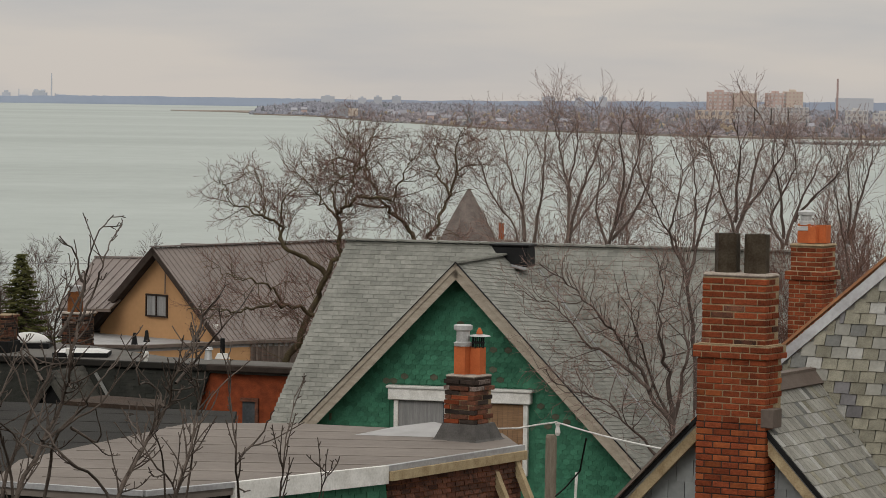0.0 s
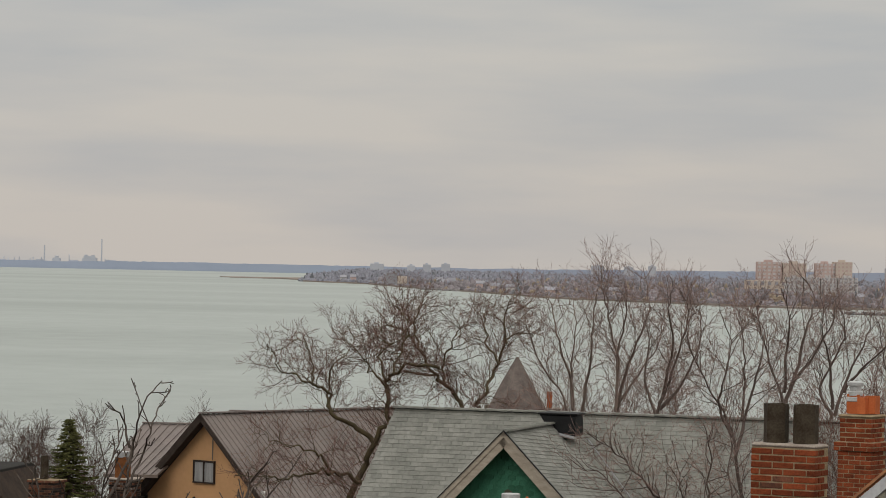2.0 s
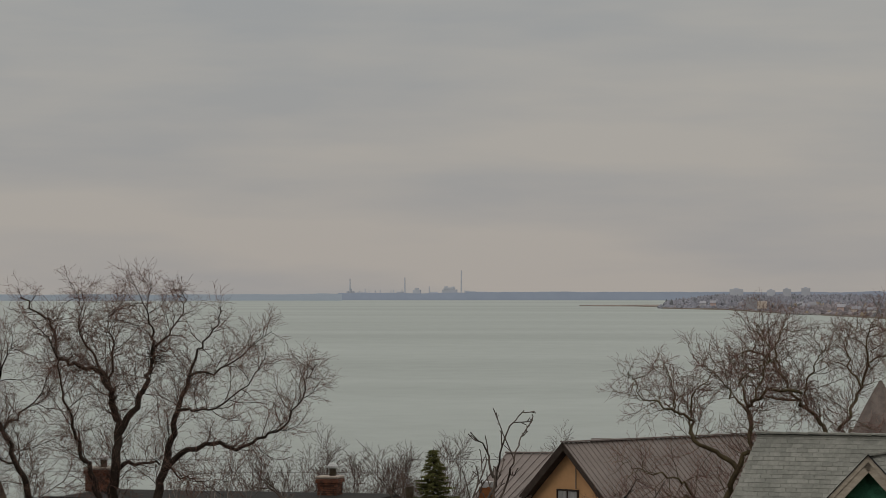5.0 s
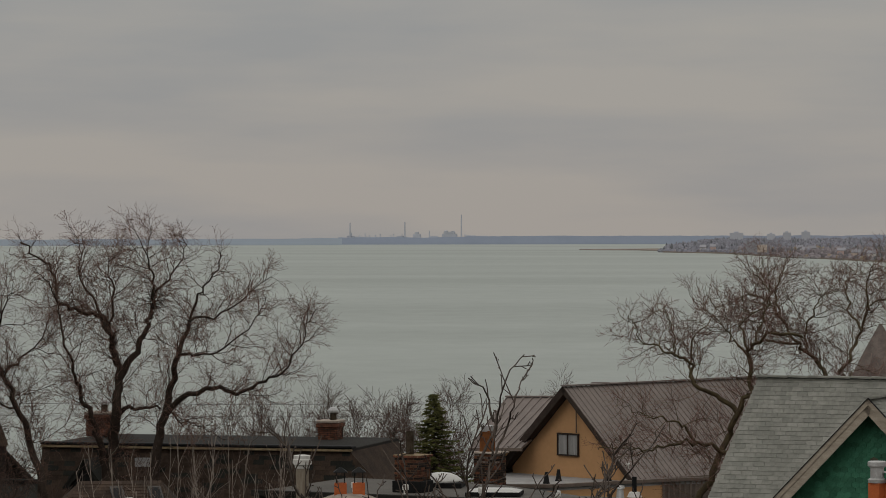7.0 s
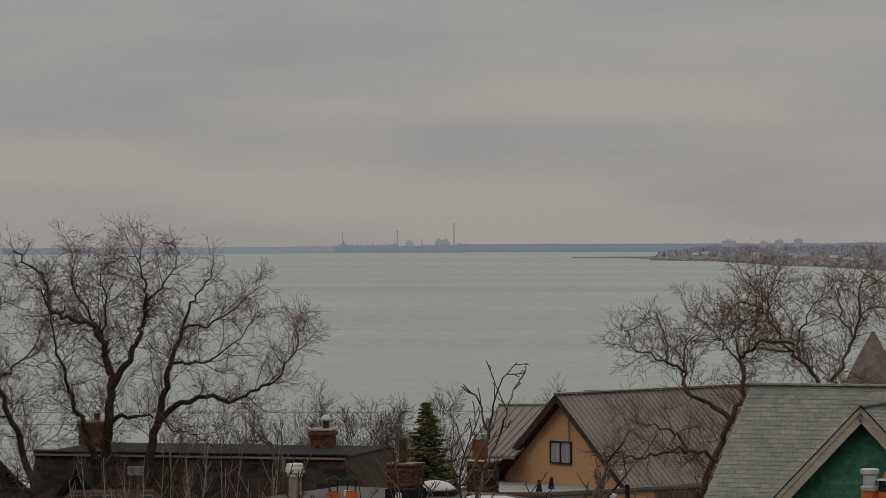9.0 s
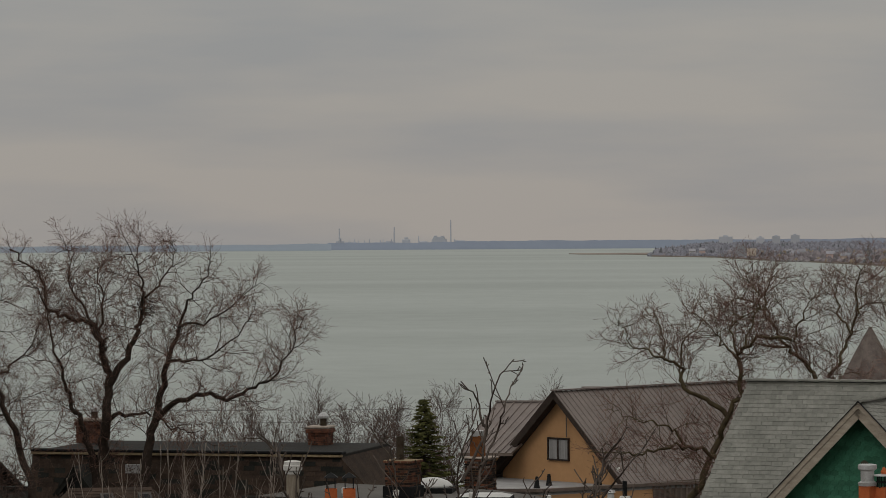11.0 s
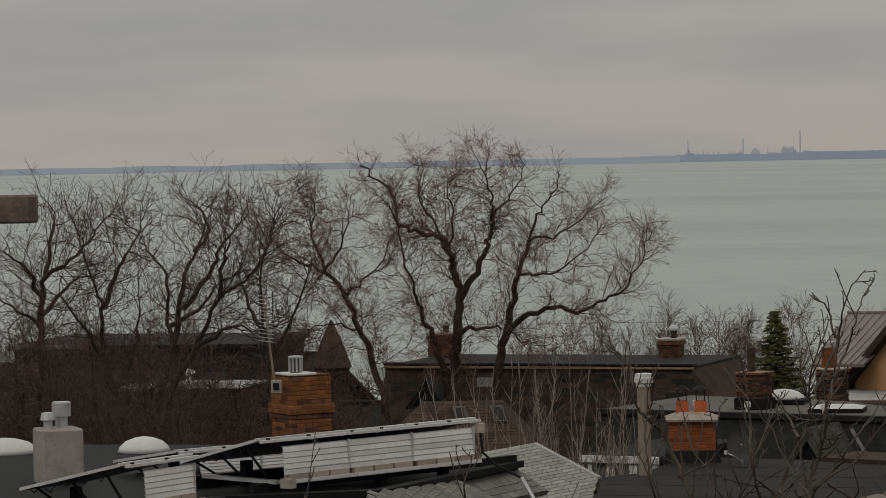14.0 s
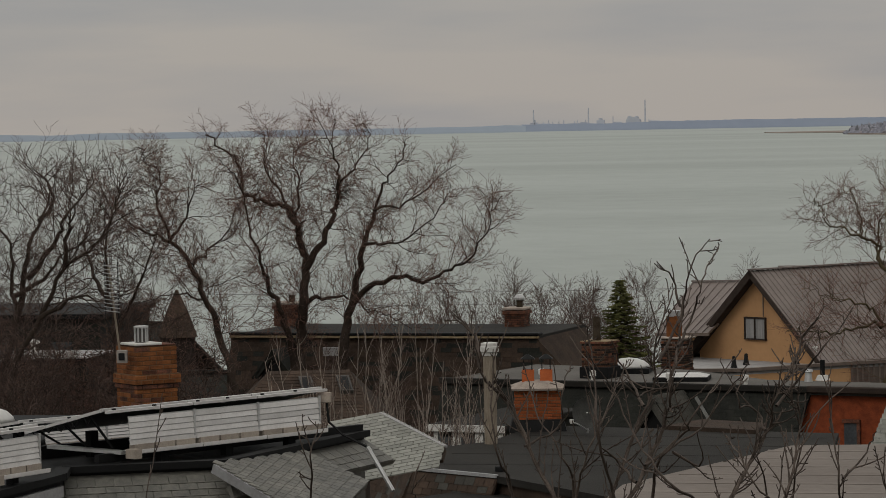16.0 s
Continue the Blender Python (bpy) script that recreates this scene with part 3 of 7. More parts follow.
    # triple window under a deep white head
    w = part("window", box(-1.6, 1.97, -0.02, 0.1, 15.0, 16.9), M["glass"], h, "wide white-framed attic window")
    part("window_head", box(-1.78, 2.08, -0.17, 0.1, 16.88, 17.2, 0.02), M["white"], w, "deep white painted head")
    part("window_head", box(-1.83, 2.13, -0.21, 0.1, 17.18, 17.26, 0.02), M["white"], w)
    for x in (-1.57, -0.2, 0.55, 1.94):
        part("window_frame", box(x - 0.06, x + 0.06, -0.1, 0.08, 15.0, 16.88, 0.01), M["white"], w)
    part("curtain", box(-1.5, -0.3, -0.035, -0.022, 15.0, 16.86), M["curtain"], w, "pale gauze curtain")
    for i in range(9):
        x = 0.64 + 0.137 * i
        part("blind_strip", box(x, x + 0.128, -0.04 - 0.004 * (i % 2), -0.022, 15.0, 16.86), M["blind"], w)
    # shingles
    up = Vector((0, 1, slope)).normalized()
    deep = math.hypot(ry - ey, ridge - low)
    vy = deep * (ap - low) / (ridge - low)
    cover(h, (0, ey, low + 0.012), (1, 0, 0), up, [(-6.624, 0), (xc - 2.0, 0), (xc - 0.3, deep), (-5.15, deep)], 0.315, 0.14, 0.018, sh, "shingle", 300, seed=4)
    cover(h, (0, ey, low + 0.012), (1, 0, 0), up, [(xc + half - 1.2, 0), (10.4, 0), (8.9, deep), (xc - 0.3, deep), (xc, vy)], 0.315, 0.14, 0.018, sh, "shingle", 0, seed=5)
    side = Vector((-half, 0, drop)).normalized()
    run = math.hypot(half, drop)
    k, q = math.cos(radians(6)), math.sin(radians(6))
    corners = [(0, 0.02), (yb + 0.42, 0.02), (yc + 0.42, run), (0, run)]
    cover(h, (xc + half, -0.45, foot + 0.012), Vector((0, 1, 0)) * k - side * q, side * k + Vector((0, 1, 0)) * q, [(a * k - b * q, b * k + a * q) for a, b in corners], 0.305, 0.14, 0.018, sh, "shingle", 300, seed=6)
    # fish-scale courses on the gable, a few peeled
    cover(h, (xc, 0.11, 15.0), (1, 0, 0), (0, 0, 1), [(-half + 0.3, 0.1), (-1.9, 0.1), (-1.9, 2.3), (2.05, 2.3), (2.05, 0.1), (half - 0.3, 0.1), (0.05, ap - 15.35), (-0.05, ap - 15.35)], 0.2, 0.13, 0.032, M["green"], "shingle", 300, shape="wave", gap=0.005, seed=7, others=((M["green_bare"], 0.02),), lap=1.3)
    cover(h, (xc, 0.11, 12.0), (1, 0, 0), (0, 0, 1), [(2.05, 0), (half - 0.3, 0), (half - 0.3, 3.1), (2.05, 3.1)], 0.2, 0.13, 0.032, M["green"], "shingle", 0, shape="wave", gap=0.005, seed=8, lap=1.3)
    return h


def roof_vent():
    a = math.radians(-15)
    lx, ly = 0.29, 5.0
    v = thing("roof_vent", (0.36 + lx * math.cos(a) - ly * math.sin(a), 88 + lx * math.sin(a) + ly * math.cos(a), 20.22), "black sheet-metal ridge vent box on the grey roof", "roof vent", turn=-15)
    bm = bmesh.new()
    lo = [(-0.1, -0.5, -0.02), (0.52, -0.5, -0.02), (0.52, 0.5, -0.02), (-0.1, 0.5, -0.02)]
    hi = [(-0.52, -0.42, 0.56), (0.5, -0.42, 0.54), (0.5, 0.5, 0.58), (-0.52, 0.5, 0.58)]
    p, q = [bm.verts.new(c) for c in lo], [bm.verts.new(c) for c in hi]
    bm.faces.new(p[::-1]), bm.faces.new(q)
    for i in range(4):
        bm.faces.new((p[i], p[(i + 1) % 4], q[(i + 1) % 4], q[i]))
    bmesh.ops.bevel(bm, geom=list(bm.edges), offset=0.02, segments=1, affect="EDGES")
    part("body", bm, M["black"], v)
    part("lid", box(-0.56, 0.56, -0.47, 0.55, 0.56, 0.61, 0.015), M["black"], v)
    part("flange", plate([(0.0, -0.62, 0.03), (0.5, -0.62, -0.06), (0.5, -0.48, 0.0), (0.0, -0.48, 0.09)], 0.03), M["flash"], v, "pale metal flange")


def tan_house():
    h = thing("house", (-12.78, 152.6, 0), "tan stucco house with a ribbed brown metal roof", "house", turn=-40)
    half, ap, drop, deep = 4.1, 17.75, 3.75, 13
    part("wall", plate([(-half + 0.2, 0, 5), (half - 0.2, 0, 5), (half - 0.2, 0, ap - drop + 0.1), (0, 0, ap - 0.2), (-half + 0.2, 0, ap - drop + 0.1)], 0.3, (0, -1, 0)), M["tan"], h, "tan stucco gable")
    part("wall", box(-half + 0.3, half - 0.3, 0.32, deep, 5, ap - drop), M["tan"], h)
    for s in (-1, 1):
        part("roof", plate([(0, -0.6, ap), (0, deep, ap), (s * half * 1.07, deep, ap - drop * 1.07), (s * half * 1.07, -0.6, ap - drop * 1.07)], 0.1), M["metal_roof"], h, "brown standing-seam metal")
        part("bargeboard", beam((0, -0.62, ap + 0.02), (s * half * 1.08, -0.62, ap - drop * 1.08 + 0.02), 0.06, 0.22 if s > 0 else 0.32), M["brown_dark"], h, "dark brown bargeboard")
        part("soffit", beam((0, -0.3, ap - 0.2), (s * half, -0.3, ap - drop - 0.2), 0.6, 0.04), M["brown_dark"], h)
        part("gutter", beam((s * half * 1.09, -0.6, ap - drop * 1.07), (s * half * 1.09, deep, ap - drop * 1.07), 0.12, 0.12), M["brown_flash"], h)
        y = -0.4
        while y < deep:
            part("seam", beam((0, y, ap + 0.05), (s * half * 1.07, y, ap - drop * 1.07 + 0.05), 0.045, 0.06), M["metal_roof"], h)
            y += 0.33
    part("ridge_cap", beam((0, -0.62, ap + 0.08), (0, deep, ap + 0.08), 0.3, 0.06), M["metal_roof"], h)
    # window
    w = part("window", box(-0.84, 0.42, -0.04, 0.1, 14.62, 15.54), M["glass"], h, "two-light window with pale curtains")
    for x in (-0.86, -0.22, 0.44):
        part("window_frame", box(x - 0.02, x + 0.02, -0.12, 0.02, 14.6, 15.56), M["brown_dark"], w)
    for z in (14.6, 15.58):
        part("window_frame", box(-0.89, 0.47, -0.12, 0.02, z - 0.03, z + 0.03), M["brown_dark"], w)
    for i, x in enumerate((-0.82, -0.68, -0.54, -0.4, -0.19, -0.05, 0.09, 0.23)):
        part("curtain", box(x, x + 0.135, -0.058 - 0.006 * (i % 2), -0.045, 14.64, 15.52), M["curtain"], w, "pale gathered curtain")
    part("downpipe", tube([(0.45, -0.2, 16.8), (0.45, -0.2, 16.2), (0.45, -0.2, 15.66)], 0.03), M["brown_flash"], h)
    # rear wing and left wing roofs
    k = thing("house_wing", (0, 0, 0), "rear wing with ribbed brown metal roof", "house")
    part("wall", box(-17.0, -8.0, 156.5, 166, 4, 14.8), M["tan"], k)
    part("roof", plate([(-17.55, 153.0, 14.85), (-15.2, 153.0, 14.85), (-13.0, 158.5, 16.95), (-16.4, 158.5, 16.95)], 0.1), M["metal_roof"], k)
    part("roof", plate([(-17.55, 164.0, 14.85), (-13.0, 164.0, 14.85), (-13.0, 158.5, 16.95), (-16.4, 158.5, 16.95)], 0.1), M["metal_roof"], k)
    part("ridge_cap", beam((-16.45, 158.5, 17.02), (-12.8, 158.5, 17.02), 0.25, 0.06), M["metal_roof"], k)
    part("gutter", beam((-17.6, 152.95, 14.9), (-15.1, 152.95, 14.9), 0.14, 0.14), M["brown_flash"], k)
    for i in range(9):
        f = i / 8
        part("seam", beam((-17.5 + 2.3 * f, 153.0, 14.9), (-16.35 + 3.3 * f, 158.5, 17.0), 0.05, 0.06), M["metal_roof"], k)
    part("roof", plate([(-13.2, 160, 15.4), (-3.4, 160, 15.4), (-3.4, 165.5, 17.28), (-12.9, 165.5, 17.28)], 0.1), M["metal_roof"], k)
    part("roof", plate([(-13.2, 171, 15.4), (-3.4, 171, 15.4), (-3.4, 165.5, 17.28), (-12.9, 165.5, 17.28)], 0.1), M["metal_roof"], k)
    part("ridge_cap", beam((-12.9, 165.5, 17.35), (-3.4, 165.5, 17.35), 0.3, 0.06), M["metal_roof"], k)
    part("wall", box(-12.8, -3.6, 160.3, 170.6, 4, 15.4), M["tan"], k)
    # low flat-roofed extension in front
    e = thing("extension", (0, 0, 0), "flat-roofed tan extension with pale membrane roof", "extension")
    top = [(-17.4, 146.4), (-13.1, 146.4), (-8.5, 150.2), (-4.6, 152.6), (-6.0, 158), (-16.6, 158)]
    part("roof", plate([(x, y, 13.62) for x, y in top], 0.15), M["felt_pale"], e, "pale grey membrane roof")
    for (a, b), m in zip(zip(top, top[1:4]), ("tan", "tan", "brown_flash")):
        wall_panel(e, a, b, 5, 13.47, M[m])
        part("coping", beam((*a, 13.76), (*b, 13.76), 0.3, 0.14), M["brown_flash"], e, "brown metal coping")
    for i in range(17):
        f = i / 16
        part("rib", box(-8.5 + 3.8 * f - 0.04, -8.5 + 3.8 * f + 0.04, 150.1 + 2.4 * f, 150.2 + 2.4 * f, 11, 13.6), M["brown_flash"], e)
    wall_panel(e, top[5], top[0], 5, 13.47, M["tan"])
    for i, (x, y) in enumerate(((-13.2, 150.2), (-9.3, 152.5), (-10.9, 149.6), (-13.6, 148.6))):
        v = thing("roof_vent", (x, y, 13.62), "small black cone vent on the pale roof", "roof vent", "cone vents")
        part("cone", turned([(0.16, 0), (0.12, 0.15), (0.07, 0.5), (0.05, 0.52)], 10), M["black"], v)
    v = thing("roof_vent", (-10.1, 149.9, 13.62), "white pipe vent on the pale roof", "roof vent")
    part("pipe", turned([(0.16, 0), (0.16, 0.1), (0.08, 0.12), (0.08, 0.75), (0.12, 0.76), (0.12, 0.85)], 10), M["white"], v)
    return h


def slate_house():
    h = thing("house", (3.44, 38.95, 0), "slate-roofed house with grey shingled gable", "house", turn=-29)
    ap, half = 21.66, 3.2
    part("wall", plate([(-half + 0.2, 0, 9), (half - 0.2, 0, 9), (half - 0.2, 0, ap - half + 0.1), (0, 0, ap - 0.15), (-half + 0.2, 0, ap - half + 0.1)], 0.25, (0, -1, 0)), M["grey_wall"], h, "grey shingled gable wall")
    part("wall", box(-0.9, 8, 3.0, 9, 9, 19), M["stucco"], h)
    for s in (-1, 1):
        part("roof", plate([(0, -0.25, ap), (0, 2.35, ap), (s * half, 2.0, ap - half * 1.03), (s * half, -0.25, ap - half * 1.03)], 0.06), M["slate_dark"], h, "slate slope")
        part("bargeboard", beam((0, -0.22, ap - 0.07), (s * half, -0.22, ap - half * 1.03 - 0.07), 0.05, 0.13), M["old_wood"], h, "peeling yellowed bargeboard")
        part("drip_edge", beam((0, -0.25, ap + 0.02), (s * half, -0.25, ap - half * 1.03 + 0.02), 0.06, 0.05), M["black"], h)
    part("ridge_flashing", beam((0, -0.25, ap + 0.05), (0, 2.35, ap + 0.05), 0.14, 0.03), M["brown_flash"], h, "brown metal ridge flashing")
    part("ridge_flashing", plate([(0.05, -0.27, ap + 0.035), (0.05, 2.36, ap + 0.035), (0.2, 2.36, ap - 0.12), (0.2, -0.27, ap - 0.12)], 0.02), M["brown_flash"], h)
    part("rake_flashing", beam((-0.5, -0.27, ap - 0.5 * 1.03 + 0.05), (-half, -0.27, ap - half * 1.03 + 0.05), 0.14, 0.03), M["brown_flash"], h)
    part("valley_flashing", beam((0.02, 2.22, ap + 0.06), (1.15, 1.9, 20.42), 0.13, 0.03), M["brown_flash"], h)
    part("valley_flashing", beam((1.15, 1.9, 20.42), (half, 1.4, 18.3), 0.13, 0.03), M["brown_flash"], h)
    down = Vector((-1, 0, 1.03)).normalized()
    run = half * math.hypot(1, 1.03)
    cover(h, (half, -0.25, ap - half * 1.03 + 0.02), (0, 1, 0), down, [(0, 0), (2.15, 0), (2.4, run - 0.15), (0, run - 0.15)], 0.112, 0.19, 0.014, M["slate"], "slate", 300, seed=11, gap=0.006, others=((M["slate_mossy"], 0.12), (M["slate_dark"], 0.06), (M["slate_pale"], 0.08)))
    cover(h, (-0.1, -0.02, 18.4), (1, 0, 0), (0, 0, 1), [(-2.9, 0), (2.9, 0), (0.1, ap - 18.55), (-0.1, ap - 18.55)], 0.215, 0.26, 0.014, M["grey_wall"], "shingle", 300, seed=12, gap=0.01)
    # main roof: a steep slated slope with a rising metal-flashed edge
    k = 0.35
    def on(lx, z):
        return (lx, 2.2 + (z - ap) * k, z)

    lift = Vector((0, -0.07, 0))
    part("roof", plate([on(-1.3, 20.88), on(2.4, 24.33), on(6, 24.33), on(6, 18), on(-1.3, 18)], 0.08), M["slate"], h, "main slate slope")
    part("edge_flashing", beam(Vector(on(-1.37, 20.9)) + lift, Vector(on(2.38, 24.4)) + lift, 0.13, 0.03, (0, -1, 0.2)), M["flash"], h, "pale metal edge flashing")
    part("edge_strip", beam(Vector(on(-1.45, 20.98)) + lift, Vector(on(2.3, 24.49)) + lift, 0.035, 0.06, (0, -1, 0.2)), M["rust"], h, "rusty edge strip")
    v = Vector((0, k, 1)).normalized()
    top = math.hypot(1, k)
    cover(h, (0, 2.2 + (18 - ap) * k - 0.02, 18), (1, 0, 0), v, [(-1.3, 0), (6, 0), (6, 6.33 * top), (2.46, 6.33 * top), (-1.26, 2.88 * top)], 0.205, 0.145, 0.022, M["slate"], "slate", 300, seed=13, gap=0.012, others=((M["slate_mossy"], 0.5), (M["slate_dark"], 0.1), (M["slate_mauve"], 0.1), (M["slate_pale"], 0.07)))
    # a farther red-slated slope
    part("roof", plate([(0.9, 4.2, 22.2), (4.2, 4.2, 25.2), (5, 4.4, 25.2), (5, 4.2, 21), (0.9, 4.2, 21)], 0.08, (0, -1, 0)), M["red_slate"], h, "red slate slope")
    cover(h, (0, 4.19, 21), (1, 0, 0), (0, 0, 1), [(0.95, 0), (4, 0), (4, 4.0), (0.95, 1.2)], 0.2, 0.14, 0.014, M["red_slate"], "slate", 60, seed=14, others=((M["slate_dark"], 0.2),))
    return h


def main_chimney():
    c = thing("chimney", (3.44, 38.95, 0), "tall red brick chimney with collar and two dark square flues", "chimney", turn=-29)
    x0, x1, y0, y1 = -0.33, 0.47, -0.3, 0.09
    part("base", box(x0 - 0.04, x1 + 0.04, y0 - 0.04, y1 + 0.04, 9, 19.5), M["brick"], c)
    brickwork(c, x0 - 0.035, x1 + 0.035, y0 - 0.035, y1 + 0.035, 19.5, 21.24, M["brick"], mortar="mortar_dark", seed=21, odds=((M["brick_orange"], 0.3),))
    brickwork(c, x0 - 0.035, x1 + 0.035, y0 - 0.035, y1 + 0.035, 21.24, 21.98, M["brick"], seed=24, odds=((M["brick_orange"], 0.15),))
    brickwork(c, x0 - 0.075, x1 + 0.075, y0 - 0.075, y1 + 0.075, 21.98, 22.13, M["brick"], core="collar", seed=22)
    brickwork(c, x0, x1, y0, y1, 22.13, 22.91, M["brick"], seed=23, odds=((M["brick_old"], 0.12),))
    part("collar_mortar", box(x0 - 0.03, x1 + 0.03, y0 - 0.03, y1 + 0.03, 22.13, 22.145, 0.006), M["mortar"], c)
    chimney_top(c, x0, x1, y0, y1, 22.91, 0.0, 0.05, "cement")
    for x in (-0.11, 0.26):
        bm = turned([(0.145, 0), (0.145, 0.46), (0.118, 0.46), (0.118, 0.08)], 8, (x, -0.1, 22.95))
        part("flue", bm, M["flue"], c, "dark glazed square flue")
    part("flashing", box(x1 - 0.02, x1 + 0.14, y0 - 0.05, y0 + 0.2, 21.2, 21.42, 0.01), M["brown_flash"], c, "brown metal flashing")


def rear_chimney():
    c = thing("chimney", (6.27, 56.2, 0), "red brick chimney with corbelled collar and clay pots", "chimney", turn=-29)
    x0, x1, y0, y1 = -0.38, 0.22, -0.33, 0.3
    part("base", box(x0, x1, y0, y1, 9, 20.3), M["brick"], c)
    brickwork(c, x0, x1, y0, y1, 20.3, 21.95, M["brick"], seed=31)
    brickwork(c, x0 - 0.05, x1 + 0.05, y0 - 0.05, y1 + 0.05, 21.95, 22.1, M["brick"], core="collar", seed=32)
    brickwork(c, x0 + 0.02, x1 - 0.02, y0 + 0.02, y1 - 0.02, 22.1, 22.5, M["brick"], seed=33)
    chimney_top(c, x0, x1, y0, y1, 22.5, 0.0, 0.05, "mortar")
    pot(c, -0.2, -0.05, 22.56, 0.22, 0.32, "clay", label="orange clay pot")
    pot(c, 0.06, 0.05, 22.56, 0.2, 0.3, "clay")
    pot(c, -0.04, -0.12, 22.56, 0.14, 0.28, "clay")
    part("cowl", turned([(0.13, 0), (0.13, 0.06), (0.1, 0.07), (0.1, 0.16), (0.14, 0.17), (0.14, 0.22), (0.08, 0.24)], 14, (-0.2, -0.05, 22.86)), M["galv"], c, "galvanised cowl")
    part("strap", box(-0.32, -0.08, -0.17, 0.07, 22.76, 22.84, 0.01), M["galv"], c)


def flat_brick_house():
    h = thing("house", (0, 0, 0), "house with a patched grey-brown felt flat roof", "house")
    z = 19.8
    pts = [(-5.9, 43.7), (-3.77, 42.8), (-2.71, 43.9), (-0.73, 46.1), (1.21, 49.1), (0.95, 51.2), (-2.28, 52.3), (-3.9, 52.1), (-5.85, 46.6)]
    part("roof", plate([(x, y, z) for x, y in pts], 0.12), M["felt"], h, "grey-brown roofing felt")
    mats = ["shingle_dark", "shingle_dark", "green", "brick_brown", "brick_brown", "stucco", "stucco", "stucco", "stucco"]
    ins = [(x * 0.985 - 0.02, y + (0.18 if y < 48 else -0.12)) for x, y in pts]
    for i in range(len(pts)):
        wall_panel(h, ins[i], ins[(i + 1) % len(pts)], 9.5, z - 0.12, M[mats[i]])
    # lapped felt seams
    for y, a, b in ((44.6, -5.3, -2.4), (45.7, -5.6, -1.4), (46.8, -5.5, -0.5), (47.9, -5.2, 0.25), (49.0, -4.9, 0.95), (50.1, -4.6, 0.1), (51.2, -4.2, 0.0)):
        part("felt_seam", plate([(a, y, z + 0.006), (b, y - 0.25, z + 0.006), (b, y - 0.05, z + 0.006), (a, y + 0.2, z + 0.006)], 0.004), M["felt"], h)
    # metal edges
    for i, (m, tall) in enumerate((("flash", 0.02), ("flash", 0.02), ("white", 0.2), ("flash", 0.03))):
        a, b = Vector((*pts[i], z + 0.05)), Vector((*pts[i + 1], z + 0.05))
        part("edge_flashing", beam(a, b, 0.08, tall + 0.05), M[m], h, "pale bent metal edge flashing")
    a, b = Vector((-0.67, 46.06, z - 0.03)), Vector((1.26, 49.06, z - 0.03))
    part("fascia", beam(a, b, 0.05, 0.13), M["old_wood"], h, "yellowed wooden fascia")
    part("soffit_frame", beam((1.12, 48.9, z - 0.12), (1.6, 48.6, 18.5), 0.1, 0.1), M["old_wood"], h)
    part("soffit_frame", beam((0.8, 48.5, z - 0.2), (1.25, 48.2, 18.5), 0.1, 0.1), M["old_wood"], h)
    # pale patched hump behind the chimney
    bm = bmesh.new()
    ring = [bm.verts.new(p) for p in ((-1.3, 50.6, z + 0.004), (0.2, 50.4, z + 0.004), (0.5, 51.4, z + 0.01), (-0.7, 51.9, z + 0.01))]
    tip = bm.verts.new((-0.1, 51.2, z + 0.16))
    for i in range(4):
        bm.faces.new((ring[i], ring[(i + 1) % 4], tip))
    part("roof_patch", bm, M["felt_pale"], h, "pale membrane patch")
    for i in (3, 4):
        a, b = Vector((*ins[i], 17.6)), Vector((*ins[i + 1], 17.6))
        d = b - a
        n = Vector((d.y, -d.x, 0)).normalized()
        cover(h, a + n * 0.004, d, (0, 0, 1), [(0, 0), (d.length, 0), (d.length, 2.07), (0, 2.07)], 0.22, 0.075, 0.02, M["brick_old"], "brick", 120, seed=45 + i, gap=0.012, lap=0.84)
    # green shingles under the wide metal edge
    d = (Vector((-0.73, 46.1, 0)) - Vector((-2.71, 43.9, 0))).normalized()
    cover(h, Vector((*ins[2], 18.2)) + Vector((d.y, -d.x, 0)) * 0.02, d, (0, 0, 1), [(0, 0), (2.9, 0), (2.9, 1.4), (0, 1.4)], 0.25, 0.13, 0.015, M["green"], "shingle", 60, seed=41)


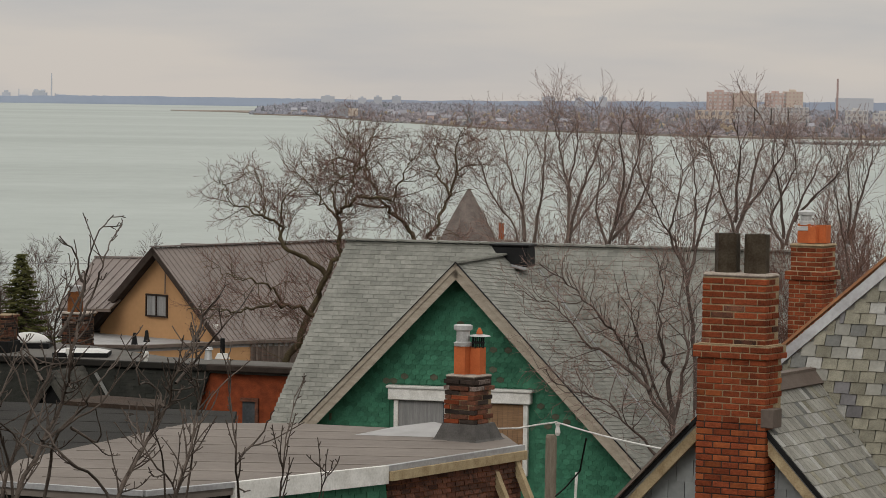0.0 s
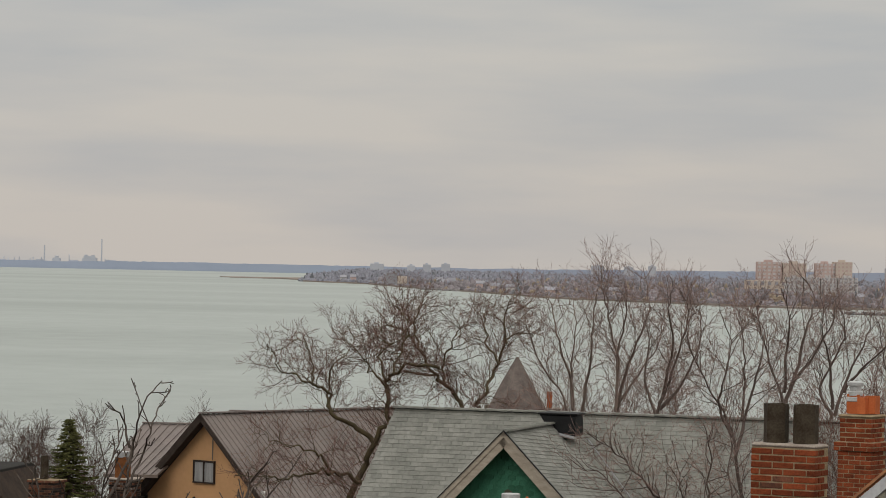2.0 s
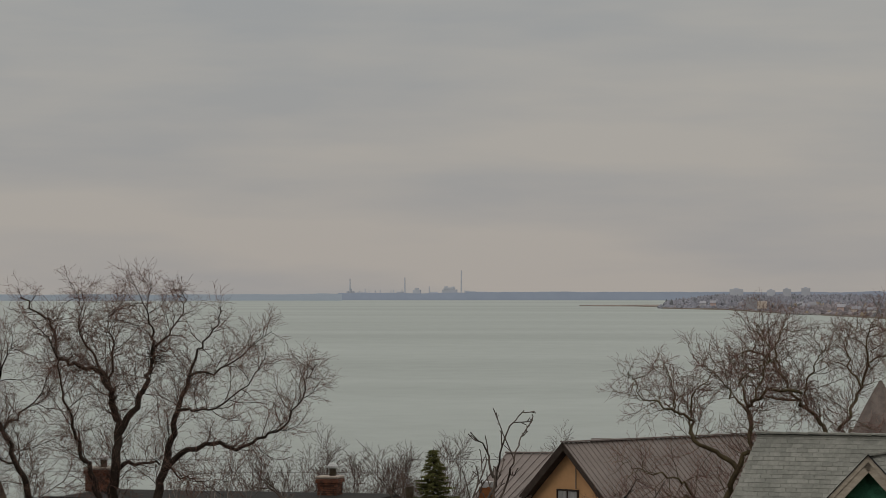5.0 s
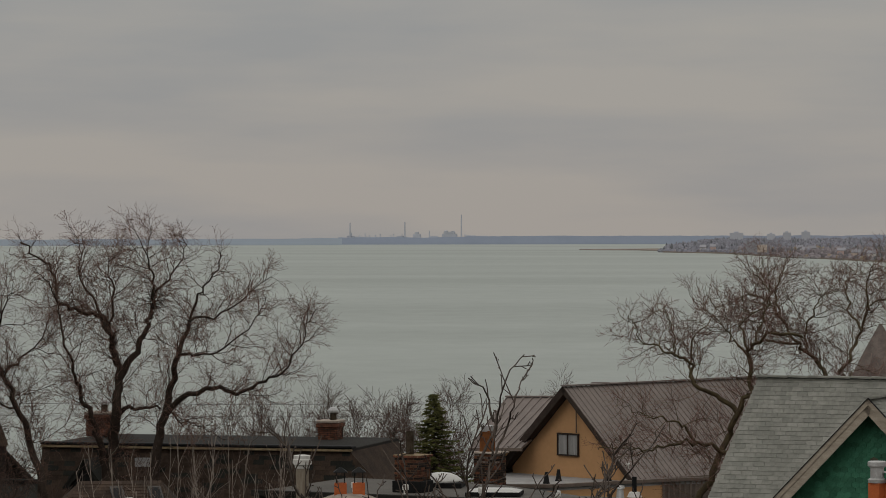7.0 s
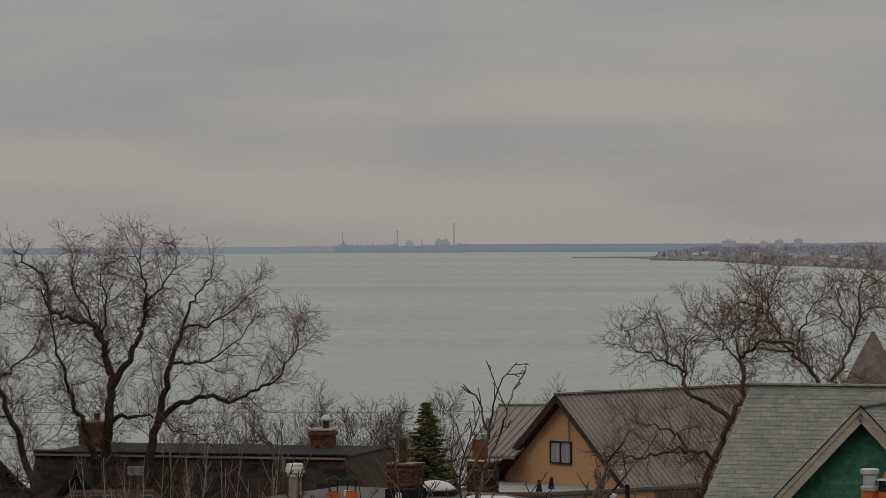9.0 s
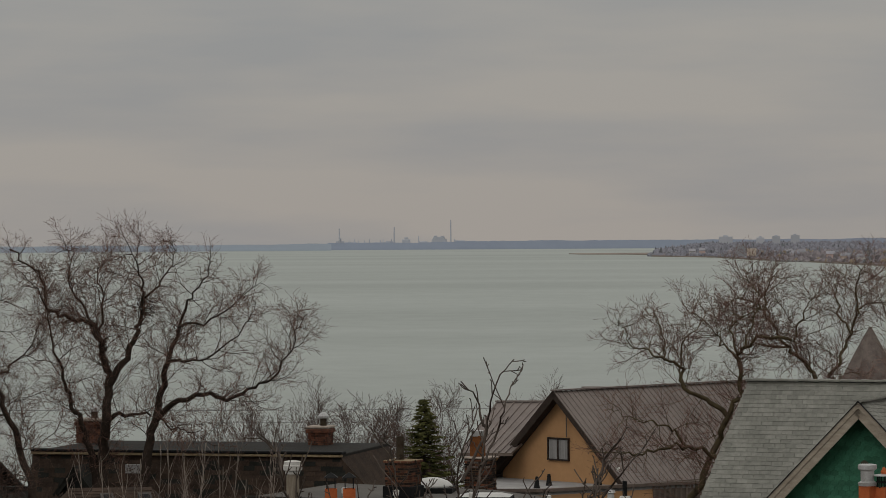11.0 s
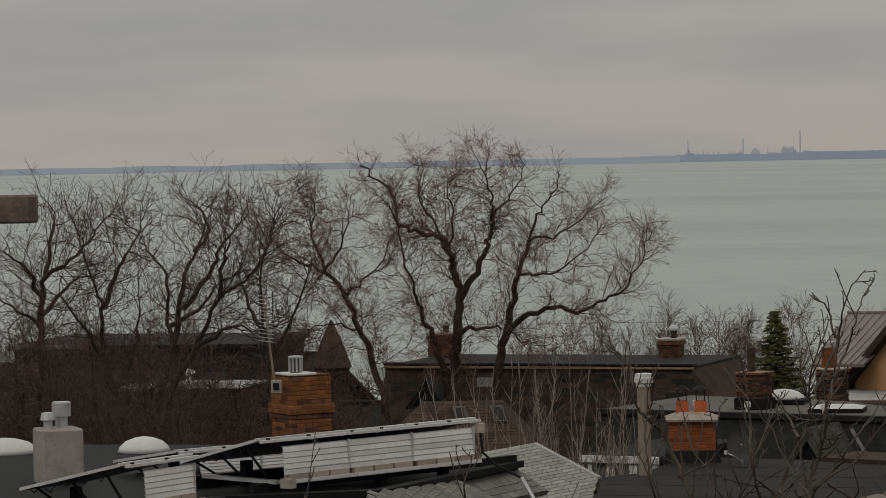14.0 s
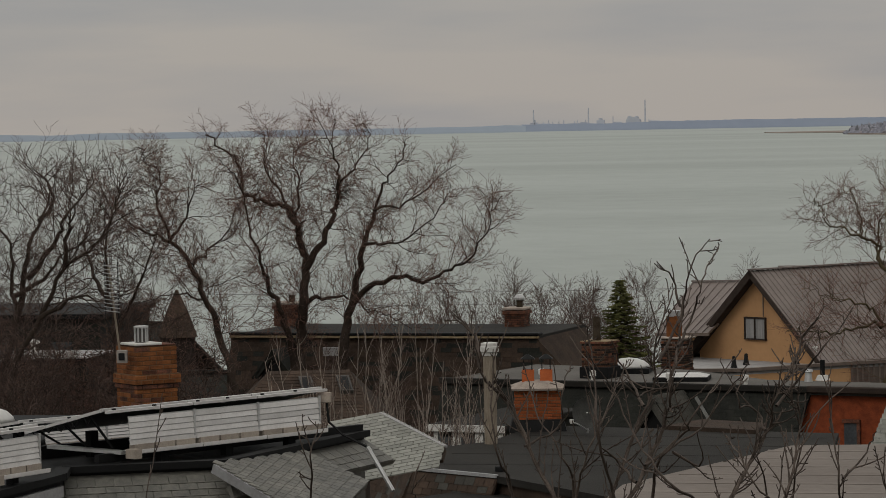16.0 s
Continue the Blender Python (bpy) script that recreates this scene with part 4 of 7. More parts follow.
def pot_chimney():
    c = thing("chimney", (0.42, 50.25, 0), "small weathered brick chimney with clay pots and metal cowls", "chimney", turn=-33)
    part("flashing_skirt", turned([(0.6, 0), (0.52, 0.05), (0.41, 0.25), (0.4, 0.27)], 4, (0, 0, 19.78)), M["lead"], c, "grey metal skirt")
    brickwork(c, -0.27, 0.26, -0.26, 0.26, 19.98, 20.55, M["brick_old"], seed=51, odds=((M["brick_black"], 0.3), (M["brick_salt"], 0.05), (M["brick"], 0.2)), rough=0.007)
    brickwork(c, -0.28, 0.27, -0.27, 0.27, 20.55, 20.74, M["brick_old"], mortar="mortar_dark", seed=52, odds=((M["brick_black"], 0.4), (M["brick_salt"], 0.2)), rough=0.009)
    chimney_top(c, -0.27, 0.26, -0.26, 0.26, 20.735, -0.005, 0.045, "cement")
    a = pot(c, -0.08, -0.06, 20.78, 0.19, 0.42, "clay", label="square orange clay pot")
    part("cowl", turned([(0.13, 0), (0.14, 0.05), (0.1, 0.07), (0.1, 0.22), (0.14, 0.25), (0.14, 0.31), (0.12, 0.32)], 16, (-0.08, -0.06, 21.2)), M["galv"], a, "galvanised spun cowl")
    b = pot(c, 0.1, 0.08, 20.78, 0.17, 0.4, "clay")
    for i in range(8):
        q = i * math.pi / 4
        part("cage_rod", tube([(0.1 + 0.085 * math.cos(q), 0.08 + 0.085 * math.sin(q), 21.17), (0.1 + 0.085 * math.cos(q), 0.08 + 0.085 * math.sin(q), 21.35)], 0.012, 4), M["black"], b, "black cage rod")
    part("cage_ring", turned([(0.1, 0), (0.1, 0.025), (0.08, 0.025), (0.08, 0)], 12, (0.1, 0.08, 21.24)), M["black"], b)
    part("finial", turned([(0.045, 0), (0.05, 0.03), (0.015, 0.1)], 8, (0.12, 0.08, 21.375)), M["clay"], b)
    part("hat", turned([(0.17, 0), (0.16, 0.012), (0.04, 0.03)], 16, (0.12, 0.08, 21.35)), M["galv"], b, "grey metal rain hat")


def dark_flat_house():
    h = thing("house", (0, 0, 0), "house with a dark felt flat roof and brown shingled skirt", "house")
    z = 17.4
    pts = [(-14.836, 74.41), (-14.165, 73.42), (-13.485, 71.29), (-11.415, 69.75), (-8.39, 65.7), (-4.6, 70.5), (-4.8, 79.0), (-12.3, 81.2), (-12.8, 77.1)]
    part("roof", plate([(x, y, z) for x, y in pts], 0.15), M["felt_dark"], h, "dark roofing felt")
    ins = [(x + (0.12 if x < -10 else -0.1), y + 0.1) for x, y in pts]
    for i in range(len(pts)):
        wall_panel(h, ins[i], ins[(i + 1) % len(pts)], 8, z - 0.15, M["shingle_brown"])
    # lower felt roof before it, with a board fascia
    front = [(-11.9, 71.2), (-13.3, 68.8), (-9.84, 68.9), (-8.3, 66.2), (-8.1, 67.2), (-9.6, 70.4)]
    part("lower_roof", plate([(x, y, 17.0) for x, y in front], 0.12), M["felt_dark"], h, "lower dark felt roof")
    part("fascia", beam((-13.35, 68.74, 16.88), (-9.8, 68.84, 16.88), 0.05, 0.16), M["old_wood"], h, "yellowed board fascia")
    part("wall", box(-13.2, -9.9, 69.0, 70.6, 9, 16.86), M["shingle_brown"], h)
    for i in range(3):
        part("edge_flashing", beam((*pts[i], z + 0.03), (*pts[i + 1], z + 0.03), 0.08, 0.07), M["flash"], h, "dull metal edge")
        d = Vector((pts[i + 1][0] - pts[i][0], pts[i + 1][1] - pts[i][1], 0))
        n = Vector((d.y, -d.x, 0)).normalized()
        up = (Vector((0, 0, 1)) - n * 0.45).normalized()
        foot = Vector((*pts[i], z - 0.06)) - up * 3.2
        part("skirt", plate([foot, foot + d, Vector((*pts[i + 1], z - 0.06)), Vector((*pts[i], z - 0.06))], 0.05, n), M["shingle_brown"], h)
        cover(h, foot + n * 0.01, d, up, [(0, 0), (d.length, 0), (d.length, 3.15), (0, 3.15)], 0.3, 0.15, 0.018, M["shingle_brown"], "shingle", 80, seed=60 + i, others=((M["shingle_mid"], 0.25),))
    for y, a, b in ((72.2, -13.6, -6), (74.4, -13.2, -5), (76.6, -12.6, -5), (78.6, -12.3, -5)):
        part("felt_seam", plate([(a, y, z + 0.006), (b, y - 0.8, z + 0.006), (b, y - 0.5, z + 0.006), (a, y + 0.3, z + 0.006)], 0.004), M["felt_dark"], h)
    part("roof_hatch", plate([(-9.0, 80.0, 17.5), (-8.2, 81.2, 17.54), (-6.6, 80.6, 17.5), (-6.7, 78.8, 17.5)], 0.16), M["shingle_brown"], h, "raised felt block")
    p = thing("vent_pipe", (-12.66, 76.6, z), "tall grey vent stack with a white cap", "pipe")
    part("pipe", turned([(0.15, 0), (0.15, 2.05)], 14), M["grey_wood"], p)
    part("cap", turned([(0.17, 2.05), (0.18, 2.12), (0.22, 2.14), (0.22, 2.25), (0.2, 2.27), (0.2, 2.34), (0.1, 2.36)], 14), M["white"], p, "white stepped cap")
    v = thing("vent_pipe", (-11.5, 70.6, 17.0), "short black vent pipe on dark felt", "pipe")
    part("pipe", turned([(0.07, 0), (0.07, 0.2), (0.1, 0.21), (0.1, 0.3), (0.075, 0.32), (0.075, 0.4), (0.1, 0.41), (0.1, 0.5), (0.08, 0.52)], 10), M["black"], v)
    part("boot", turned([(0.2, 0), (0.12, 0.06)], 10, (-0.22, -0.05, 0)), M["galv"], v)


def hooded_chimney():
    c = thing("chimney", (-12.1, 80.2, 0), "orange brick chimney with wide pale cap and two capped pots", "chimney", turn=9)
    part("skirt", turned([(0.98, 0), (0.86, 0.3)], 4, (0, 0, 17.38)), M["rubber"], c, "black felt upstand")
    brickwork(c, -0.56, 0.56, -0.5, 0.5, 17.66, 18.38, M["brick_orange"], seed=71, mortar="mortar_brown")
    part("cap", turned([(0.9, 0), (0.92, 0.05), (0.4, 0.2)], 4, (0, 0, 18.38)), M["cement"], c, "wide pale sloped cap")
    for x in (-0.22, 0.22):
        p = pot(c, x, 0, 18.5, 0.3, 0.34, "clay", label="orange clay pot")
        for k in range(4):
            a = math.pi / 4 + k * math.pi / 2
            part("cage_rod", tube([(x + 0.14 * math.cos(a), 0.14 * math.sin(a), 18.84), (x + 0.14 * math.cos(a), 0.14 * math.sin(a), 19.12)], 0.012, 4), M["black"], p)
        part("hood", turned([(0.24, 0), (0.22, 0.02), (0.03, 0.12)], 4, (x, 0, 19.1)), M["black"], p, "black metal hood")
    d = thing("satellite_dish", (-10.75, 79.0, 17.4), "grey satellite dish on a short mast", "satellite dish")
    bm = bmesh.new()
    rings = []
    for r, y in ((0.02, 0.1), (0.13, 0.085), (0.25, 0.04), (0.34, -0.02)):
        rings.append([bm.verts.new((r * math.cos(2 * math.pi * k / 20), y, 0.5 + r * 1.08 * math.sin(2 * math.pi * k / 20))) for k in range(20)])
    for p, q in zip(rings, rings[1:]):
        for k in range(20):
            bm.faces.new((p[k], p[(k + 1) % 20], q[(k + 1) % 20], q[k]))
    bm.faces.new(rings[0])
    bmesh.ops.solidify(bm, geom=list(bm.faces), thickness=0.015)
    part("reflector", bm, M["slate_dark"], d)
    part("mast", tube([(0, 0.2, 0), (0, 0.2, 0.45), (0, 0.1, 0.5)], 0.025), M["galv"], d)
    part("arm", tube([(0, 0.0, 0.1), (-0.15, -0.3, 0.25), (-0.3, -0.38, 0.32)], 0.018), M["galv"], d)
    part("receiver", turned([(0.035, 0), (0.05, 0.03), (0.05, 0.1)], 10, (-0.3, -0.4, 0.28)), M["white"], d)


def mansard_house():
    h = thing("house", (-6.9, 100, 0), "row house with dark shingled mansard and red brick end", "house", turn=-19)
    z = 16.72
    part("wall", box(-12.5, -7, 0.6, 5.5, 8, z - 0.2), M["shingle_dark"], h)
    part("wall", box(-7, -0.7, 0.6, 2.4, 8, z - 0.2), M["shingle_dark"], h)
    part("roof", plate([(-12.5, 0, z), (2.9, 0, z), (2.9, 2.4, z), (-2.5, 2.6, z), (-6.5, 5.6, z), (-12.5, 6.4, z)], 0.2), M["felt_mid"], h, "grey felt flat top")
    part("coping", box(-12.55, -0.05, -0.16, 0.04, z - 0.13, z + 0.06, 0.02), M["felt_dark"], h)
    part("coping", box(-0.02, 3.0, -0.25, 0.04, z - 0.12, z + 0.08, 0.03), M["brown_dark"], h, "black metal coping")
    part("mansard", plate([(-12.5, -1.3, 13.2), (-0.75, -1.3, 13.2), (0, 0, z - 0.15), (-12.5, 0, z - 0.15)], 0.1), M["shingle_dark"], h)
    up = Vector((0, 1.3, z - 0.15 - 13.2))
    cover(h, (0, -1.32, 13.2), (1, 0, 0), up, [(-12.5, 0), (-0.8, 0), (-0.05, up.length), (-12.5, up.length)], 0.45, 0.105, 0.012, M["shingle_dark"], "shingle", 150, seed=81)
    part("wall", box(-0.7, 2.9, 0.1, 2.35, 8, z - 0.2), M["brick"], h, "red brick end wall")
    w = part("window", box(1.05, 1.5, 0.04, 0.12, 14.6, 15.75), M["glass"], h, "narrow dark sash window")
    part("window_frame", box(1.46, 1.56, -0.0, 0.12, 14.6, 15.8), M["brick_old"], w)
    part("window_frame", box(1.0, 1.56, -0.02, 0.12, 15.72, 15.82), M["brick_old"], w)
    # gabled dormer
    dx, dz, dy = -4.045, 16.52, -2.4
    d = part("dormer", plate([(dx - 0.95, dy + 0.12, 14.3), (dx + 0.9, dy + 0.12, 14.3), (dx + 0.9, dy + 0.12, dz - 1.3), (dx, dy + 0.12, dz - 0.15), (dx - 0.95, dy + 0.12, dz - 1.3)], 0.5, (0, -1, 0)), M["black"], h, "dark gabled dormer front")
    for s in (-1, 1):
        slab = [(dx, dy, dz), (dx, -0.12, dz), (dx + s * 1.25, -0.62, dz - 1.55), (dx + s * 1.05, dy, dz - 1.5)]
        part("dormer_roof", plate(slab, 0.08), M["shingle_mid"], d, "worn grey shingle slope")
        part("bargeboard", beam((dx, dy - 0.03, dz + 0.03), (dx + s * 1.08, dy - 0.03, dz - 1.52), 0.06, 0.2), M["shingle_mid"], d)
    cover(d, (dx + 1.05, dy, dz - 1.5 + 0.06), (0, 1, 0), (-1.05, 0, 1.5), [(0, 0), (1.75, 0), (2.25, 1.8), (0, 1.8)], 0.3, 0.13, 0.015, M["shingle_mid"], "shingle", 0, seed=86)
    part("valley_flashing", beam((-3.62, -0.26, 16.4), (-2.75, -0.85, 15.5), 0.1, 0.03, (0, -1, 0.3)), M["slate_dark"], h, "dull metal valley flashing")
    for i, (x, y) in enumerate(((-9.6, 1.2), (-5.0, 0.8), (-2.4, 0.7), (-7.7, 1.0))):
        p = h.matrix_basis @ Vector((x, y, z))
        v = thing("roof_vent", tuple(p), "small white capped pipe vent", "roof vent", "pipe vents")
        part("pipe", turned([(0.06, 0), (0.06, 0.12), (0.1, 0.13), (0.1, 0.28), (0.07, 0.3)], 10), M["white"], v)
    # things on the flat top
    s = thing("skylight", (-13.1, 106.5, z - 0.0), "white domed plastic skylight on a dark kerb", "skylight")
    part("kerb", box(-0.72, 0.72, -0.72, 0.72, 0, 0.17, 0.02), M["rubber"], s)
    part("dome", turned([(0.68, 0.17), (0.64, 0.24), (0.5, 0.36), (0.28, 0.44), (0.05, 0.47)], 20), M["dome"], s, smooth=True)
    s = thing("skylight", (-11.05, 103.2, z), "low white skylight on a dark kerb", "skylight")
    part("kerb", box(-0.85, 0.85, -0.6, 0.6, 0, 0.14, 0.02), M["rubber"], s)
    bm = box(-0.82, 0.82, -0.58, 0.58, 0.14, 0.2)
    for q in bm.verts:
        if q.co.z > 0.18:
            q.co.x, q.co.y, q.co.z = q.co.x * 0.6, q.co.y * 0.6, 0.22
    part("dome", bm, M["dome"], s)
    v = thing("vent_pipe", (-6.72, 103, z), "black pipe flue with pale base", "pipe")
    part("pipe", turned([(0.075, 0), (0.075, 0.62)], 10), M["black"], v)
    part("base", turned([(0.24, 0), (0.16, 0.15), (0.14, 0.16)], 12), M["white"], v)
    v = thing("vent_pipe", (-7.12, 102.5, z), "grey metal conical vent", "pipe")
    part("pipe", turned([(0.13, 0), (0.1, 0.28), (0.15, 0.3), (0.12, 0.38)], 12), M["galv"], v)
    c = thing("chimney", (-13.75, 104.4, z), "brown brick chimney with a tall dark flue", "chimney", turn=-19)
    part("skirt", box(-0.5, 0.5, -0.46, 0.46, 0, 0.36, 0.02), M["rubber"], c)
    brickwork(c, -0.44, 0.44, -0.4, 0.4, 0.34, 1.09, M["brick_old"], "mortar_brown", seed=82, sides=("front", "right", "left"), odds=((M["brick_black"], 0.4),), rough=0.005)
    brickwork(c, -0.48, 0.48, -0.44, 0.44, 1.09, 1.17, M["brick_old"], core="collar", seed=83, sides=("front", "right", "left"))
    part("flue", turned([(0.13, 1.17), (0.13, 1.9), (0.1, 1.9), (0.1, 1.3)], 12, (-0.1, 0, 0)), M["flue"], c)
    c = thing("chimney", (-12.25, 113, 15.9), "old brick chimney with a clay flue and metal top", "chimney", turn=-19)
    part("base", box(-0.42, 0.42, -0.4, 0.4, -8, 0.4), M["brick_old"], c)
    brickwork(c, -0.42, 0.42, -0.4, 0.4, 0.4, 1.45, M["brick_old"], "mortar_brown", seed=84, sides=("front", "right", "left"), odds=((M["brick_black"], 0.5), (M["brick_salt"], 0.06)), rough=0.005)
    chimney_top(c, -0.46, 0.46, -0.44, 0.44, 1.45)
    pot(c, -0.1, 0, 1.5, 0.4, 0.72, "brick_brown", "flue")
    part("cowl", turned([(0.22, 2.2), (0.22, 2.38), (0.18, 2.4)], 14, (-0.1, 0, 0)), M["galv"], c)


def far_mansard():
    h = thing("house", (-17.4, 115, 0), "long dark-roofed row house with shingled mansard", "house", turn=-8)
    z = 17.35
    part("wall", box(-11.3, 0, 0.6, 6, 7, z - 0.2), M["shingle_brown"], h)
    part("roof", box(-11.3, 0.1, 0, 6.2, z - 0.18, z, 0.02), M["felt_dark"], h)
    part("coping", box(-11.3, 0.15, -0.2, 0.05, z - 0.1, z - 0.01, 0.02), M["old_wood"], h, "yellowed wooden fascia")
    part("parapet", box(-11.3, 0.2, -0.25, 0.3, z + 0.002, z + 0.1, 0.03), M["rubber"], h, "black felt edge")
    part("mansard", plate([(-11.3, -1.2, 13), (1.6, -1.2, 13), (1.55, -0.5, 15.9), (0.05, 0, z - 0.1), (-11.3, 0, z - 0.1)], 0.1), M["shingle_brown"], h)
    part("mansard", plate([(2.5, -1.2, 13), (2.5, 6, 13), (0.1, 6, z - 0.1), (0.1, 0, z - 0.1)], 0.1, (1, 0, 0)), M["shingle_brown"], h)
    up = Vector((0, 1.2, z - 0.1 - 13))
    cover(h, (0, -1.22, 13), (1, 0, 0), up, [(-11, 0), (1.9, 0), (0.05, up.length), (-11, up.length)], 0.4, 0.17, 0.02, M["shingle_brown"], "shingle", 0, seed=91, others=((M["shingle_dark"], 0.3),))
    d = part("dormer", plate([(-9.6, -1.6, 15.9), (-8.6, -1.6, 15.9), (-9.1, -1.6, 16.7)], 0.5, (0, -1, 0)), M["black"], h, "small gabled dormer")
    for s in (-1, 1):
        part("bargeboard", beam((-9.1, -1.65, 16.9), (-9.1 + s * 0.72, -1.65, 16.0), 0.06, 0.15), M["shingle_dark"], d)
        part("dormer_roof", plate([(-9.1, -1.7, 16.95), (-9.1, 0, 16.95), (-9.1 + s * 0.8, -0.4, 15.95), (-9.1 + s * 0.8, -1.7, 15.95)], 0.06), M["shingle_dark"], d)
    part("window", box(-7.6, -6.95, -0.62, -0.4, 16.65, 16.95), M["felt_pale"], h)
    for x, w, tall in ((-10.95, 0.95, 0.8), (-2.15, 0.72, 0.6)):
        p = h.matrix_basis @ Vector((x, 5, z))
        c = thing("chimney", tuple(p), "old brick chimney on the dark flat roof", "chimney", turn=-8)
        brickwork(c, -w / 2, w / 2, -0.4, 0.4, 0, tall, M["brick_old"], "shingle_dark", seed=int(90 + x), sides=("front", "right", "left"))
        chimney_top(c, -w / 2, w / 2, -0.4, 0.4, tall, 0.06, 0.09)
        part("corbel", box(-w / 2 - 0.06, w / 2 + 0.06, -0.46, 0.46, tall - 0.16, tall - 0.02, 0.02), M["brick_old"], c)
        f = pot(c, 0.1, 0, tall + 0.08, 0.24, 0.26, "flue", "flue", sides=10)
        part("cowl", turned([(0.1, 0), (0.2, 0.03), (0.2, 0.1), (0.12, 0.2), (0.03, 0.23)], 12, (0.1, 0, tall + 0.34)), M["galv"], f, "round metal cowl")
    b = thing("house", (-19.3, 86, -0.42), "brown shingled hip roof with two small skylights", "house", turn=12)
    part("wall", box(-1.8, 2.6, 0.5, 6, 7, 17.2), M["shingle_brown"], b)
    part("roof", plate([(-2.3, -0.6, 17.1), (2.4, -0.9, 17.1), (1.4, 2.0, 18.62), (-0.9, 2.0, 18.58)], 0.1), M["shingle_brown"], b)
    part("roof", plate([(2.4, -0.9, 17.1), (2.6, 6, 17.1), (1.4, 2.0, 18.62)], 0.1), M["shingle_brown"], b)
    part("roof", plate([(-2.3, -0.6, 17.1), (-2.3, 6, 17.1), (-0.9, 2.0, 18.58)], 0.1), M["shingle_brown"], b)
    part("roof", plate([(-2.3, 6, 17.1), (2.6, 6, 17.1), (1.4, 2.0, 18.62), (-0.9, 2.0, 18.58)], 0.1), M["shingle_brown"], b)
    up = Vector((0, 2.7, 1.5))
    cover(b, (0, -0.75, 17.12), (1, 0, 0), up, [(-2.2, 0), (2.3, 0), (1.35, up.length), (-0.85, up.length)], 0.3, 0.15, 0.018, M["shingle_brown"], "shingle", 0, seed=95)
    for x in (0.3, 1.3):
        w = part("skylight", plate([(x - 0.2, 0.95, 18.2), (x + 0.14, 0.95, 18.2), (x + 0.02, 1.6, 18.56), (x - 0.32, 1.6, 18.56)], 0.16), M["lead"], b, "small grey roof window")
        part("pane", plate([(x - 0.15, 0.99, 18.235), (x + 0.09, 0.99, 18.235), (x - 0.02, 1.52, 18.53), (x - 0.26, 1.52, 18.53)], 0.01), M["black"], w)


def solar_house():
    h = thing("house", (0, 0, 0), "house with black flat roof and grey shingled skirt", "house")
    z = 19.9
    pts = [(-14.3, 43.2), (-13.91, 46.25), (-14.12, 47.15), (-11.93, 48.16), (-10.77, 52.71), (-11.3, 53.4), (-15.6, 52.6), (-16.2, 56.6), (-22, 56.6), (-22, 43.2)]
    part("roof", plate([(x, y, z) for x, y in pts], 0.2), M["rubber"], h, "black membrane roof")
    for i in range(len(pts)):
        a, b = pts[i], pts[(i + 1) % len(pts)]
        wall_panel(h, a, b, 9, z - 0.22, M["shingle_wet"])
        if i < 4:
            part("kerb", beam((*a, z + 0.1), (*b, z + 0.1), 0.22, 0.1), M["rubber"], h, "black membrane kerb")
    part("edge_flashing", beam((*pts[0], z - 0.08), (*pts[1], z - 0.08), 0.12, 0.16), M["flash"], h, "pale metal edge")
    # shingled skirt below the kerb
    for i in (2, 3):
        a, b = Vector((*pts[i], z - 0.05)), Vector((*pts[i + 1], z - 0.05))
        d = b - a
        n = Vector((d.y, -d.x, 0)).normalized()
        up = (Vector((0, 0, 1)) - n * 1.5).normalized()
        long = 3.6 if i == 2 else 0.6
        foot = a - up * long
        far = 1.0
        part("skirt", plate([foot - d * 0.15, foot + d * (far + 0.02), b, a], 0.08, n), M["shingle_wet"], h)
        cover(h, foot + Vector((0, 0, 0.01)), d, up, [(-0.1 * d.length, 0), (d.length * far, 0), (d.length, long - 0.1), (0, long - 0.1)], 0.27, 0.15, 0.016, M["shingle_wet"], "shingle", 200, seed=100 + i)
    # lower side roof with a hip
    s = thing("side_roof", (0, 0, 0), "grey shingled lower roof with a sloping hip", "roof")
    tl, tr, br = Vector((-13.73, 63.8, 19.07)), Vector((-12.69, 63.8, 19.26)), Vector((-11.03, 61.5, 18.84))
    run = (tr - tl).normalized()
    fall = ((br - tl) - run * (br - tl).dot(run)).normalized()
    bl, bm0 = tl + fall * 3.4, br + fall * 0.5
    part("wall", box(-13.4, -12.9, 62.9, 63.6, 9, 18.8), M["shingle_brown"], s)
    part("roof", plate([tl, tr, br, bm0, bl], 0.1), M["shingle_brown"], s)
    k = br + fall * 1.0
    foot = tl + fall * 3.4
    cover(s, foot + run.cross(-fall) * 0.02, run, -fall, [(0, 0), ((k - tl).dot(run), 3.4 - (k - tl).dot(fall)), ((br - tl).dot(run), 3.4 - (br - tl).dot(fall)), ((tr - tl).length, 3.4), (0, 3.4)], 0.26, 0.17, 0.016, M["shingle"], "shingle", 150, seed=105)
    part("edge", beam(tr + Vector((0, 0, 0.03)), br + Vector((0, 0, 0.03)), 0.09, 0.04), M["felt_pale"], s, "pale hip strip")
    # pale dormer roof on the skirt
    f = thing("dormer", (0, 0, 0), "small grey shingled dormer roof with pale edge", "dormer")
    g = [Vector(p) for p in ((-11.952, 47.6, 19.971), (-11.227, 50.4, 19.869), (-10.203, 50.16, 19.426), (-10.148, 46.6, 19.15))]
    part("roof", plate(g, 0.08), M["shingle_wet"], f)
    part("edge", beam(g[0] + Vector((0, 0, 0.02)), g[3] + Vector((0, 0, 0.02)), 0.08, 0.14), M["flash"], f)
    for q in (0.3, 0.7):
        p = g[0].lerp(g[2], q)
        part("support", box(p.x - 0.1, p.x + 0.1, p.y - 0.1, p.y + 0.1, 9, p.z - 0.1), M["grey_wood"], f)
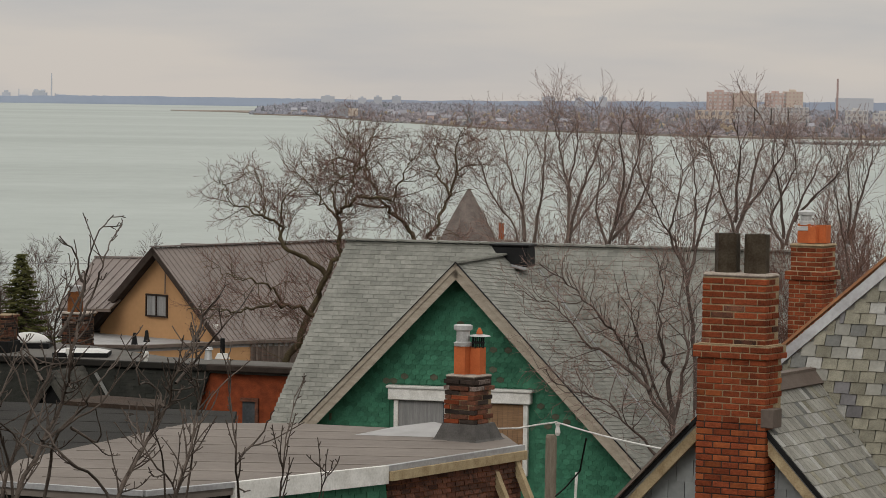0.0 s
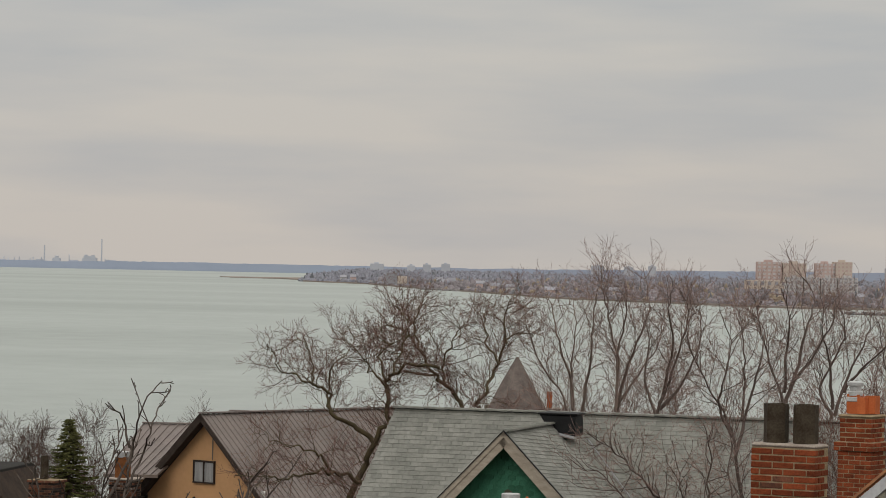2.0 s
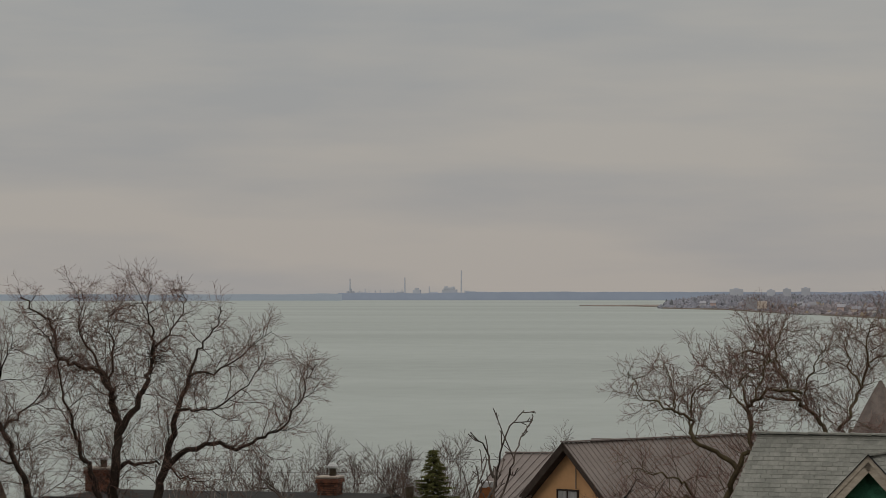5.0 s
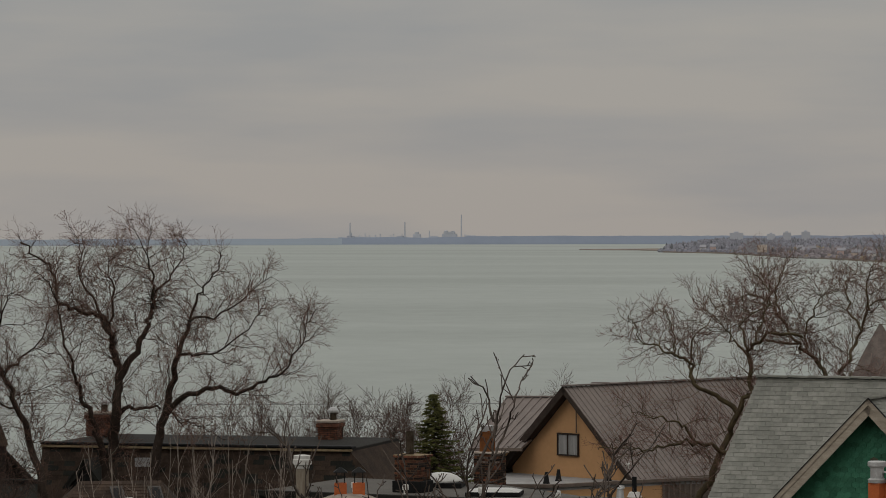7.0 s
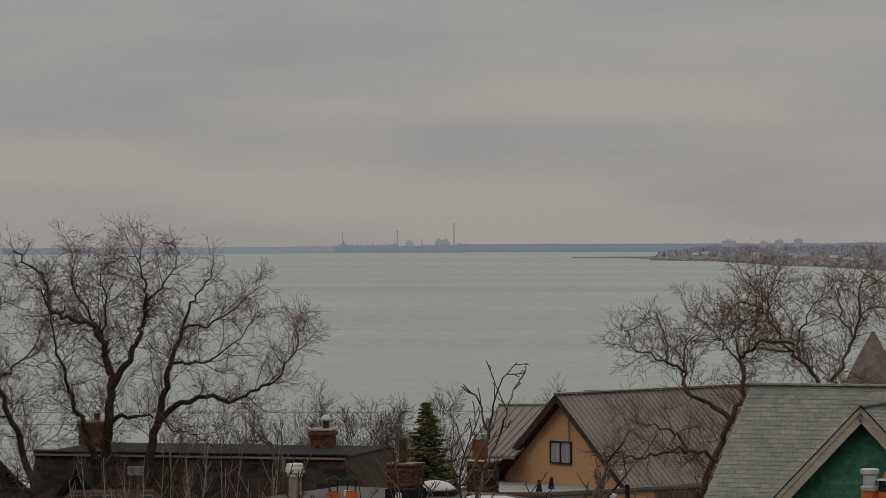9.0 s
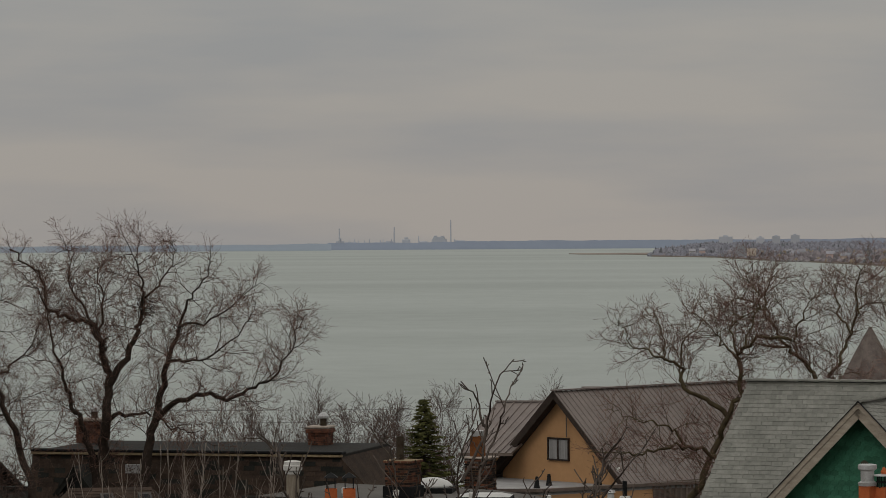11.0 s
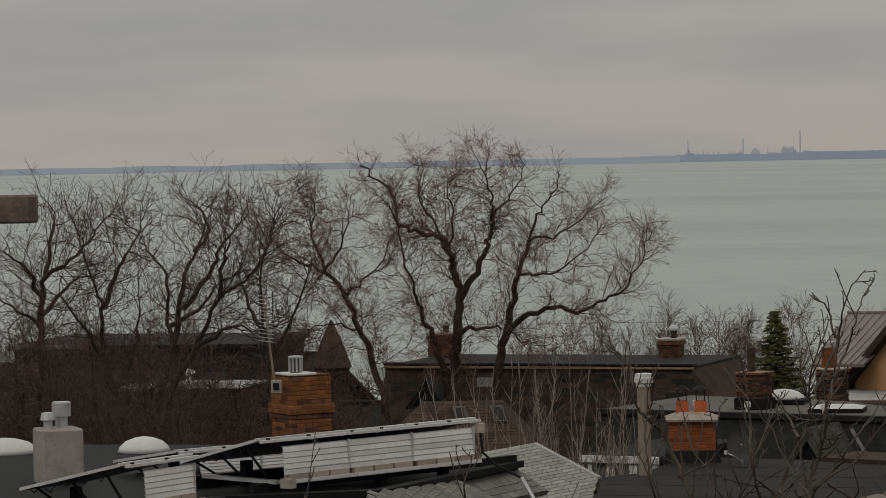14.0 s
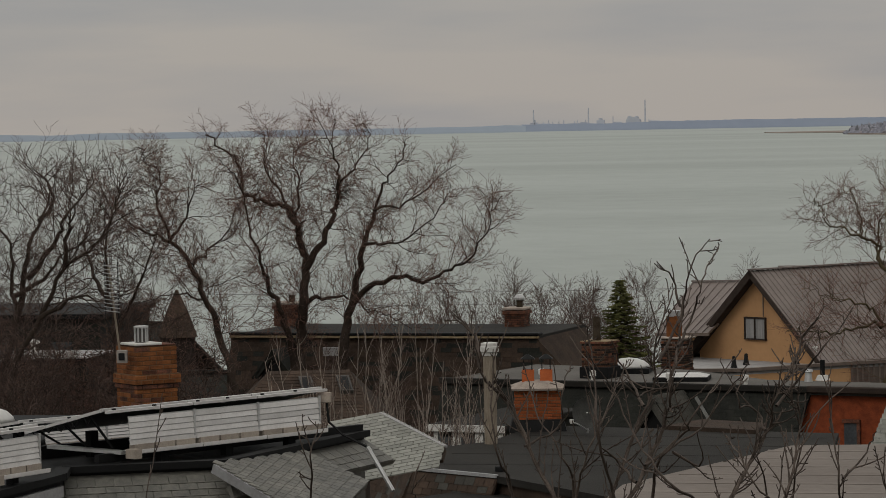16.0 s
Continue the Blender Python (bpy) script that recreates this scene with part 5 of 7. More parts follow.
    cover_plate(f, [g[3], g[2], g[1], g[0]], 0.2, 0.13, 0.014, M["shingle_wet"], "shingle", 100, 107)
    k = thing("post", (-11.74, 51.5, 9), "weathered square wooden post beside the dormer roof", "post")
    part("shaft", box(-0.055, 0.055, -0.05, 0.05, 0, 10.66, 0.01), M["grey_wood"], k)


def solar_row(a, count, step, back, tall, z, name="solar_panel"):
    """Tilted panels with ribbed wind shields behind them; step: along the row, back: down the panel's slope."""
    lift = z - 19.9
    a, step, back = Vector((*a, z)), Vector((*step, 0)), Vector((*back, 0))
    rise = Vector((0, 0, 1))
    n = -back.normalized()
    for i in range(count):
        p = thing("solar_panel", tuple(a + step * i), "tilted dark solar panel with pale ribbed wind shield", "solar panel", "roof solar panels")
        s = step * 0.985
        up = rise * (tall + 0.02)
        d = back + rise * (0.06 - tall)
        p0 = rise * (tall + 0.1) + back * 0.04 - (step * 0.3 if i == 0 else step * 0)
        p1 = rise * (tall + 0.1) + back * 0.04 + (step * 1.14 if i == count - 1 else s)
        part("panel", plate([p0, p1, p1 + d, p0 + d], 0.035), M["panel"], p)
        part("frame", beam(p0 + rise * 0.02, p1 + rise * 0.02, 0.05, 0.04), M["alu"], p, "aluminium frame rail")
        part("frame", beam(p0 + rise * 0.012, p0 + d + rise * 0.012, 0.05, 0.045), M["alu"], p)
        part("frame", beam(p1 + rise * 0.012, p1 + d + rise * 0.012, 0.04, 0.045), M["alu"], p)
        part("rail", beam(p0 + n * 0.12 - rise * 0.005, p1 + n * 0.12 - rise * 0.005, 0.06, 0.04), M["alu"], p, "aluminium rail before the panel")
        for f in (0.08, 0.55):
            q = p0 + (p1 - p0) * f
            part("clip", beam(q + n * 0.1 + rise * 0.02, q + (p1 - p0) * 0.035 + n * 0.1 + rise * 0.02, 0.03, 0.025), M["black"], p)
        # five shallow ribs, each lapped over the one below
        for k in range(5):
            z0 = 0.03 + (tall - 0.05) * 0.2 * k
            z1 = z0 + (tall - 0.05) * 0.2
            lo, hi = n * (0.125 - 0.006 * k), n * (0.112 - 0.006 * k)
            part("shield_rib", plate([lo + rise * z0, lo + s + rise * z0, hi + s + rise * (z1 - 0.012), hi + rise * (z1 - 0.012)], 0.012, n), M["alu"], p, "pale ribbed sheet")
            part("rib_groove", plate([hi - n * 0.012 + rise * (z1 - 0.014), hi - n * 0.012 + s + rise * (z1 - 0.014), hi - n * 0.012 + s + rise * (z1 + 0.004), hi - n * 0.012 + rise * (z1 + 0.004)], 0.01, n), M["galv"], p)
        part("shield_end", beam(n * 0.12 + s + rise * tall, n * 0.12 + s + rise * 0.03, 0.035, 0.03, n), M["galv"], p)
        part("ballast_tray", beam(n * 0.2 - rise * 0.06, n * 0.2 + s - rise * 0.06, 0.16, 0.03), M["alu"], p)
        part("tray_lip", beam(n * 0.28 - rise * 0.03, n * 0.28 + s - rise * 0.03, 0.015, 0.05), M["alu"], p)
        for f in (0.04, 0.36, 0.68):
            part("ballast", beam(n * 0.1 + s * f + rise * 0.035, n * 0.1 + s * (f + 0.29) + rise * 0.035, 0.12, 0.095), M["ballast"], p, "concrete block")
        if i == 0:
            for q in (0.15, 0.5, 0.85):
                part("strut", beam(back * q - rise * 0.02, p0 + d * q, 0.03, 0.03), M["black"], p)
            part("tray_rail", beam(rise * -0.06, back * 0.98 - rise * 0.06, 0.16, 0.05), M["galv"], p, "grey metal tray rail")
            part("tray_end", beam(n * 0.2 - step * 0.06 - rise * 0.02, n * 0.2 + step * 0.05 - rise * 0.02, 0.2, 0.14), M["ballast"], p, "concrete block at the row's end")
            rnd = random.Random(int(100 * tall) + count)
            for q in range(5):
                f = 0.12 + 0.17 * q
                e = p0 + d * f - rise * 0.05
                part("cable", tube([e, e + back * 0.06 - rise * rnd.uniform(0.08, 0.16), e + back * 0.1 - rise * rnd.uniform(0.02, 0.1), e + back * 0.15 - rise * 0.03], 0.011, 4), M["black"], p)
        for q in (Vector((0, 0, 0)), back * 0.92):
            part("foot", beam(q + s * 0.5 + rise * 0.1, q + s * 0.62 + rise * 0.1, 0.12, 0.1 + lift), M["rubber"], p)
        part("clamp", beam(up + s * 0.45 + rise * 0.05, up + s * 0.52 + rise * 0.05, 0.08, 0.03), M["galv"], p)


def roof_gear():
    solar_row((-13.42, 48.0), 3, (0.72, 1.12), (-1.45, 0.95), 0.47, 20.2)
    solar_row((-14.43, 44.4), 1, (0.4, 1.05), (-1.65, 0.55), 0.45, 20.2)
    solar_row((-15.5, 50.6), 2, (0.75, 0.9), (-1.3, 0.9), 0.3, 19.96)
    r = thing("panel_rail", (-12.4, 50.2, 19.9), "black rail frame carrying the solar panels", "rail")
    part("rail", beam((-1.4, -2.4, 0.2), (1.6, 2.4, 0.2), 0.1, 0.12), M["black"], r)
    part("rail", beam((-3.0, -1.5, 0.2), (0.4, 3.0, 0.2), 0.1, 0.2), M["black"], r)
    j = thing("junction_box", (-11.15, 51.5, 20.55), "beige electrical box at the row's end", "junction box")
    part("box", box(-0.1, 0.12, -0.12, 0.0, 0, 0.16, 0.01), M["cement"], j)
    part("cable", tube([(0.05, -0.05, 0), (0.08, -0.08, -0.3), (0.3, -0.1, -0.5), (0.7, -0.1, -0.7)], 0.02, 5), M["black"], j)
    part("conduit", tube([(0.7, -0.1, -0.7), (1.15, -0.4, -1.35)], 0.035, 6), M["galv"], j)
    for x, y, r0 in ((-17.87, 55.3, 0.46), (-20.3, 55.0, 0.6)):
        s = thing("skylight", (x, y, 19.78), "white domed skylight beyond the solar panels", "skylight", "domed skylights")
        part("kerb", turned([(r0 * 1.05, 0), (r0 * 1.05, 0.12)], 20), M["rubber"], s)
        part("dome", turned([(r0, 0.12), (r0 * 0.93, 0.2), (r0 * 0.7, 0.3), (r0 * 0.35, 0.36), (0.03, 0.38)], 20), M["dome"], s, smooth=True)
    c = thing("chimney", (-14.75, 54.2, 0), "brown brick chimney with collar and metal vent", "chimney", turn=42)
    w = 0.375
    faces = ("front", "left", "right", "back")
    part("base", box(-w, w, -w, w, 9, 20.0), M["brick_brown"], c)
    brickwork(c, -w, w, -w, w, 20.0, 20.58, M["brick_brown"], seed=111, mortar="mortar_brown", sides=faces, odds=((M["brick_old"], 0.2),))
    brickwork(c, -w - 0.02, w + 0.02, -w - 0.02, w + 0.02, 20.58, 20.66, M["brick_old"], core="collar", seed=114, mortar="mortar_dark", sides=faces)
    brickwork(c, -w - 0.045, w + 0.045, -w - 0.045, w + 0.045, 20.66, 20.82, M["brick_brown"], core="collar", seed=112, mortar="mortar_brown", sides=faces)
    brickwork(c, -w, w, -w, w, 20.82, 21.28, M["brick_brown"], seed=113, mortar="mortar_brown", sides=faces, odds=((M["brick_old"], 0.15),))
    chimney_top(c, -w, w, -w, w, 21.28, 0.0, 0.03, "brick_old")
    part("slab", box(-w - 0.03, 0.1, -w - 0.02, 0.16, 21.3, 21.34, 0.01), M["white"], c, "white mortar slab")
    v = part("vent", turned([(0.1, 0), (0.1, 0.25), (0.085, 0.25), (0.085, 0)], 14, (-0.14, -0.1, 21.34)), M["lead"], c, "ribbed metal vent")
    part("vent_rim", turned([(0.125, 0), (0.125, 0.03), (0.1, 0.035)], 14, (-0.14, -0.1, 21.58)), M["galv"], v)
    for i in range(10):
        q = i * math.pi / 5
        part("vent_rib", box(-0.14 + 0.105 * math.cos(q) - 0.012, -0.14 + 0.105 * math.cos(q) + 0.012, -0.1 + 0.105 * math.sin(q) - 0.012, -0.1 + 0.105 * math.sin(q) + 0.012, 21.35, 21.58), M["galv"], v)
    m = thing("antenna", (-15.17, 53.7, 20.9), "rusty television mast with a pale grid aerial", "antenna")
    part("mast", tube([(0.16, 0.1, 0.12), (0.1, 0.02, 0.3), (0.03, 0, 0.95), (-0.06, 0, 1.75)], 0.018, 6), M["grey_wood"], m)
    part("bracket", box(0.06, 0.24, -0.06, 0.0, 0.12, 0.34, 0.01), M["stucco"], m, "grey plate with the mast's bracket")
    part("bracket_hole", box(0.1, 0.2, -0.075, -0.058, 0.17, 0.29), M["black"], m)
    for i in range(13):
        zz = 0.98 + 0.062 * i
        part("element", tube([(-0.13, -0.05, zz + 0.02), (0.0, -0.06, zz), (0.13, -0.05, zz - 0.015)], 0.007, 4), M["galv"], m)
    for x in (-0.11, 0.11):
        part("boom", tube([(x, -0.04, 0.86), (x, -0.04, 1.8)], 0.009, 4), M["black"], m)
    g = thing("chimney", (-17.6, 50.1, 19.7), "squat cement-rendered chimney with two metal vents", "chimney", turn=33)
    part("shaft", box(-0.33, 0.33, -0.34, 0.34, -0.2, 1.05, 0.03), M["stucco"], g)
    part("upstand", box(-0.15, 0.36, -0.37, 0.3, -0.1, 0.25, 0.01), M["rubber"], g)
    part("vent", turned([(0.07, 0), (0.07, 0.12), (0.12, 0.14), (0.1, 0.25), (0.04, 0.26)], 12, (-0.18, -0.1, 1.05)), M["galv"], g)
    part("vent", turned([(0.1, 0), (0.1, 0.16), (0.15, 0.17), (0.15, 0.38), (0.13, 0.4)], 14, (0.1, 0.15, 1.05)), M["galv"], g)


def tower():
    t = thing("turret", (0.93, 125, 0), "slate-roofed pointed turret behind the trees", "turret")
    part("wall", turned([(1.5, 6), (1.5, 18.6)], 8), M["brick_old"], t)
    part("spire", turned([(1.75, 18.4), (1.3, 19.2), (0.65, 20.4), (0.05, 21.4)], 8), M["spire"], t, "weathered slate spire")
    for i in range(14):
        z = 18.5 + 0.2 * i
        r = 1.72 - (z - 18.4) * 0.57
        if r > 0.1:
            part("slate_course", turned([(r + 0.025, z), (r - 0.1, z + 0.2)], 8), M["spire"], t)
    c = thing("chimney", (2.25, 124.5, 0), "small brick chimney with orange pot by the turret", "chimney")
    part("shaft", box(-0.3, 0.3, -0.3, 0.3, 7, 19.5, 0.02), M["brick_old"], c)
    chimney_top(c, -0.3, 0.3, -0.3, 0.3, 19.5)
    pot(c, -0.1, 0, 19.56, 0.2, 0.6, "clay")


def left_houses():
    for x, y, w, z, m, t in ((-46, 128, 12, 16.4, "rubber", -8), (-38.6, 132, 4.6, 16.6, "shingle_dark", -12), (-38, 112, 9, 16.5, "rubber", 8), (-29.5, 118, 8, 15.6, "shingle_dark", 6)):
        h = thing("house", (x, y, 0), "dark-roofed house among the bare trees", "house", turn=t)
        part("wall", box(-w / 2 + 0.4, w / 2 - 0.4, 0.4, 8, 6, z - 2.2), M["brick_old"], h)
        for s in (0, 1):
            part("roof", plate([(-w / 2, 4 + (8.6 if s else -0.4) - 4, z - 2.4), (w / 2, 4 + (8.6 if s else -0.4) - 4, z - 2.4), (w / 2, 4.1, z), (-w / 2, 4.1, z)], 0.12), M[m], h)
        part("ridge_cap", beam((-w / 2, 4.1, z + 0.08), (w / 2, 4.1, z + 0.08), 0.4, 0.1), M["shingle_dark"], h)
        d = part("dormer", plate([(-1.3, -0.3, z - 2.0), (0.3, -0.3, z - 2.0), (-0.5, -0.3, z - 0.9)], 1.5, (0, -1, 0)), M["shingle_dark"], h, "small gable with white trim")
        for q in (-1, 1):
            part("bargeboard", beam((-0.5, -0.35, z - 0.8), (-0.5 + q * 1.0, -0.35, z - 2.05), 0.05, 0.14), M["felt_pale"], d)
    h = thing("house", (-38.8, 120, 0), "dark flat-roofed house behind the bare trees", "house")
    part("wall", box(-5.0, 4.4, 0, 7, 6, 17.75), M["shingle_dark"], h)
    part("roof", box(-5.2, 4.6, -0.3, 7.3, 17.75, 17.95, 0.03), M["rubber"], h)
    part("parapet", box(-5.2, -2.2, -0.35, -0.3, 17.8, 17.96, 0.02), M["stucco"], h, "grey parapet strip")
    for x in (-3.6, -1.4, 0.9, 2.9):
        w = part("window", box(x - 0.4, x + 0.4, -0.03, 0.02, 15.6, 16.9), M["glass"], h, "dark sash window")
        part("sill", box(x - 0.5, x + 0.5, -0.1, 0.0, 15.5, 15.6, 0.01), M["felt_pale"], w)
    h = thing("porch_roof", (-34.5, 114, 0), "low flat roof with a bright white edge among the trees", "roof")
    part("wall", box(-3.2, 1.2, 0.3, 3.6, 7, 16.7), M["shingle_dark"], h)
    part("roof", box(-3.3, 1.3, 0, 3.8, 16.7, 16.76, 0.02), M["felt_pale"], h)
    part("edge", box(-0.95, 0.95, -0.06, 0.0, 16.72, 16.97, 0.02), M["white"], h, "white roof edge")
    part("edge", box(-3.3, -1.3, -0.05, 0.0, 16.62, 16.76, 0.02), M["felt_pale"], h)
    v = thing("roof_vent", (-35.5, 115.2, 16.76), "small white domed vent on the low roof", "roof vent")
    part("dome", turned([(0.1, 0), (0.1, 0.4), (0.26, 0.42), (0.22, 0.52), (0.05, 0.58)], 12), M["white"], v)
    t = thing("turret", (-32.5, 124, 0), "dark pointed slate turret behind the leaning tree", "turret", turn=20)
    part("wall", turned([(0.7, 6), (0.7, 16.9)], 8), M["brick_black"], t)
    part("spire", turned([(0.8, 16.8), (0.42, 17.8), (0.04, 18.6)], 8), M["shingle_brown"], t, "weathered slate spire")
    h = thing("house", (-14.98, 86.3, 0), "low house with white window frames", "house", turn=-15)
    part("wall", box(-0.85, 1.1, 0, 5, 7, 16.8), M["shingle_dark"], h)
    part("roof", box(-1.0, 1.25, -0.15, 5.2, 16.8, 16.95, 0.02), M["felt_dark"], h)
    part("fascia", box(-1.0, 1.25, -0.2, -0.15, 16.76, 16.95, 0.01), M["white"], h, "white fascia")
    for x in (-0.5, 0.15, 0.8):
        w = part("window", box(x - 0.22, x + 0.22, -0.04, 0.02, 15.6, 16.62), M["glass"], h)
        for q in (-0.27, 0.27):
            part("window_frame", box(x + q - 0.06, x + q + 0.06, -0.09, 0.0, 15.5, 16.78), M["white"], w)


def poles_and_wires():
    p = thing("post", (1.82, 55, 9.5), "weathered wooden service post with insulators", "post")
    part("shaft", turned([(0.12, 0), (0.1, 8), (0.095, 9.85), (0.08, 9.9)], 10), M["grey_wood"], p)
    part("insulator", turned([(0.03, 9.9), (0.05, 9.95), (0.03, 10.05), (0.05, 10.1)], 8, (0.1, -0.1, 0.0)), M["white"], p)
    part("meter_arm", tube([(0.08, -0.1, 8.6), (0.4, -0.15, 8.7), (0.42, -0.15, 9.3)], 0.03, 6), M["white"], p, "white conduit arm")
    q = [(0.86, 51.3, 19.86), (1.2, 52.3, 19.77), (1.55, 53.3, 19.73), (1.9, 54.9, 19.62)]
    for i in range(1, 11):
        f = i / 10
        q.append((1.9 + 0.95 * f, 54.9 - 13.6 * f, 19.62 + 1.0 * f - 0.12 * f * (1 - f)))
    c = thing("service_cable", (0, 0, 0), "pale overhead service cable slung to the house", "cable")
    part("cable", tube(q, 0.014, 6), M["white"], c)
    part("drop_wire", tube([(2.2, 50.6, 19.8), (2.15, 51.5, 19.2), (2.0, 53.5, 18.7), (1.9, 54.9, 18.4)], 0.014, 5), M["black"], c)
    u = thing("utility_pole", (-12.29, 30.2, 10.4), "utility pole with a grey timber crossarm end", "utility pole")
    part("shaft", turned([(0.16, 0), (0.13, 15.5)], 12), M["grey_wood"], u)
    part("crossarm", box(-0.3, 1.5, -0.14, 0.12, 13.98, 14.25, 0.02), M["crossarm"], u, "stained grey crossarm end")
    part("conduit", tube([(1.14, -0.02, 14.2), (1.15, -0.02, 17.5)], 0.018, 6), M["black"], u)
    w = thing("power_lines", (0, 0, 0), "thin power lines strung above the shore trees", "cable")
    for k, z in enumerate((17.2, 16.6)):
        part("line", tube([(-64 + 3.2 * i, 160 + 0.12 * i, z - 0.8 + 0.0035 * (i - 10) ** 2) for i in range(21)], 0.013, 4), M["flash"], w)
    for x in (-64.2, -0.2):
        part("pole", turned([(0.15, 5), (0.12, 18)], 8, (x, 160 if x < -20 else 162.4, 0)), M["grey_wood"], w)


# ---- trees: limbs as (lean, radius at foot, radius at tip, points across and up), from the foot ----
WILLOW = (-24.9, 111, 8.0), [
    (0, 0.264, 0.0288, [(-0.04, -0.3), (-0.05, 7.2), (-0.08, 8.55), (0.06, 9.7), (0.26, 10.75), (0.34, 11.95), (0.12, 12.95), (0.01, 13.56), (-0.51, 14.07), (-1.19, 14.24), (-1.77, 14.53), (-1.82, 15.17), (-2.24, 15.84), (-3.02, 16.52)]),
    (1.5, 0.132, 0.0096, [(0.34, 11.95), (0.89, 12.84), (1.19, 13.53), (1.28, 14.19), (1.38, 14.77), (1.94, 15.42), (2.3, 16.25), (2.07, 16.84)]),
    (-1, 0.059, 0.0096, [(1.46, 14.62), (1.54, 15.29), (1.43, 16.12), (1.04, 16.95)]),
    (1, 0.198, 0.0144, [(1.34, 7.97), (1.63, 9.49), (1.79, 10.63), (2.02, 11.77), (2.27, 12.72), (2.59, 13.59), (2.58, 13.92), (3.06, 14.91), (3.54, 15.57), (3.62, 16.07)]),
    (-2, 0.112, 0.0096, [(1.84, 10.74), (2.62, 11.32), (3.64, 11.7), (4.45, 11.48), (5.45, 11.9), (6.26, 12.38), (6.7, 13.13), (7.13, 13.94), (7.46, 14.35)]),
    (0.5, 0.086, 0.0384, [(0.31, 10.75), (0.95, 10.98), (1.68, 10.9)]),
    (-1.5, 0.132, 0.0096, [(-0.16, 8.55), (-0.35, 9.9), (-0.58, 10.68), (-0.92, 11.46), (-1.05, 12.23), (-1.28, 13.36), (-1.51, 14.19), (-1.74, 15.19), (-2.17, 15.7)]),
    (2, 0.059, 0.0096, [(0.01, 13.48), (-0.61, 14.47), (-1.2, 15.31), (-1.4, 16.31), (-1.71, 16.82)]),
    (-2, 0.059, 0.0096, [(2.36, 12.74), (3.08, 12.75), (4.14, 13.04), (5.2, 13.96), (5.68, 14.77)]),
    (2, 0.053, 0.0096, [(2.71, 13.86), (3.65, 14.08), (4.51, 14.71), (5.18, 15.36)]),
    (1, 0.053, 0.0096, [(0.01, 13.56), (0.02, 14.63), (-0.13, 15.63), (-0.09, 16.46)]),
    (-1, 0.04, 0.0096, [(2.07, 10.83), (2.62, 10.47), (3.36, 10.39), (4.08, 9.94)]),
]
WILLOW2 = (-26.6, 109, 8.0), [
    (0, 0.172, 0.0144, [(-0.02, -0.3), (-0.03, 7.38), (-0.16, 8.7), (-0.65, 10.03), (-0.92, 11.17), (-1.39, 12.21), (-2.16, 12.88), (-2.3, 13.59), (-2.62, 14.42), (-2.5, 15.08), (-2.88, 15.74), (-3.17, 16.16)]),
    (1.5, 0.066, 0.0096, [(-2.16, 12.98), (-2.94, 13.25), (-3.62, 13.58), (-4.31, 14.08), (-4.6, 14.74)]),
    (-1, 0.059, 0.0096, [(-2.15, 13.07), (-1.57, 13.76), (-1.08, 14.58), (-0.88, 15.24)]),
    (-1, 0.046, 0.0096, [(-0.93, 10.98), (-1.62, 11.19), (-2.31, 11.21), (-2.81, 10.67)]),
    (1, 0.046, 0.0096, [(-1.39, 12.21), (-0.78, 12.85), (-0.27, 13.38), (-0.14, 14.03)]),
]
OAK = (-5.2, 110, 8.5), [
    (0, 0.141, 0.048, [(-0.02, -0.3), (-0.02, 7.26), (0.51, 8.29), (1.04, 9.41), (1.39, 10.43), (1.84, 11.37), (1.73, 12.29), (2.0, 12.76), (2.82, 13.05), (3.47, 12.92)]),
    (-1.5, 0.089, 0.012, [(1.39, 10.43), (0.65, 10.98), (0.01, 11.35), (-0.12, 12.0), (-0.45, 12.28), (-1.0, 12.55), (-1.54, 12.73), (-1.9, 13.27), (-2.04, 13.64)]),
    (1, 0.042, 0.0096, [(-0.01, 11.33), (-0.13, 12.25), (-0.06, 12.8), (0.39, 13.26), (0.65, 13.73), (0.35, 14.28)]),
    (1, 0.033, 0.0096, [(-0.68, 12.34), (-0.71, 12.97), (-1.02, 13.7), (-1.32, 13.97)]),
    (-3, 0.075, 0.0144, [(1.05, 9.13), (0.51, 9.43), (-0.2, 9.54), (-0.9, 9.38), (-1.6, 9.3), (-2.29, 9.41), (-2.89, 9.47)]),
    (-2, 0.047, 0.0096, [(0.03, 9.45), (-0.43, 10.05), (-0.96, 10.34), (-1.49, 10.35), (-2.01, 10.64), (-2.44, 10.74)]),
    (1.5, 0.042, 0.0096, [(1.73, 12.29), (1.15, 12.82), (0.94, 13.27), (0.36, 13.72), (-0.04, 14.07)]),
    (-1, 0.042, 0.0096, [(1.73, 12.48), (1.54, 13.22), (2.09, 13.79), (2.64, 14.0)]),
    (2, 0.042, 0.0096, [(2.0, 12.76), (2.25, 13.58), (2.4, 14.32), (2.01, 14.86), (2.17, 15.42)]),
]
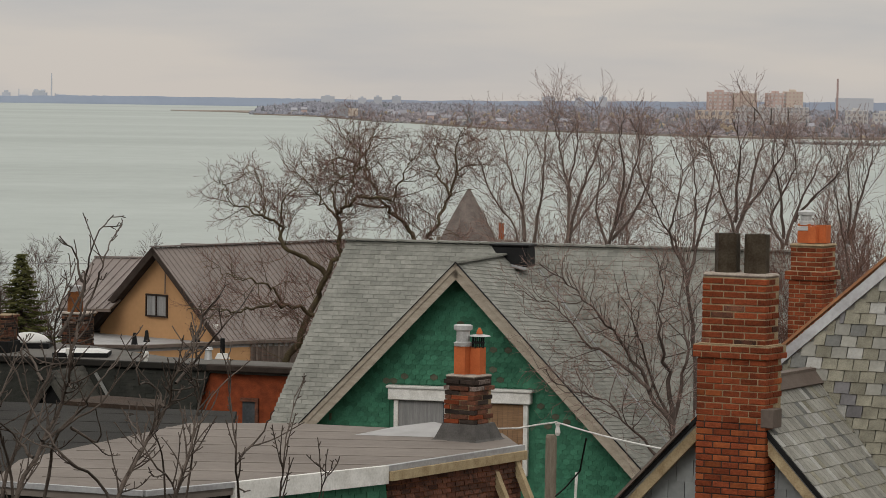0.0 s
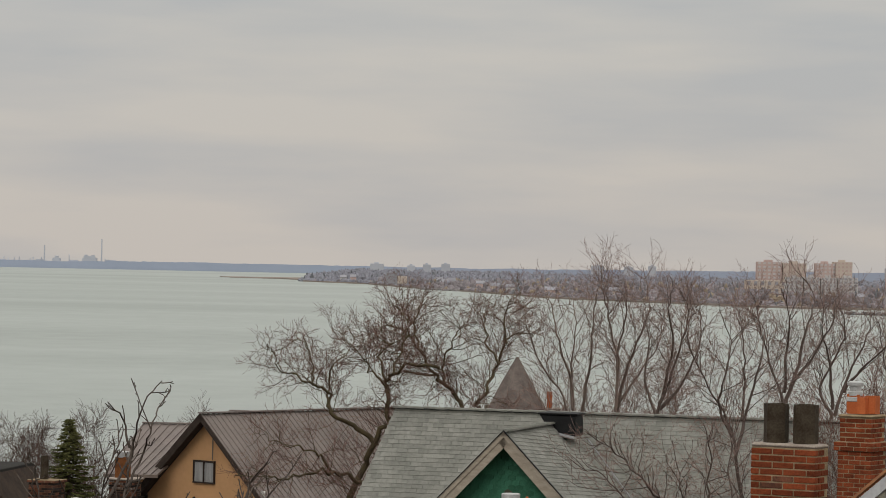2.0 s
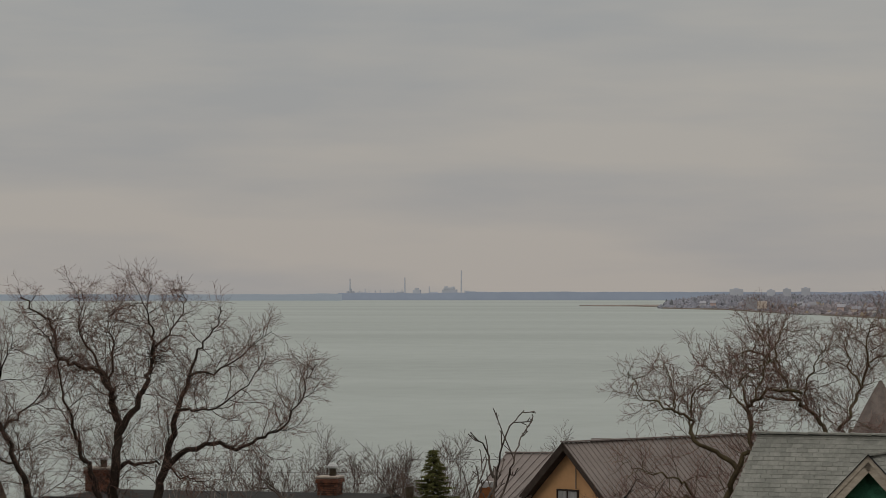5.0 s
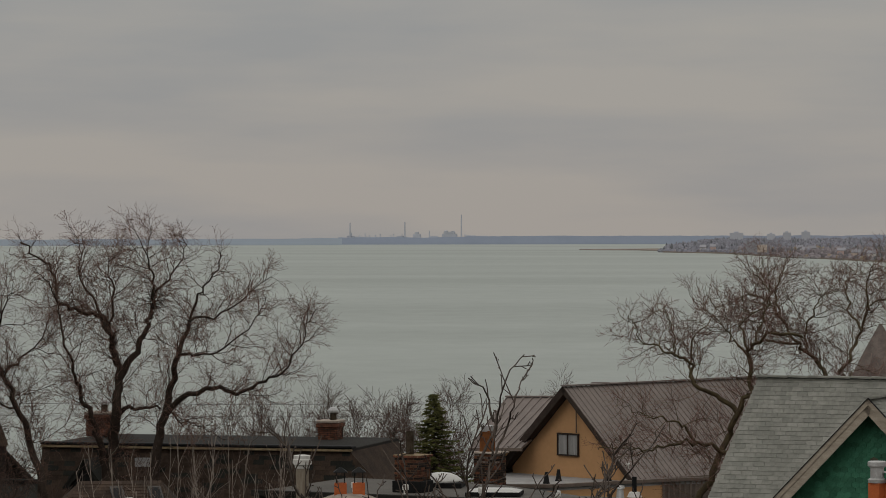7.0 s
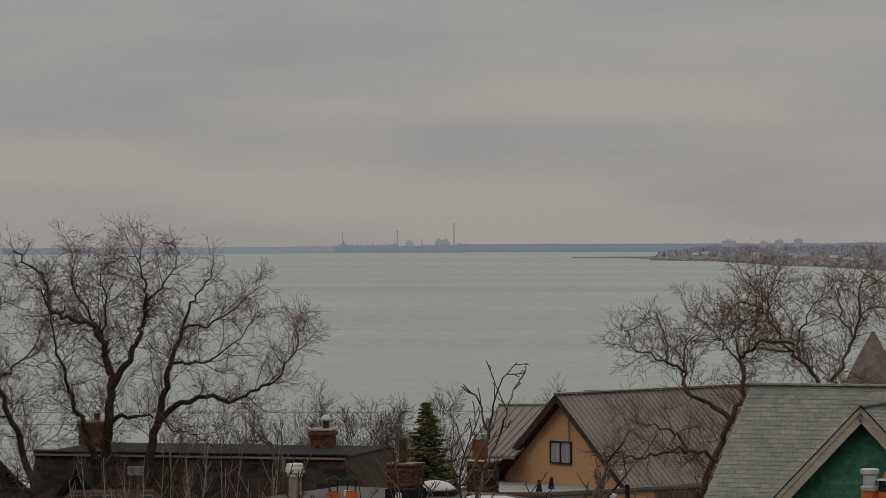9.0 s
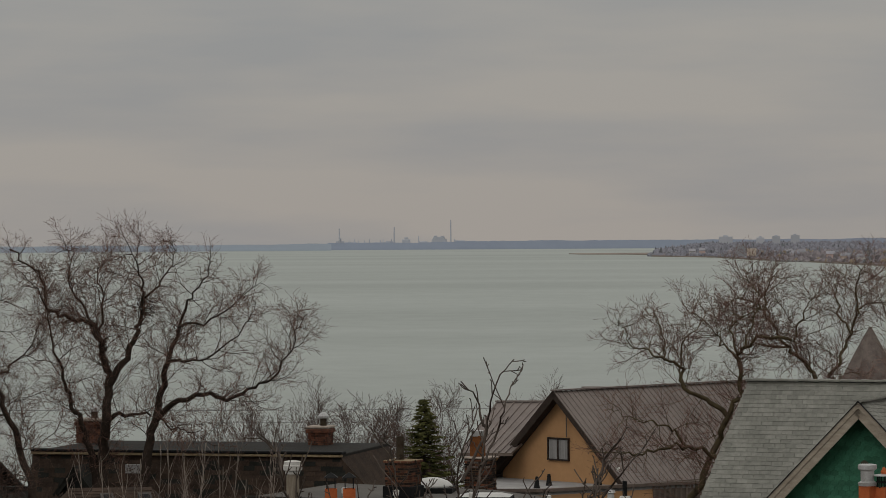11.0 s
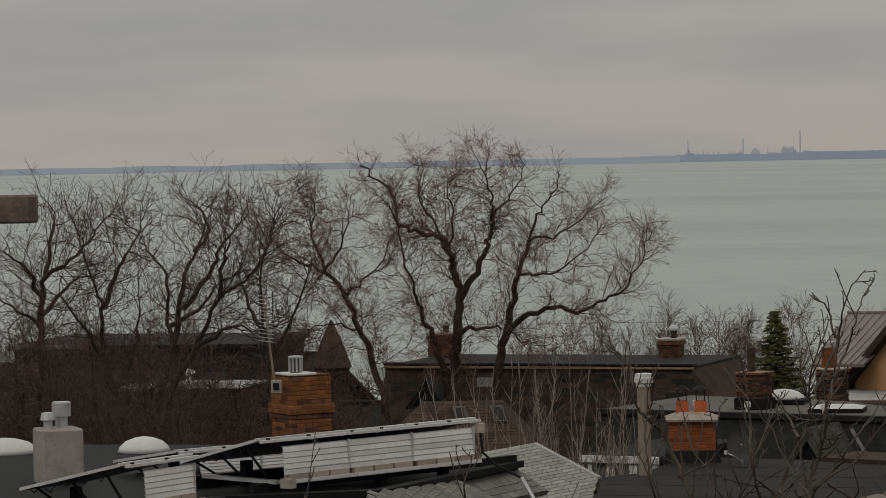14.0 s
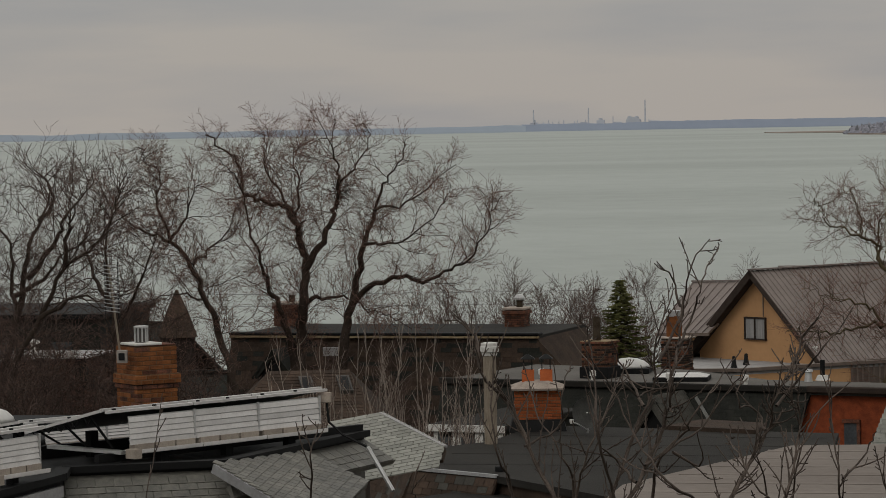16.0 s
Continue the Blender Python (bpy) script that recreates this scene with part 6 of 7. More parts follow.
OAKB = (-0.5, 113, 8.5), [
    (0, 0.113, 0.0144, [(-0.04, -0.3), (-0.05, 8.44), (-0.49, 11.47), (-0.98, 12.22), (-1.56, 12.68), (-1.85, 13.34), (-2.34, 13.9), (-2.92, 14.27), (-3.29, 14.07)]),
    (1, 0.047, 0.0096, [(-1.85, 13.34), (-2.16, 14.09), (-1.99, 14.85), (-1.82, 15.23)]),
    (-1.5, 0.042, 0.0096, [(-0.98, 12.22), (-1.18, 12.98), (-0.81, 13.76), (-0.62, 14.15), (-0.06, 14.35)]),
    (0.5, 0.094, 0.0192, [(-0.1, 9.19), (-0.01, 11.47), (0.26, 12.04), (0.63, 12.81), (0.9, 13.57), (1.08, 13.96), (1.84, 13.97)]),
    (1.5, 0.047, 0.0096, [(0.72, 13.01), (0.32, 13.75), (0.21, 14.51), (0.49, 14.89), (0.1, 15.26)]),
    (-1, 0.042, 0.0096, [(0.99, 13.68), (0.87, 14.54), (1.05, 15.11), (1.42, 15.5)]),
    (1, 0.042, 0.0096, [(-1.36, 12.59), (-2.52, 12.75), (-2.92, 13.3), (-3.51, 13.47)]),
]
E1 = (2.6, 107, 9.0), [
    (0, 0.077, 0.0096, [(0.04, -0.3), (0.05, 9.15), (-0.06, 10.22), (-0.31, 11.66), (-1.05, 12.72), (-1.52, 13.79), (-1.89, 14.18)]),
    (1, 0.061, 0.0096, [(0.03, 10.23), (-0.04, 12.01), (-0.51, 13.44), (-0.71, 14.46), (-0.9, 15.12)]),
    (-1, 0.061, 0.0096, [(0.04, 10.23), (0.4, 12.04), (0.54, 13.48), (0.6, 14.51), (0.67, 15.17)]),
    (2, 0.044, 0.0096, [(-0.03, 11.3), (-0.04, 12.72), (0.04, 14.06), (-0.15, 14.86)]),
]
E2 = (3.8, 105, 9.0), [
    (0, 0.088, 0.0096, [(0.04, -0.3), (0.05, 9.3), (0.05, 11.24), (0.1, 12.83), (-0.19, 14.27), (-0.39, 15.18), (-0.49, 15.9)]),
    (1, 0.061, 0.0096, [(0.1, 11.24), (0.47, 12.83), (0.98, 14.16), (1.06, 14.94), (0.88, 15.92)]),
    (-1, 0.044, 0.0096, [(0.12, 12.12), (0.16, 13.54), (0.31, 14.55), (0.19, 15.2)]),
    (2, 0.055, 0.0096, [(0.06, 11.42), (0.76, 12.47), (1.39, 13.35), (1.58, 14.27)]),
]
E3 = (4.9, 103, 9.0), [
    (0, 0.088, 0.0096, [(0.01, -0.3), (0.01, 8.93), (0.17, 11.36), (0.66, 12.75), (0.98, 13.97), (1.06, 14.61), (0.78, 15.24)]),
    (1, 0.061, 0.0096, [(0.25, 11.53), (0.86, 12.23), (1.37, 13.27), (1.54, 14.22), (1.37, 14.99)]),
    (-2, 0.055, 0.0096, [(0.33, 11.88), (0.61, 13.63), (0.38, 14.62), (0.5, 15.26)]),
    (2, 0.055, 0.0096, [(0.17, 11.18), (-0.17, 12.37), (-0.07, 13.57), (-0.24, 14.43)]),
]
E4 = (4.9, 70, 9.0), [
    (0, 0.09, 0.008, [(0.02, -0.3), (0.03, 7.37), (-0.08, 9.02), (-0.54, 9.85), (-1.03, 10.67), (-1.63, 11.37), (-2.35, 12.06), (-2.94, 12.47)]),
    (-1, 0.06, 0.008, [(-0.08, 9.14), (-0.21, 10.23), (-0.42, 11.07), (-0.39, 11.9), (-0.54, 12.73)]),
    (1, 0.055, 0.008, [(-0.06, 9.02), (0.12, 9.95), (0.24, 10.88), (0.12, 11.82), (0.36, 12.76)]),
    (1, 0.045, 0.008, [(-0.54, 9.85), (-1.25, 10.41), (-1.95, 10.85), (-2.55, 11.54), (-3.14, 11.76)]),
    (-1, 0.036, 0.008, [(-0.02, 8.08), (-0.65, 8.8), (-1.14, 9.28), (-1.75, 9.76), (-2.34, 9.89), (-2.94, 10.37)]),
    (0.5, 0.036, 0.008, [(-0.08, 9.08), (-0.54, 10.31), (-0.9, 11.35), (-1.09, 12.29)]),
]
E5 = (6.5, 86, 9.0), [
    (0, 0.066, 0.0096, [(-0.01, -0.3), (-0.01, 9.13), (-0.23, 11.15), (-0.46, 12.01), (-0.98, 12.87), (-1.43, 13.73), (-1.59, 14.3)]),
    (1.5, 0.05, 0.0096, [(-0.23, 11.15), (0.07, 12.3), (0.36, 13.45), (0.52, 14.32), (0.1, 14.85)]),
    (-1, 0.044, 0.0096, [(-0.31, 11.58), (-0.7, 12.31), (-0.59, 13.19), (-0.48, 14.06), (-0.8, 14.87)]),
    (1, 0.039, 0.0096, [(-0.1, 12.02), (-0.02, 13.02), (-0.09, 14.03), (-0.16, 14.96)]),
]
E6 = (8.2, 92, 9.0), [
    (0, 0.077, 0.0096, [(-0.02, -0.3), (-0.02, 8.68), (-0.25, 12.08), (-0.61, 13.3), (-0.94, 14.45), (-1.11, 15.14)]),
    (1.5, 0.061, 0.0096, [(-0.2, 12.08), (0.19, 13.31), (0.44, 14.47), (0.69, 15.16), (0.24, 15.96)]),
    (-1.5, 0.05, 0.0096, [(-0.21, 12.54), (-0.2, 13.64), (-0.19, 14.6), (-0.47, 15.39)]),
    (1, 0.05, 0.0096, [(-0.06, 12.7), (0.65, 13.63), (1.13, 14.48), (1.23, 15.17)]),
]
E7 = (10.0, 96, 9.0), [
    (0, 0.077, 0.0096, [(-0.02, -0.3), (-0.02, 8.39), (-0.28, 11.61), (-0.62, 12.57), (-0.16, 13.55), (-0.02, 14.55), (-0.51, 15.14)]),
    (1.5, 0.055, 0.0096, [(-0.2, 11.77), (0.23, 12.89), (0.75, 14.03), (0.95, 14.91)]),
    (-1, 0.05, 0.0096, [(-0.28, 11.93), (-0.42, 13.23), (-0.72, 14.2), (-0.68, 14.79)]),
    (-1, 0.05, 0.0096, [(0.03, 12.42), (0.46, 13.09), (1.05, 13.75), (1.31, 14.6)]),
]
E8 = (12.2, 100, 9.0), [
    (0, 0.072, 0.0096, [(0.01, -0.3), (0.01, 8.11), (-0.13, 10.79), (-0.42, 12.47), (-0.61, 13.47), (-0.79, 14.39)]),
    (1.5, 0.055, 0.0096, [(-0.1, 11.63), (0.3, 13.14), (0.6, 14.15), (0.73, 14.89)]),
    (-1, 0.044, 0.0096, [(-0.15, 11.8), (-0.14, 13.16), (-0.36, 14.16), (-0.17, 14.79)]),
]
L1 = (-35.5, 100, 9.0), [
    (0, 0.136, 0.0096, [(0.02, -0.3), (0.02, 6.63), (-0.1, 9.65), (-0.11, 11.43), (0.15, 12.31), (1.0, 12.79), (1.58, 13.56), (2.14, 14.08), (2.7, 14.33)]),
    (1.5, 0.068, 0.0096, [(-0.06, 11.07), (0.43, 11.75), (1.02, 12.26), (1.78, 11.87)]),
    (-1.5, 0.075, 0.0096, [(-0.05, 11.43), (-0.32, 12.51), (-0.68, 12.97), (-1.23, 13.38)]),
    (1, 0.068, 0.0096, [(0.06, 12.22), (0.15, 13.31), (0.24, 14.09), (-0.14, 14.61)]),
    (-1, 0.054, 0.0096, [(-0.07, 10.72), (-0.6, 11.09), (-1.21, 11.64), (-1.81, 12.37)]),
]
L2 = (-31.7, 97, 9.0), [
    (0, 0.109, 0.0096, [(-0.02, -0.3), (-0.02, 6.75), (-0.59, 9.15), (-1.01, 10.52), (-0.89, 11.55), (-1.23, 12.58), (-1.57, 13.26), (-1.73, 14.15)]),
    (-1, 0.068, 0.0096, [(-0.59, 9.15), (-1.16, 10.54), (-1.74, 11.59), (-2.51, 12.12)]),
    (1.5, 0.068, 0.0096, [(-0.81, 11.38), (-0.55, 12.39), (-0.21, 13.09), (0.05, 13.97), (0.12, 14.47)]),
    (1, 0.068, 0.0096, [(-0.5, 8.97), (0.04, 10.15), (0.14, 11.33), (-0.12, 12.36)]),
]
L3 = (-32.8, 102, 9.0), [
    (0, 0.116, 0.0096, [(0.01, -0.3), (0.01, 6.27), (0.53, 8.43), (0.75, 9.69), (0.77, 10.94), (0.71, 12.2), (0.07, 12.96), (-0.29, 13.63), (-0.75, 14.17)]),
    (1.5, 0.095, 0.0096, [(0.75, 9.69), (1.05, 10.92), (1.18, 12.17), (1.48, 13.18), (1.69, 13.97), (0.95, 14.64)]),
    (-1.5, 0.068, 0.0096, [(1.24, 11.12), (2.41, 12.55), (2.91, 13.21), (3.58, 14.0), (3.89, 14.65)]),
    (1, 0.061, 0.0096, [(1.66, 12.94), (2.04, 13.59), (1.76, 14.25), (1.95, 14.71)]),
    (-1, 0.068, 0.0096, [(0.77, 10.58), (1.81, 11.13), (2.86, 12.02), (3.88, 12.38)]),
]
L4 = (-29.8, 94, 9.0), [
    (0, 0.102, 0.0096, [(0.02, -0.3), (0.02, 7.03), (0.41, 9.19), (1.04, 10.34), (1.84, 11.82), (2.71, 12.31), (3.06, 12.92), (3.42, 13.64), (3.6, 14.36)]),
    (1, 0.061, 0.0096, [(1.04, 10.34), (1.57, 10.65), (2.19, 10.97), (2.97, 10.78), (3.77, 11.26)]),
    (-1, 0.061, 0.0096, [(1.84, 11.82), (2.05, 12.82), (2.41, 13.43), (2.69, 14.04)]),
]
L5 = (-29.6, 105, 9.0), [
    (0, 0.102, 0.0096, [(-0.02, -0.3), (-0.02, 6.18), (0.02, 8.2), (-0.14, 9.67), (-0.26, 11.14), (-0.08, 12.55), (0.13, 13.63), (0.53, 14.31)]),
    (1, 0.068, 0.0096, [(-0.17, 10.04), (-0.78, 11.12), (-1.04, 12.4), (-0.73, 13.21)]),
    (-1.5, 0.068, 0.0096, [(-0.06, 8.93), (0.77, 10.42), (1.5, 11.53), (1.84, 12.59)]),
]
FG1 = (-2.8, 22, 10.5), [
    (0, 0.019, 0.0053, [(-0.34, -0.3), (-0.43, 9.52), (0.01, 11.72), (0.19, 12.17), (0.32, 12.47), (0.39, 12.7), (0.42, 12.99), (0.44, 13.25)]),
    (0.4, 0.007, 0.0036, [(0.42, 12.96), (0.5, 13.18), (0.57, 13.32), (0.6, 13.47), (0.64, 13.59)]),
    (-0.3, 0.007, 0.0036, [(0.44, 13.22), (0.39, 13.39), (0.35, 13.54)]),
    (0.3, 0.009, 0.0036, [(0.19, 12.17), (0.38, 12.32), (0.52, 12.5), (0.63, 12.68), (0.73, 12.83)]),
    (-0.2, 0.009, 0.0036, [(0.13, 12.06), (-0.01, 12.18), (-0.07, 12.41), (-0.1, 12.63)]),
    (0.2, 0.007, 0.0036, [(0.39, 12.7), (0.23, 12.65), (0.11, 12.68), (0.03, 12.83)]),
]
FG2 = (-2.0, 21, 10.5), [
    (0, 0.019, 0.0047, [(-0.42, -0.3), (-0.52, 9.66), (-0.03, 11.86), (0.13, 12.22), (0.27, 12.5), (0.37, 12.75), (0.47, 12.97)]),
    (0.3, 0.008, 0.0036, [(0.34, 12.65), (0.5, 12.85), (0.64, 13.03), (0.75, 13.15)]),
    (-0.3, 0.007, 0.0036, [(0.27, 12.5), (0.2, 12.62), (0.14, 12.73), (0.17, 12.91)]),
    (0.3, 0.01, 0.0036, [(0.69, 9.72), (-0.12, 11.92), (-0.34, 12.2), (-0.56, 12.41), (-0.76, 12.75), (-0.88, 13.03)]),
    (-0.2, 0.007, 0.0036, [(0.46, 12.93), (0.51, 13.08), (0.63, 13.23)]),
]
FG3 = (-1.6, 20.5, 10.5), [
    (0, 0.01, 0.0036, [(-0.22, -0.3), (-0.28, 9.73), (-0.02, 11.93), (0.07, 12.31), (0.11, 12.62), (0.09, 12.83), (0.16, 13.11)]),
    (0.3, 0.007, 0.003, [(0.48, 9.76), (-0.03, 11.96), (-0.17, 12.26), (-0.28, 12.39), (-0.38, 12.47)]),
    (-0.3, 0.009, 0.0036, [(0.3, 9.73), (0.36, 11.93), (0.38, 12.29), (0.33, 12.58), (0.3, 12.86)]),
    (0.3, 0.007, 0.003, [(0.38, 12.25), (0.49, 12.37), (0.58, 12.53)]),
    (0.3, 0.007, 0.003, [(0.46, 9.77), (0.61, 11.97), (0.65, 12.27), (0.69, 12.6)]),
    (-0.3, 0.006, 0.0024, [(0.45, 9.77), (0.85, 11.97), (0.96, 12.25)]),
]
FG4 = (-3.1, 22, 10.5), [
    (0, 0.018, 0.0047, [(0.47, -0.3), (0.59, 9.69), (-0.05, 11.89), (-0.29, 12.3), (-0.45, 12.57), (-0.56, 12.83), (-0.63, 13.02), (-0.78, 13.13)]),
    (0.3, 0.01, 0.0036, [(0.38, 9.69), (0.25, 11.89), (0.19, 12.41), (0.14, 12.7), (0.07, 13.0), (0.05, 13.14)]),
    (-0.3, 0.009, 0.0036, [(-0.32, 9.73), (-0.41, 11.93), (-0.44, 12.31), (-0.49, 12.69), (-0.45, 13.04)]),
    (0.3, 0.009, 0.0036, [(-0.44, 9.73), (-0.01, 11.93), (0.13, 12.29), (0.22, 12.55), (0.31, 12.8)]),
    (0.3, 0.007, 0.0036, [(-0.31, 12.3), (-0.13, 12.4), (-0.06, 12.62), (-0.03, 12.84)]),
    (-0.3, 0.009, 0.0036, [(-2.16, 9.72), (-1.79, 11.92), (-1.67, 12.28), (-1.65, 12.48)]),
]
FG5 = (-2.9, 22.5, 10.5), [
    (0, 0.016, 0.0047, [(-0.22, -0.3), (-0.28, 9.63), (0.01, 11.83), (0.11, 12.21), (0.27, 12.63), (0.35, 12.98), (0.43, 13.28)]),
    (0.3, 0.009, 0.0036, [(0.23, 12.52), (0.06, 12.74), (0.01, 12.96)]),
    (-0.3, 0.012, 0.0036, [(-0.15, 9.67), (0.26, 11.87), (0.39, 12.22), (0.63, 12.38), (0.79, 12.61), (0.98, 12.84)]),
    (0.3, 0.009, 0.0036, [(0.33, 12.82), (0.46, 13.12), (0.57, 13.46), (0.66, 13.63)]),
    (0.2, 0.01, 0.0036, [(-0.15, 9.67), (-0.28, 11.87), (-0.32, 12.21), (-0.52, 12.43), (-0.61, 12.66)]),
    (-0.2, 0.009, 0.0036, [(0.42, 12.21), (0.58, 12.11), (0.63, 12.38)]),
]
FG6 = (-5.7, 21, 10.5), [
    (0, 0.007, 0.003, [(0.02, -0.3), (0.02, 9.8), (0.02, 12.0), (0.02, 12.37), (0.03, 12.73)]),
    (0.2, 0.007, 0.003, [(1.46, 9.8), (1.68, 12.0), (1.74, 12.17), (1.76, 12.35)]),
    (-0.2, 0.009, 0.0036, [(3.84, 9.85), (4.12, 12.05), (4.2, 12.37), (4.28, 12.59), (4.5, 12.8)]),
    (0.2, 0.009, 0.0036, [(4.06, 9.84), (3.95, 12.04), (3.92, 12.35), (3.79, 12.56)]),
]


def limbs_of(spec):
    out = []
    for lean, r0, r1, pts in spec:
        n = len(pts) - 1
        out.append(([(x, lean * i / n + (0.25 * math.sin(2.1 * i + 9 * r0) if i else 0), z) for i, (x, z) in enumerate(pts)], r0, r1))
    return out


def habit(count, unit, angle, length, radius, steps, bend, lift, thin, kink, start):
    k = dict(count=count, unit=unit, angle=angle, length=length, radius=radius, steps=steps, bend=bend, lift=lift, thin=thin, kink=kink)
    k["from"] = start
    return k


WILLOW_HABIT = habit([(8, 11), (8, 11), (6, 8)], [2.4, 1.3, 0.8], [(25, 70), (25, 75), (25, 70)], [(0.9, 2.2), (0.4, 1.2), (0.2, 0.7)], [0.015, 0.0075, 0.005], [6, 5, 4], [0.22, 0.24, 0.26], [0.06, 0.03, 0.0], 0.0036, 0.05, [0.16, 0.1, 0.08])
OAK_HABIT = habit([(8, 11), (7, 9), (5, 7)], [2.4, 1.3, 0.8], [(35, 70), (30, 65), (30, 60)], [(0.9, 2.1), (0.45, 1.1), (0.25, 0.55)], [0.0145, 0.008, 0.0055], [6, 5, 3], [0.24, 0.24, 0.2], [0.03, 0.05, 0.05], 0.004, 0.05, [0.14, 0.12, 0.1])
LEFT_HABIT = habit([(6, 7), (5, 6), (4, 5)], [2.5, 1.4, 0.9], [(30, 75), (30, 70), (30, 70)], [(1.3, 2.9), (0.6, 1.5), (0.3, 0.7)], [0.018, 0.0095, 0.006], [6, 5, 3], [0.2, 0.22, 0.2], [0.05, 0.06, 0.05], 0.005, 0.04, [0.12, 0.12, 0.1])
ELM_HABIT = habit([(6, 8), (6, 8), (4, 6)], [2.6, 1.4, 0.9], [(22, 55), (25, 60), (25, 60)], [(1.0, 2.3), (0.5, 1.2), (0.25, 0.6)], [0.0125, 0.007, 0.0048], [6, 5, 3], [0.16, 0.22, 0.24], [0.06, 0.05, 0.03], 0.0034, 0.022, [0.14, 0.12, 0.1])
NEAR_HABIT = habit([(7, 9), (6, 7), (4, 5)], [2.0, 1.4, 0.8], [(25, 60), (25, 60), (30, 60)], [(0.8, 1.9), (0.4, 1.1), (0.2, 0.55)], [0.012, 0.0062, 0.0042], [6, 5, 3], [0.2, 0.26, 0.26], [0.05, 0.05, 0.04], 0.003, 0.04, [0.2, 0.15, 0.1])
LONE_HABIT = habit([(0.25, 0.5), (2.0, 3.0)], [0.8, 0.3], [(15, 30), (30, 60)], [(0.1, 0.25), (0.02, 0.04)], [0.005, 0.004], [5, 2], [0.06, 0.1], [0.1, 0.1], 0.0035, 0.002, [0.4, 0.2])
SHRUB_HABIT = habit([(1.5, 2.6), (3.0, 5.0)], [0.8, 0.3], [(18, 45), (30, 65)], [(0.15, 0.5), (0.025, 0.06)], [0.0065, 0.005], [6, 2], [0.09, 0.1], [0.1, 0.12], 0.0035, 0.006, [0.25, 0.15])


def measured_tree(spec, k, label, seed, bark="bark", twig="twig", name="tree", category="tree", group="bare trees", thick=1.0):
    place, limbs = spec
    limbs = [(a, r0 * thick, r1, pts) for a, r0, r1, pts in limbs]
    return tree(name, place, limbs_of(limbs), k, label, seed, bark, twig, group, category)


def nest(place):
    n = thing("nest", place, "dark twig clump lodged in the willow fork", "nest")
    rnd = random.Random(9)
    lines = []
    for i in range(120):
        a = Vector((rnd.gauss(0, 0.17), rnd.gauss(0, 0.17), rnd.gauss(0, 0.2)))
        b = a + Vector((rnd.gauss(0, 0.15), rnd.gauss(0, 0.15), rnd.gauss(0, 0.12)))
        lines.append((3, [a, (a + b) / 2 + Vector((0.02, 0.02, 0.02)), b], 0.014, 0.008))
    link_mesh("tangle", *tubes_mesh(lines), M["bark"], n)





def spruce(place, tall, seed):
    rnd = random.Random(seed)
    s = thing("spruce", place, "dark green young spruce tree with pointed top", "tree")
    part("trunk", tube([(0, 0, 0), (0, 0, tall * 0.5), (0.02, 0, tall)], [0.14, 0.08, 0.012], 7), M["bark"], s)
    verts, faces, wood = [], [], []
    z = tall * 0.25
    while z < tall - 0.05:
        f = 1 - z / tall
        reach = min(2.0, 0.06 + 4.4 * f)
        many = int(5 + 3 * f)
        a0 = rnd.random() * 6
        for i in range(many):
            a = a0 + 2 * math.pi * i / many + rnd.gauss(0, 0.25)
            r = reach * rnd.choice((0.45, 0.7, 0.85, 1.0, 1.2)) * rnd.uniform(0.85, 1.1)
            d = Vector((math.cos(a), math.sin(a), 0))
            q = Vector((-d.y, d.x, 0))
            tip = rnd.uniform(-0.05, 0.12)

            def along(t):
                return d * (r * t) + Vector((0, 0, z - 0.34 * r * t + (0.22 + tip) * r * t * t))

            wood.append((3, [along(0), along(0.5), along(1)], 0.018, 0.006))
            n = max(3, int(r / 0.06))
            for j in range(n):
                t = 0.25 + 0.75 * (j + rnd.random()) / n
                p = along(t)
                for k in (-1, 1, 0):
                    if rnd.random() < 0.3:
                        continue
                    w = rnd.uniform(0.13, 0.27) * (1.15 - 0.5 * t)
                    e = p + d * w * rnd.uniform(0.4, 0.9) + q * (k * w) + Vector((0, 0, rnd.uniform(-0.09, 0.03)))
                    m = len(verts)
                    verts += [p + Vector((0, 0, 0.03)), p - q * 0.055 - Vector((0, 0, 0.05)), e, p + q * 0.055 - Vector((0, 0, 0.03))]
                    faces += [(m, m + 1, m + 2), (m, m + 2, m + 3), (m + 1, m + 3, m + 2)]
        z += 0.075 + 0.1 * f
    link_mesh("limb", *tubes_mesh(wood), M["bark"], s)
    link_mesh("crown", verts, faces, M["needle"], s)


def bush(name, place, stems, tall, spread, k, label, seed, bark="twig", twig="twig", category="shrub", group="", thick=0.03):
    rnd = random.Random(seed)
    limbs = []
    for i in range(stems):
        a = rnd.random() * 6.283
        s, h = spread * math.sqrt(rnd.random()), tall * rnd.uniform(0.65, 1)
        x0, y0 = math.cos(a) * s * 0.45, math.sin(a) * s * 0.45
        x1, y1 = math.cos(a) * s, math.sin(a) * s
        limbs.append(([(x0, y0, 0), (x0 + (x1 - x0) * 0.3, y0 + (y1 - y0) * 0.3, h * 0.4), (x0 + (x1 - x0) * 0.65, y0 + (y1 - y0) * 0.65, h * 0.7), (x1, y1, h)], thick, 0.008))
    return tree(name, place, limbs, k, label, seed + 1, bark, twig, group, category)


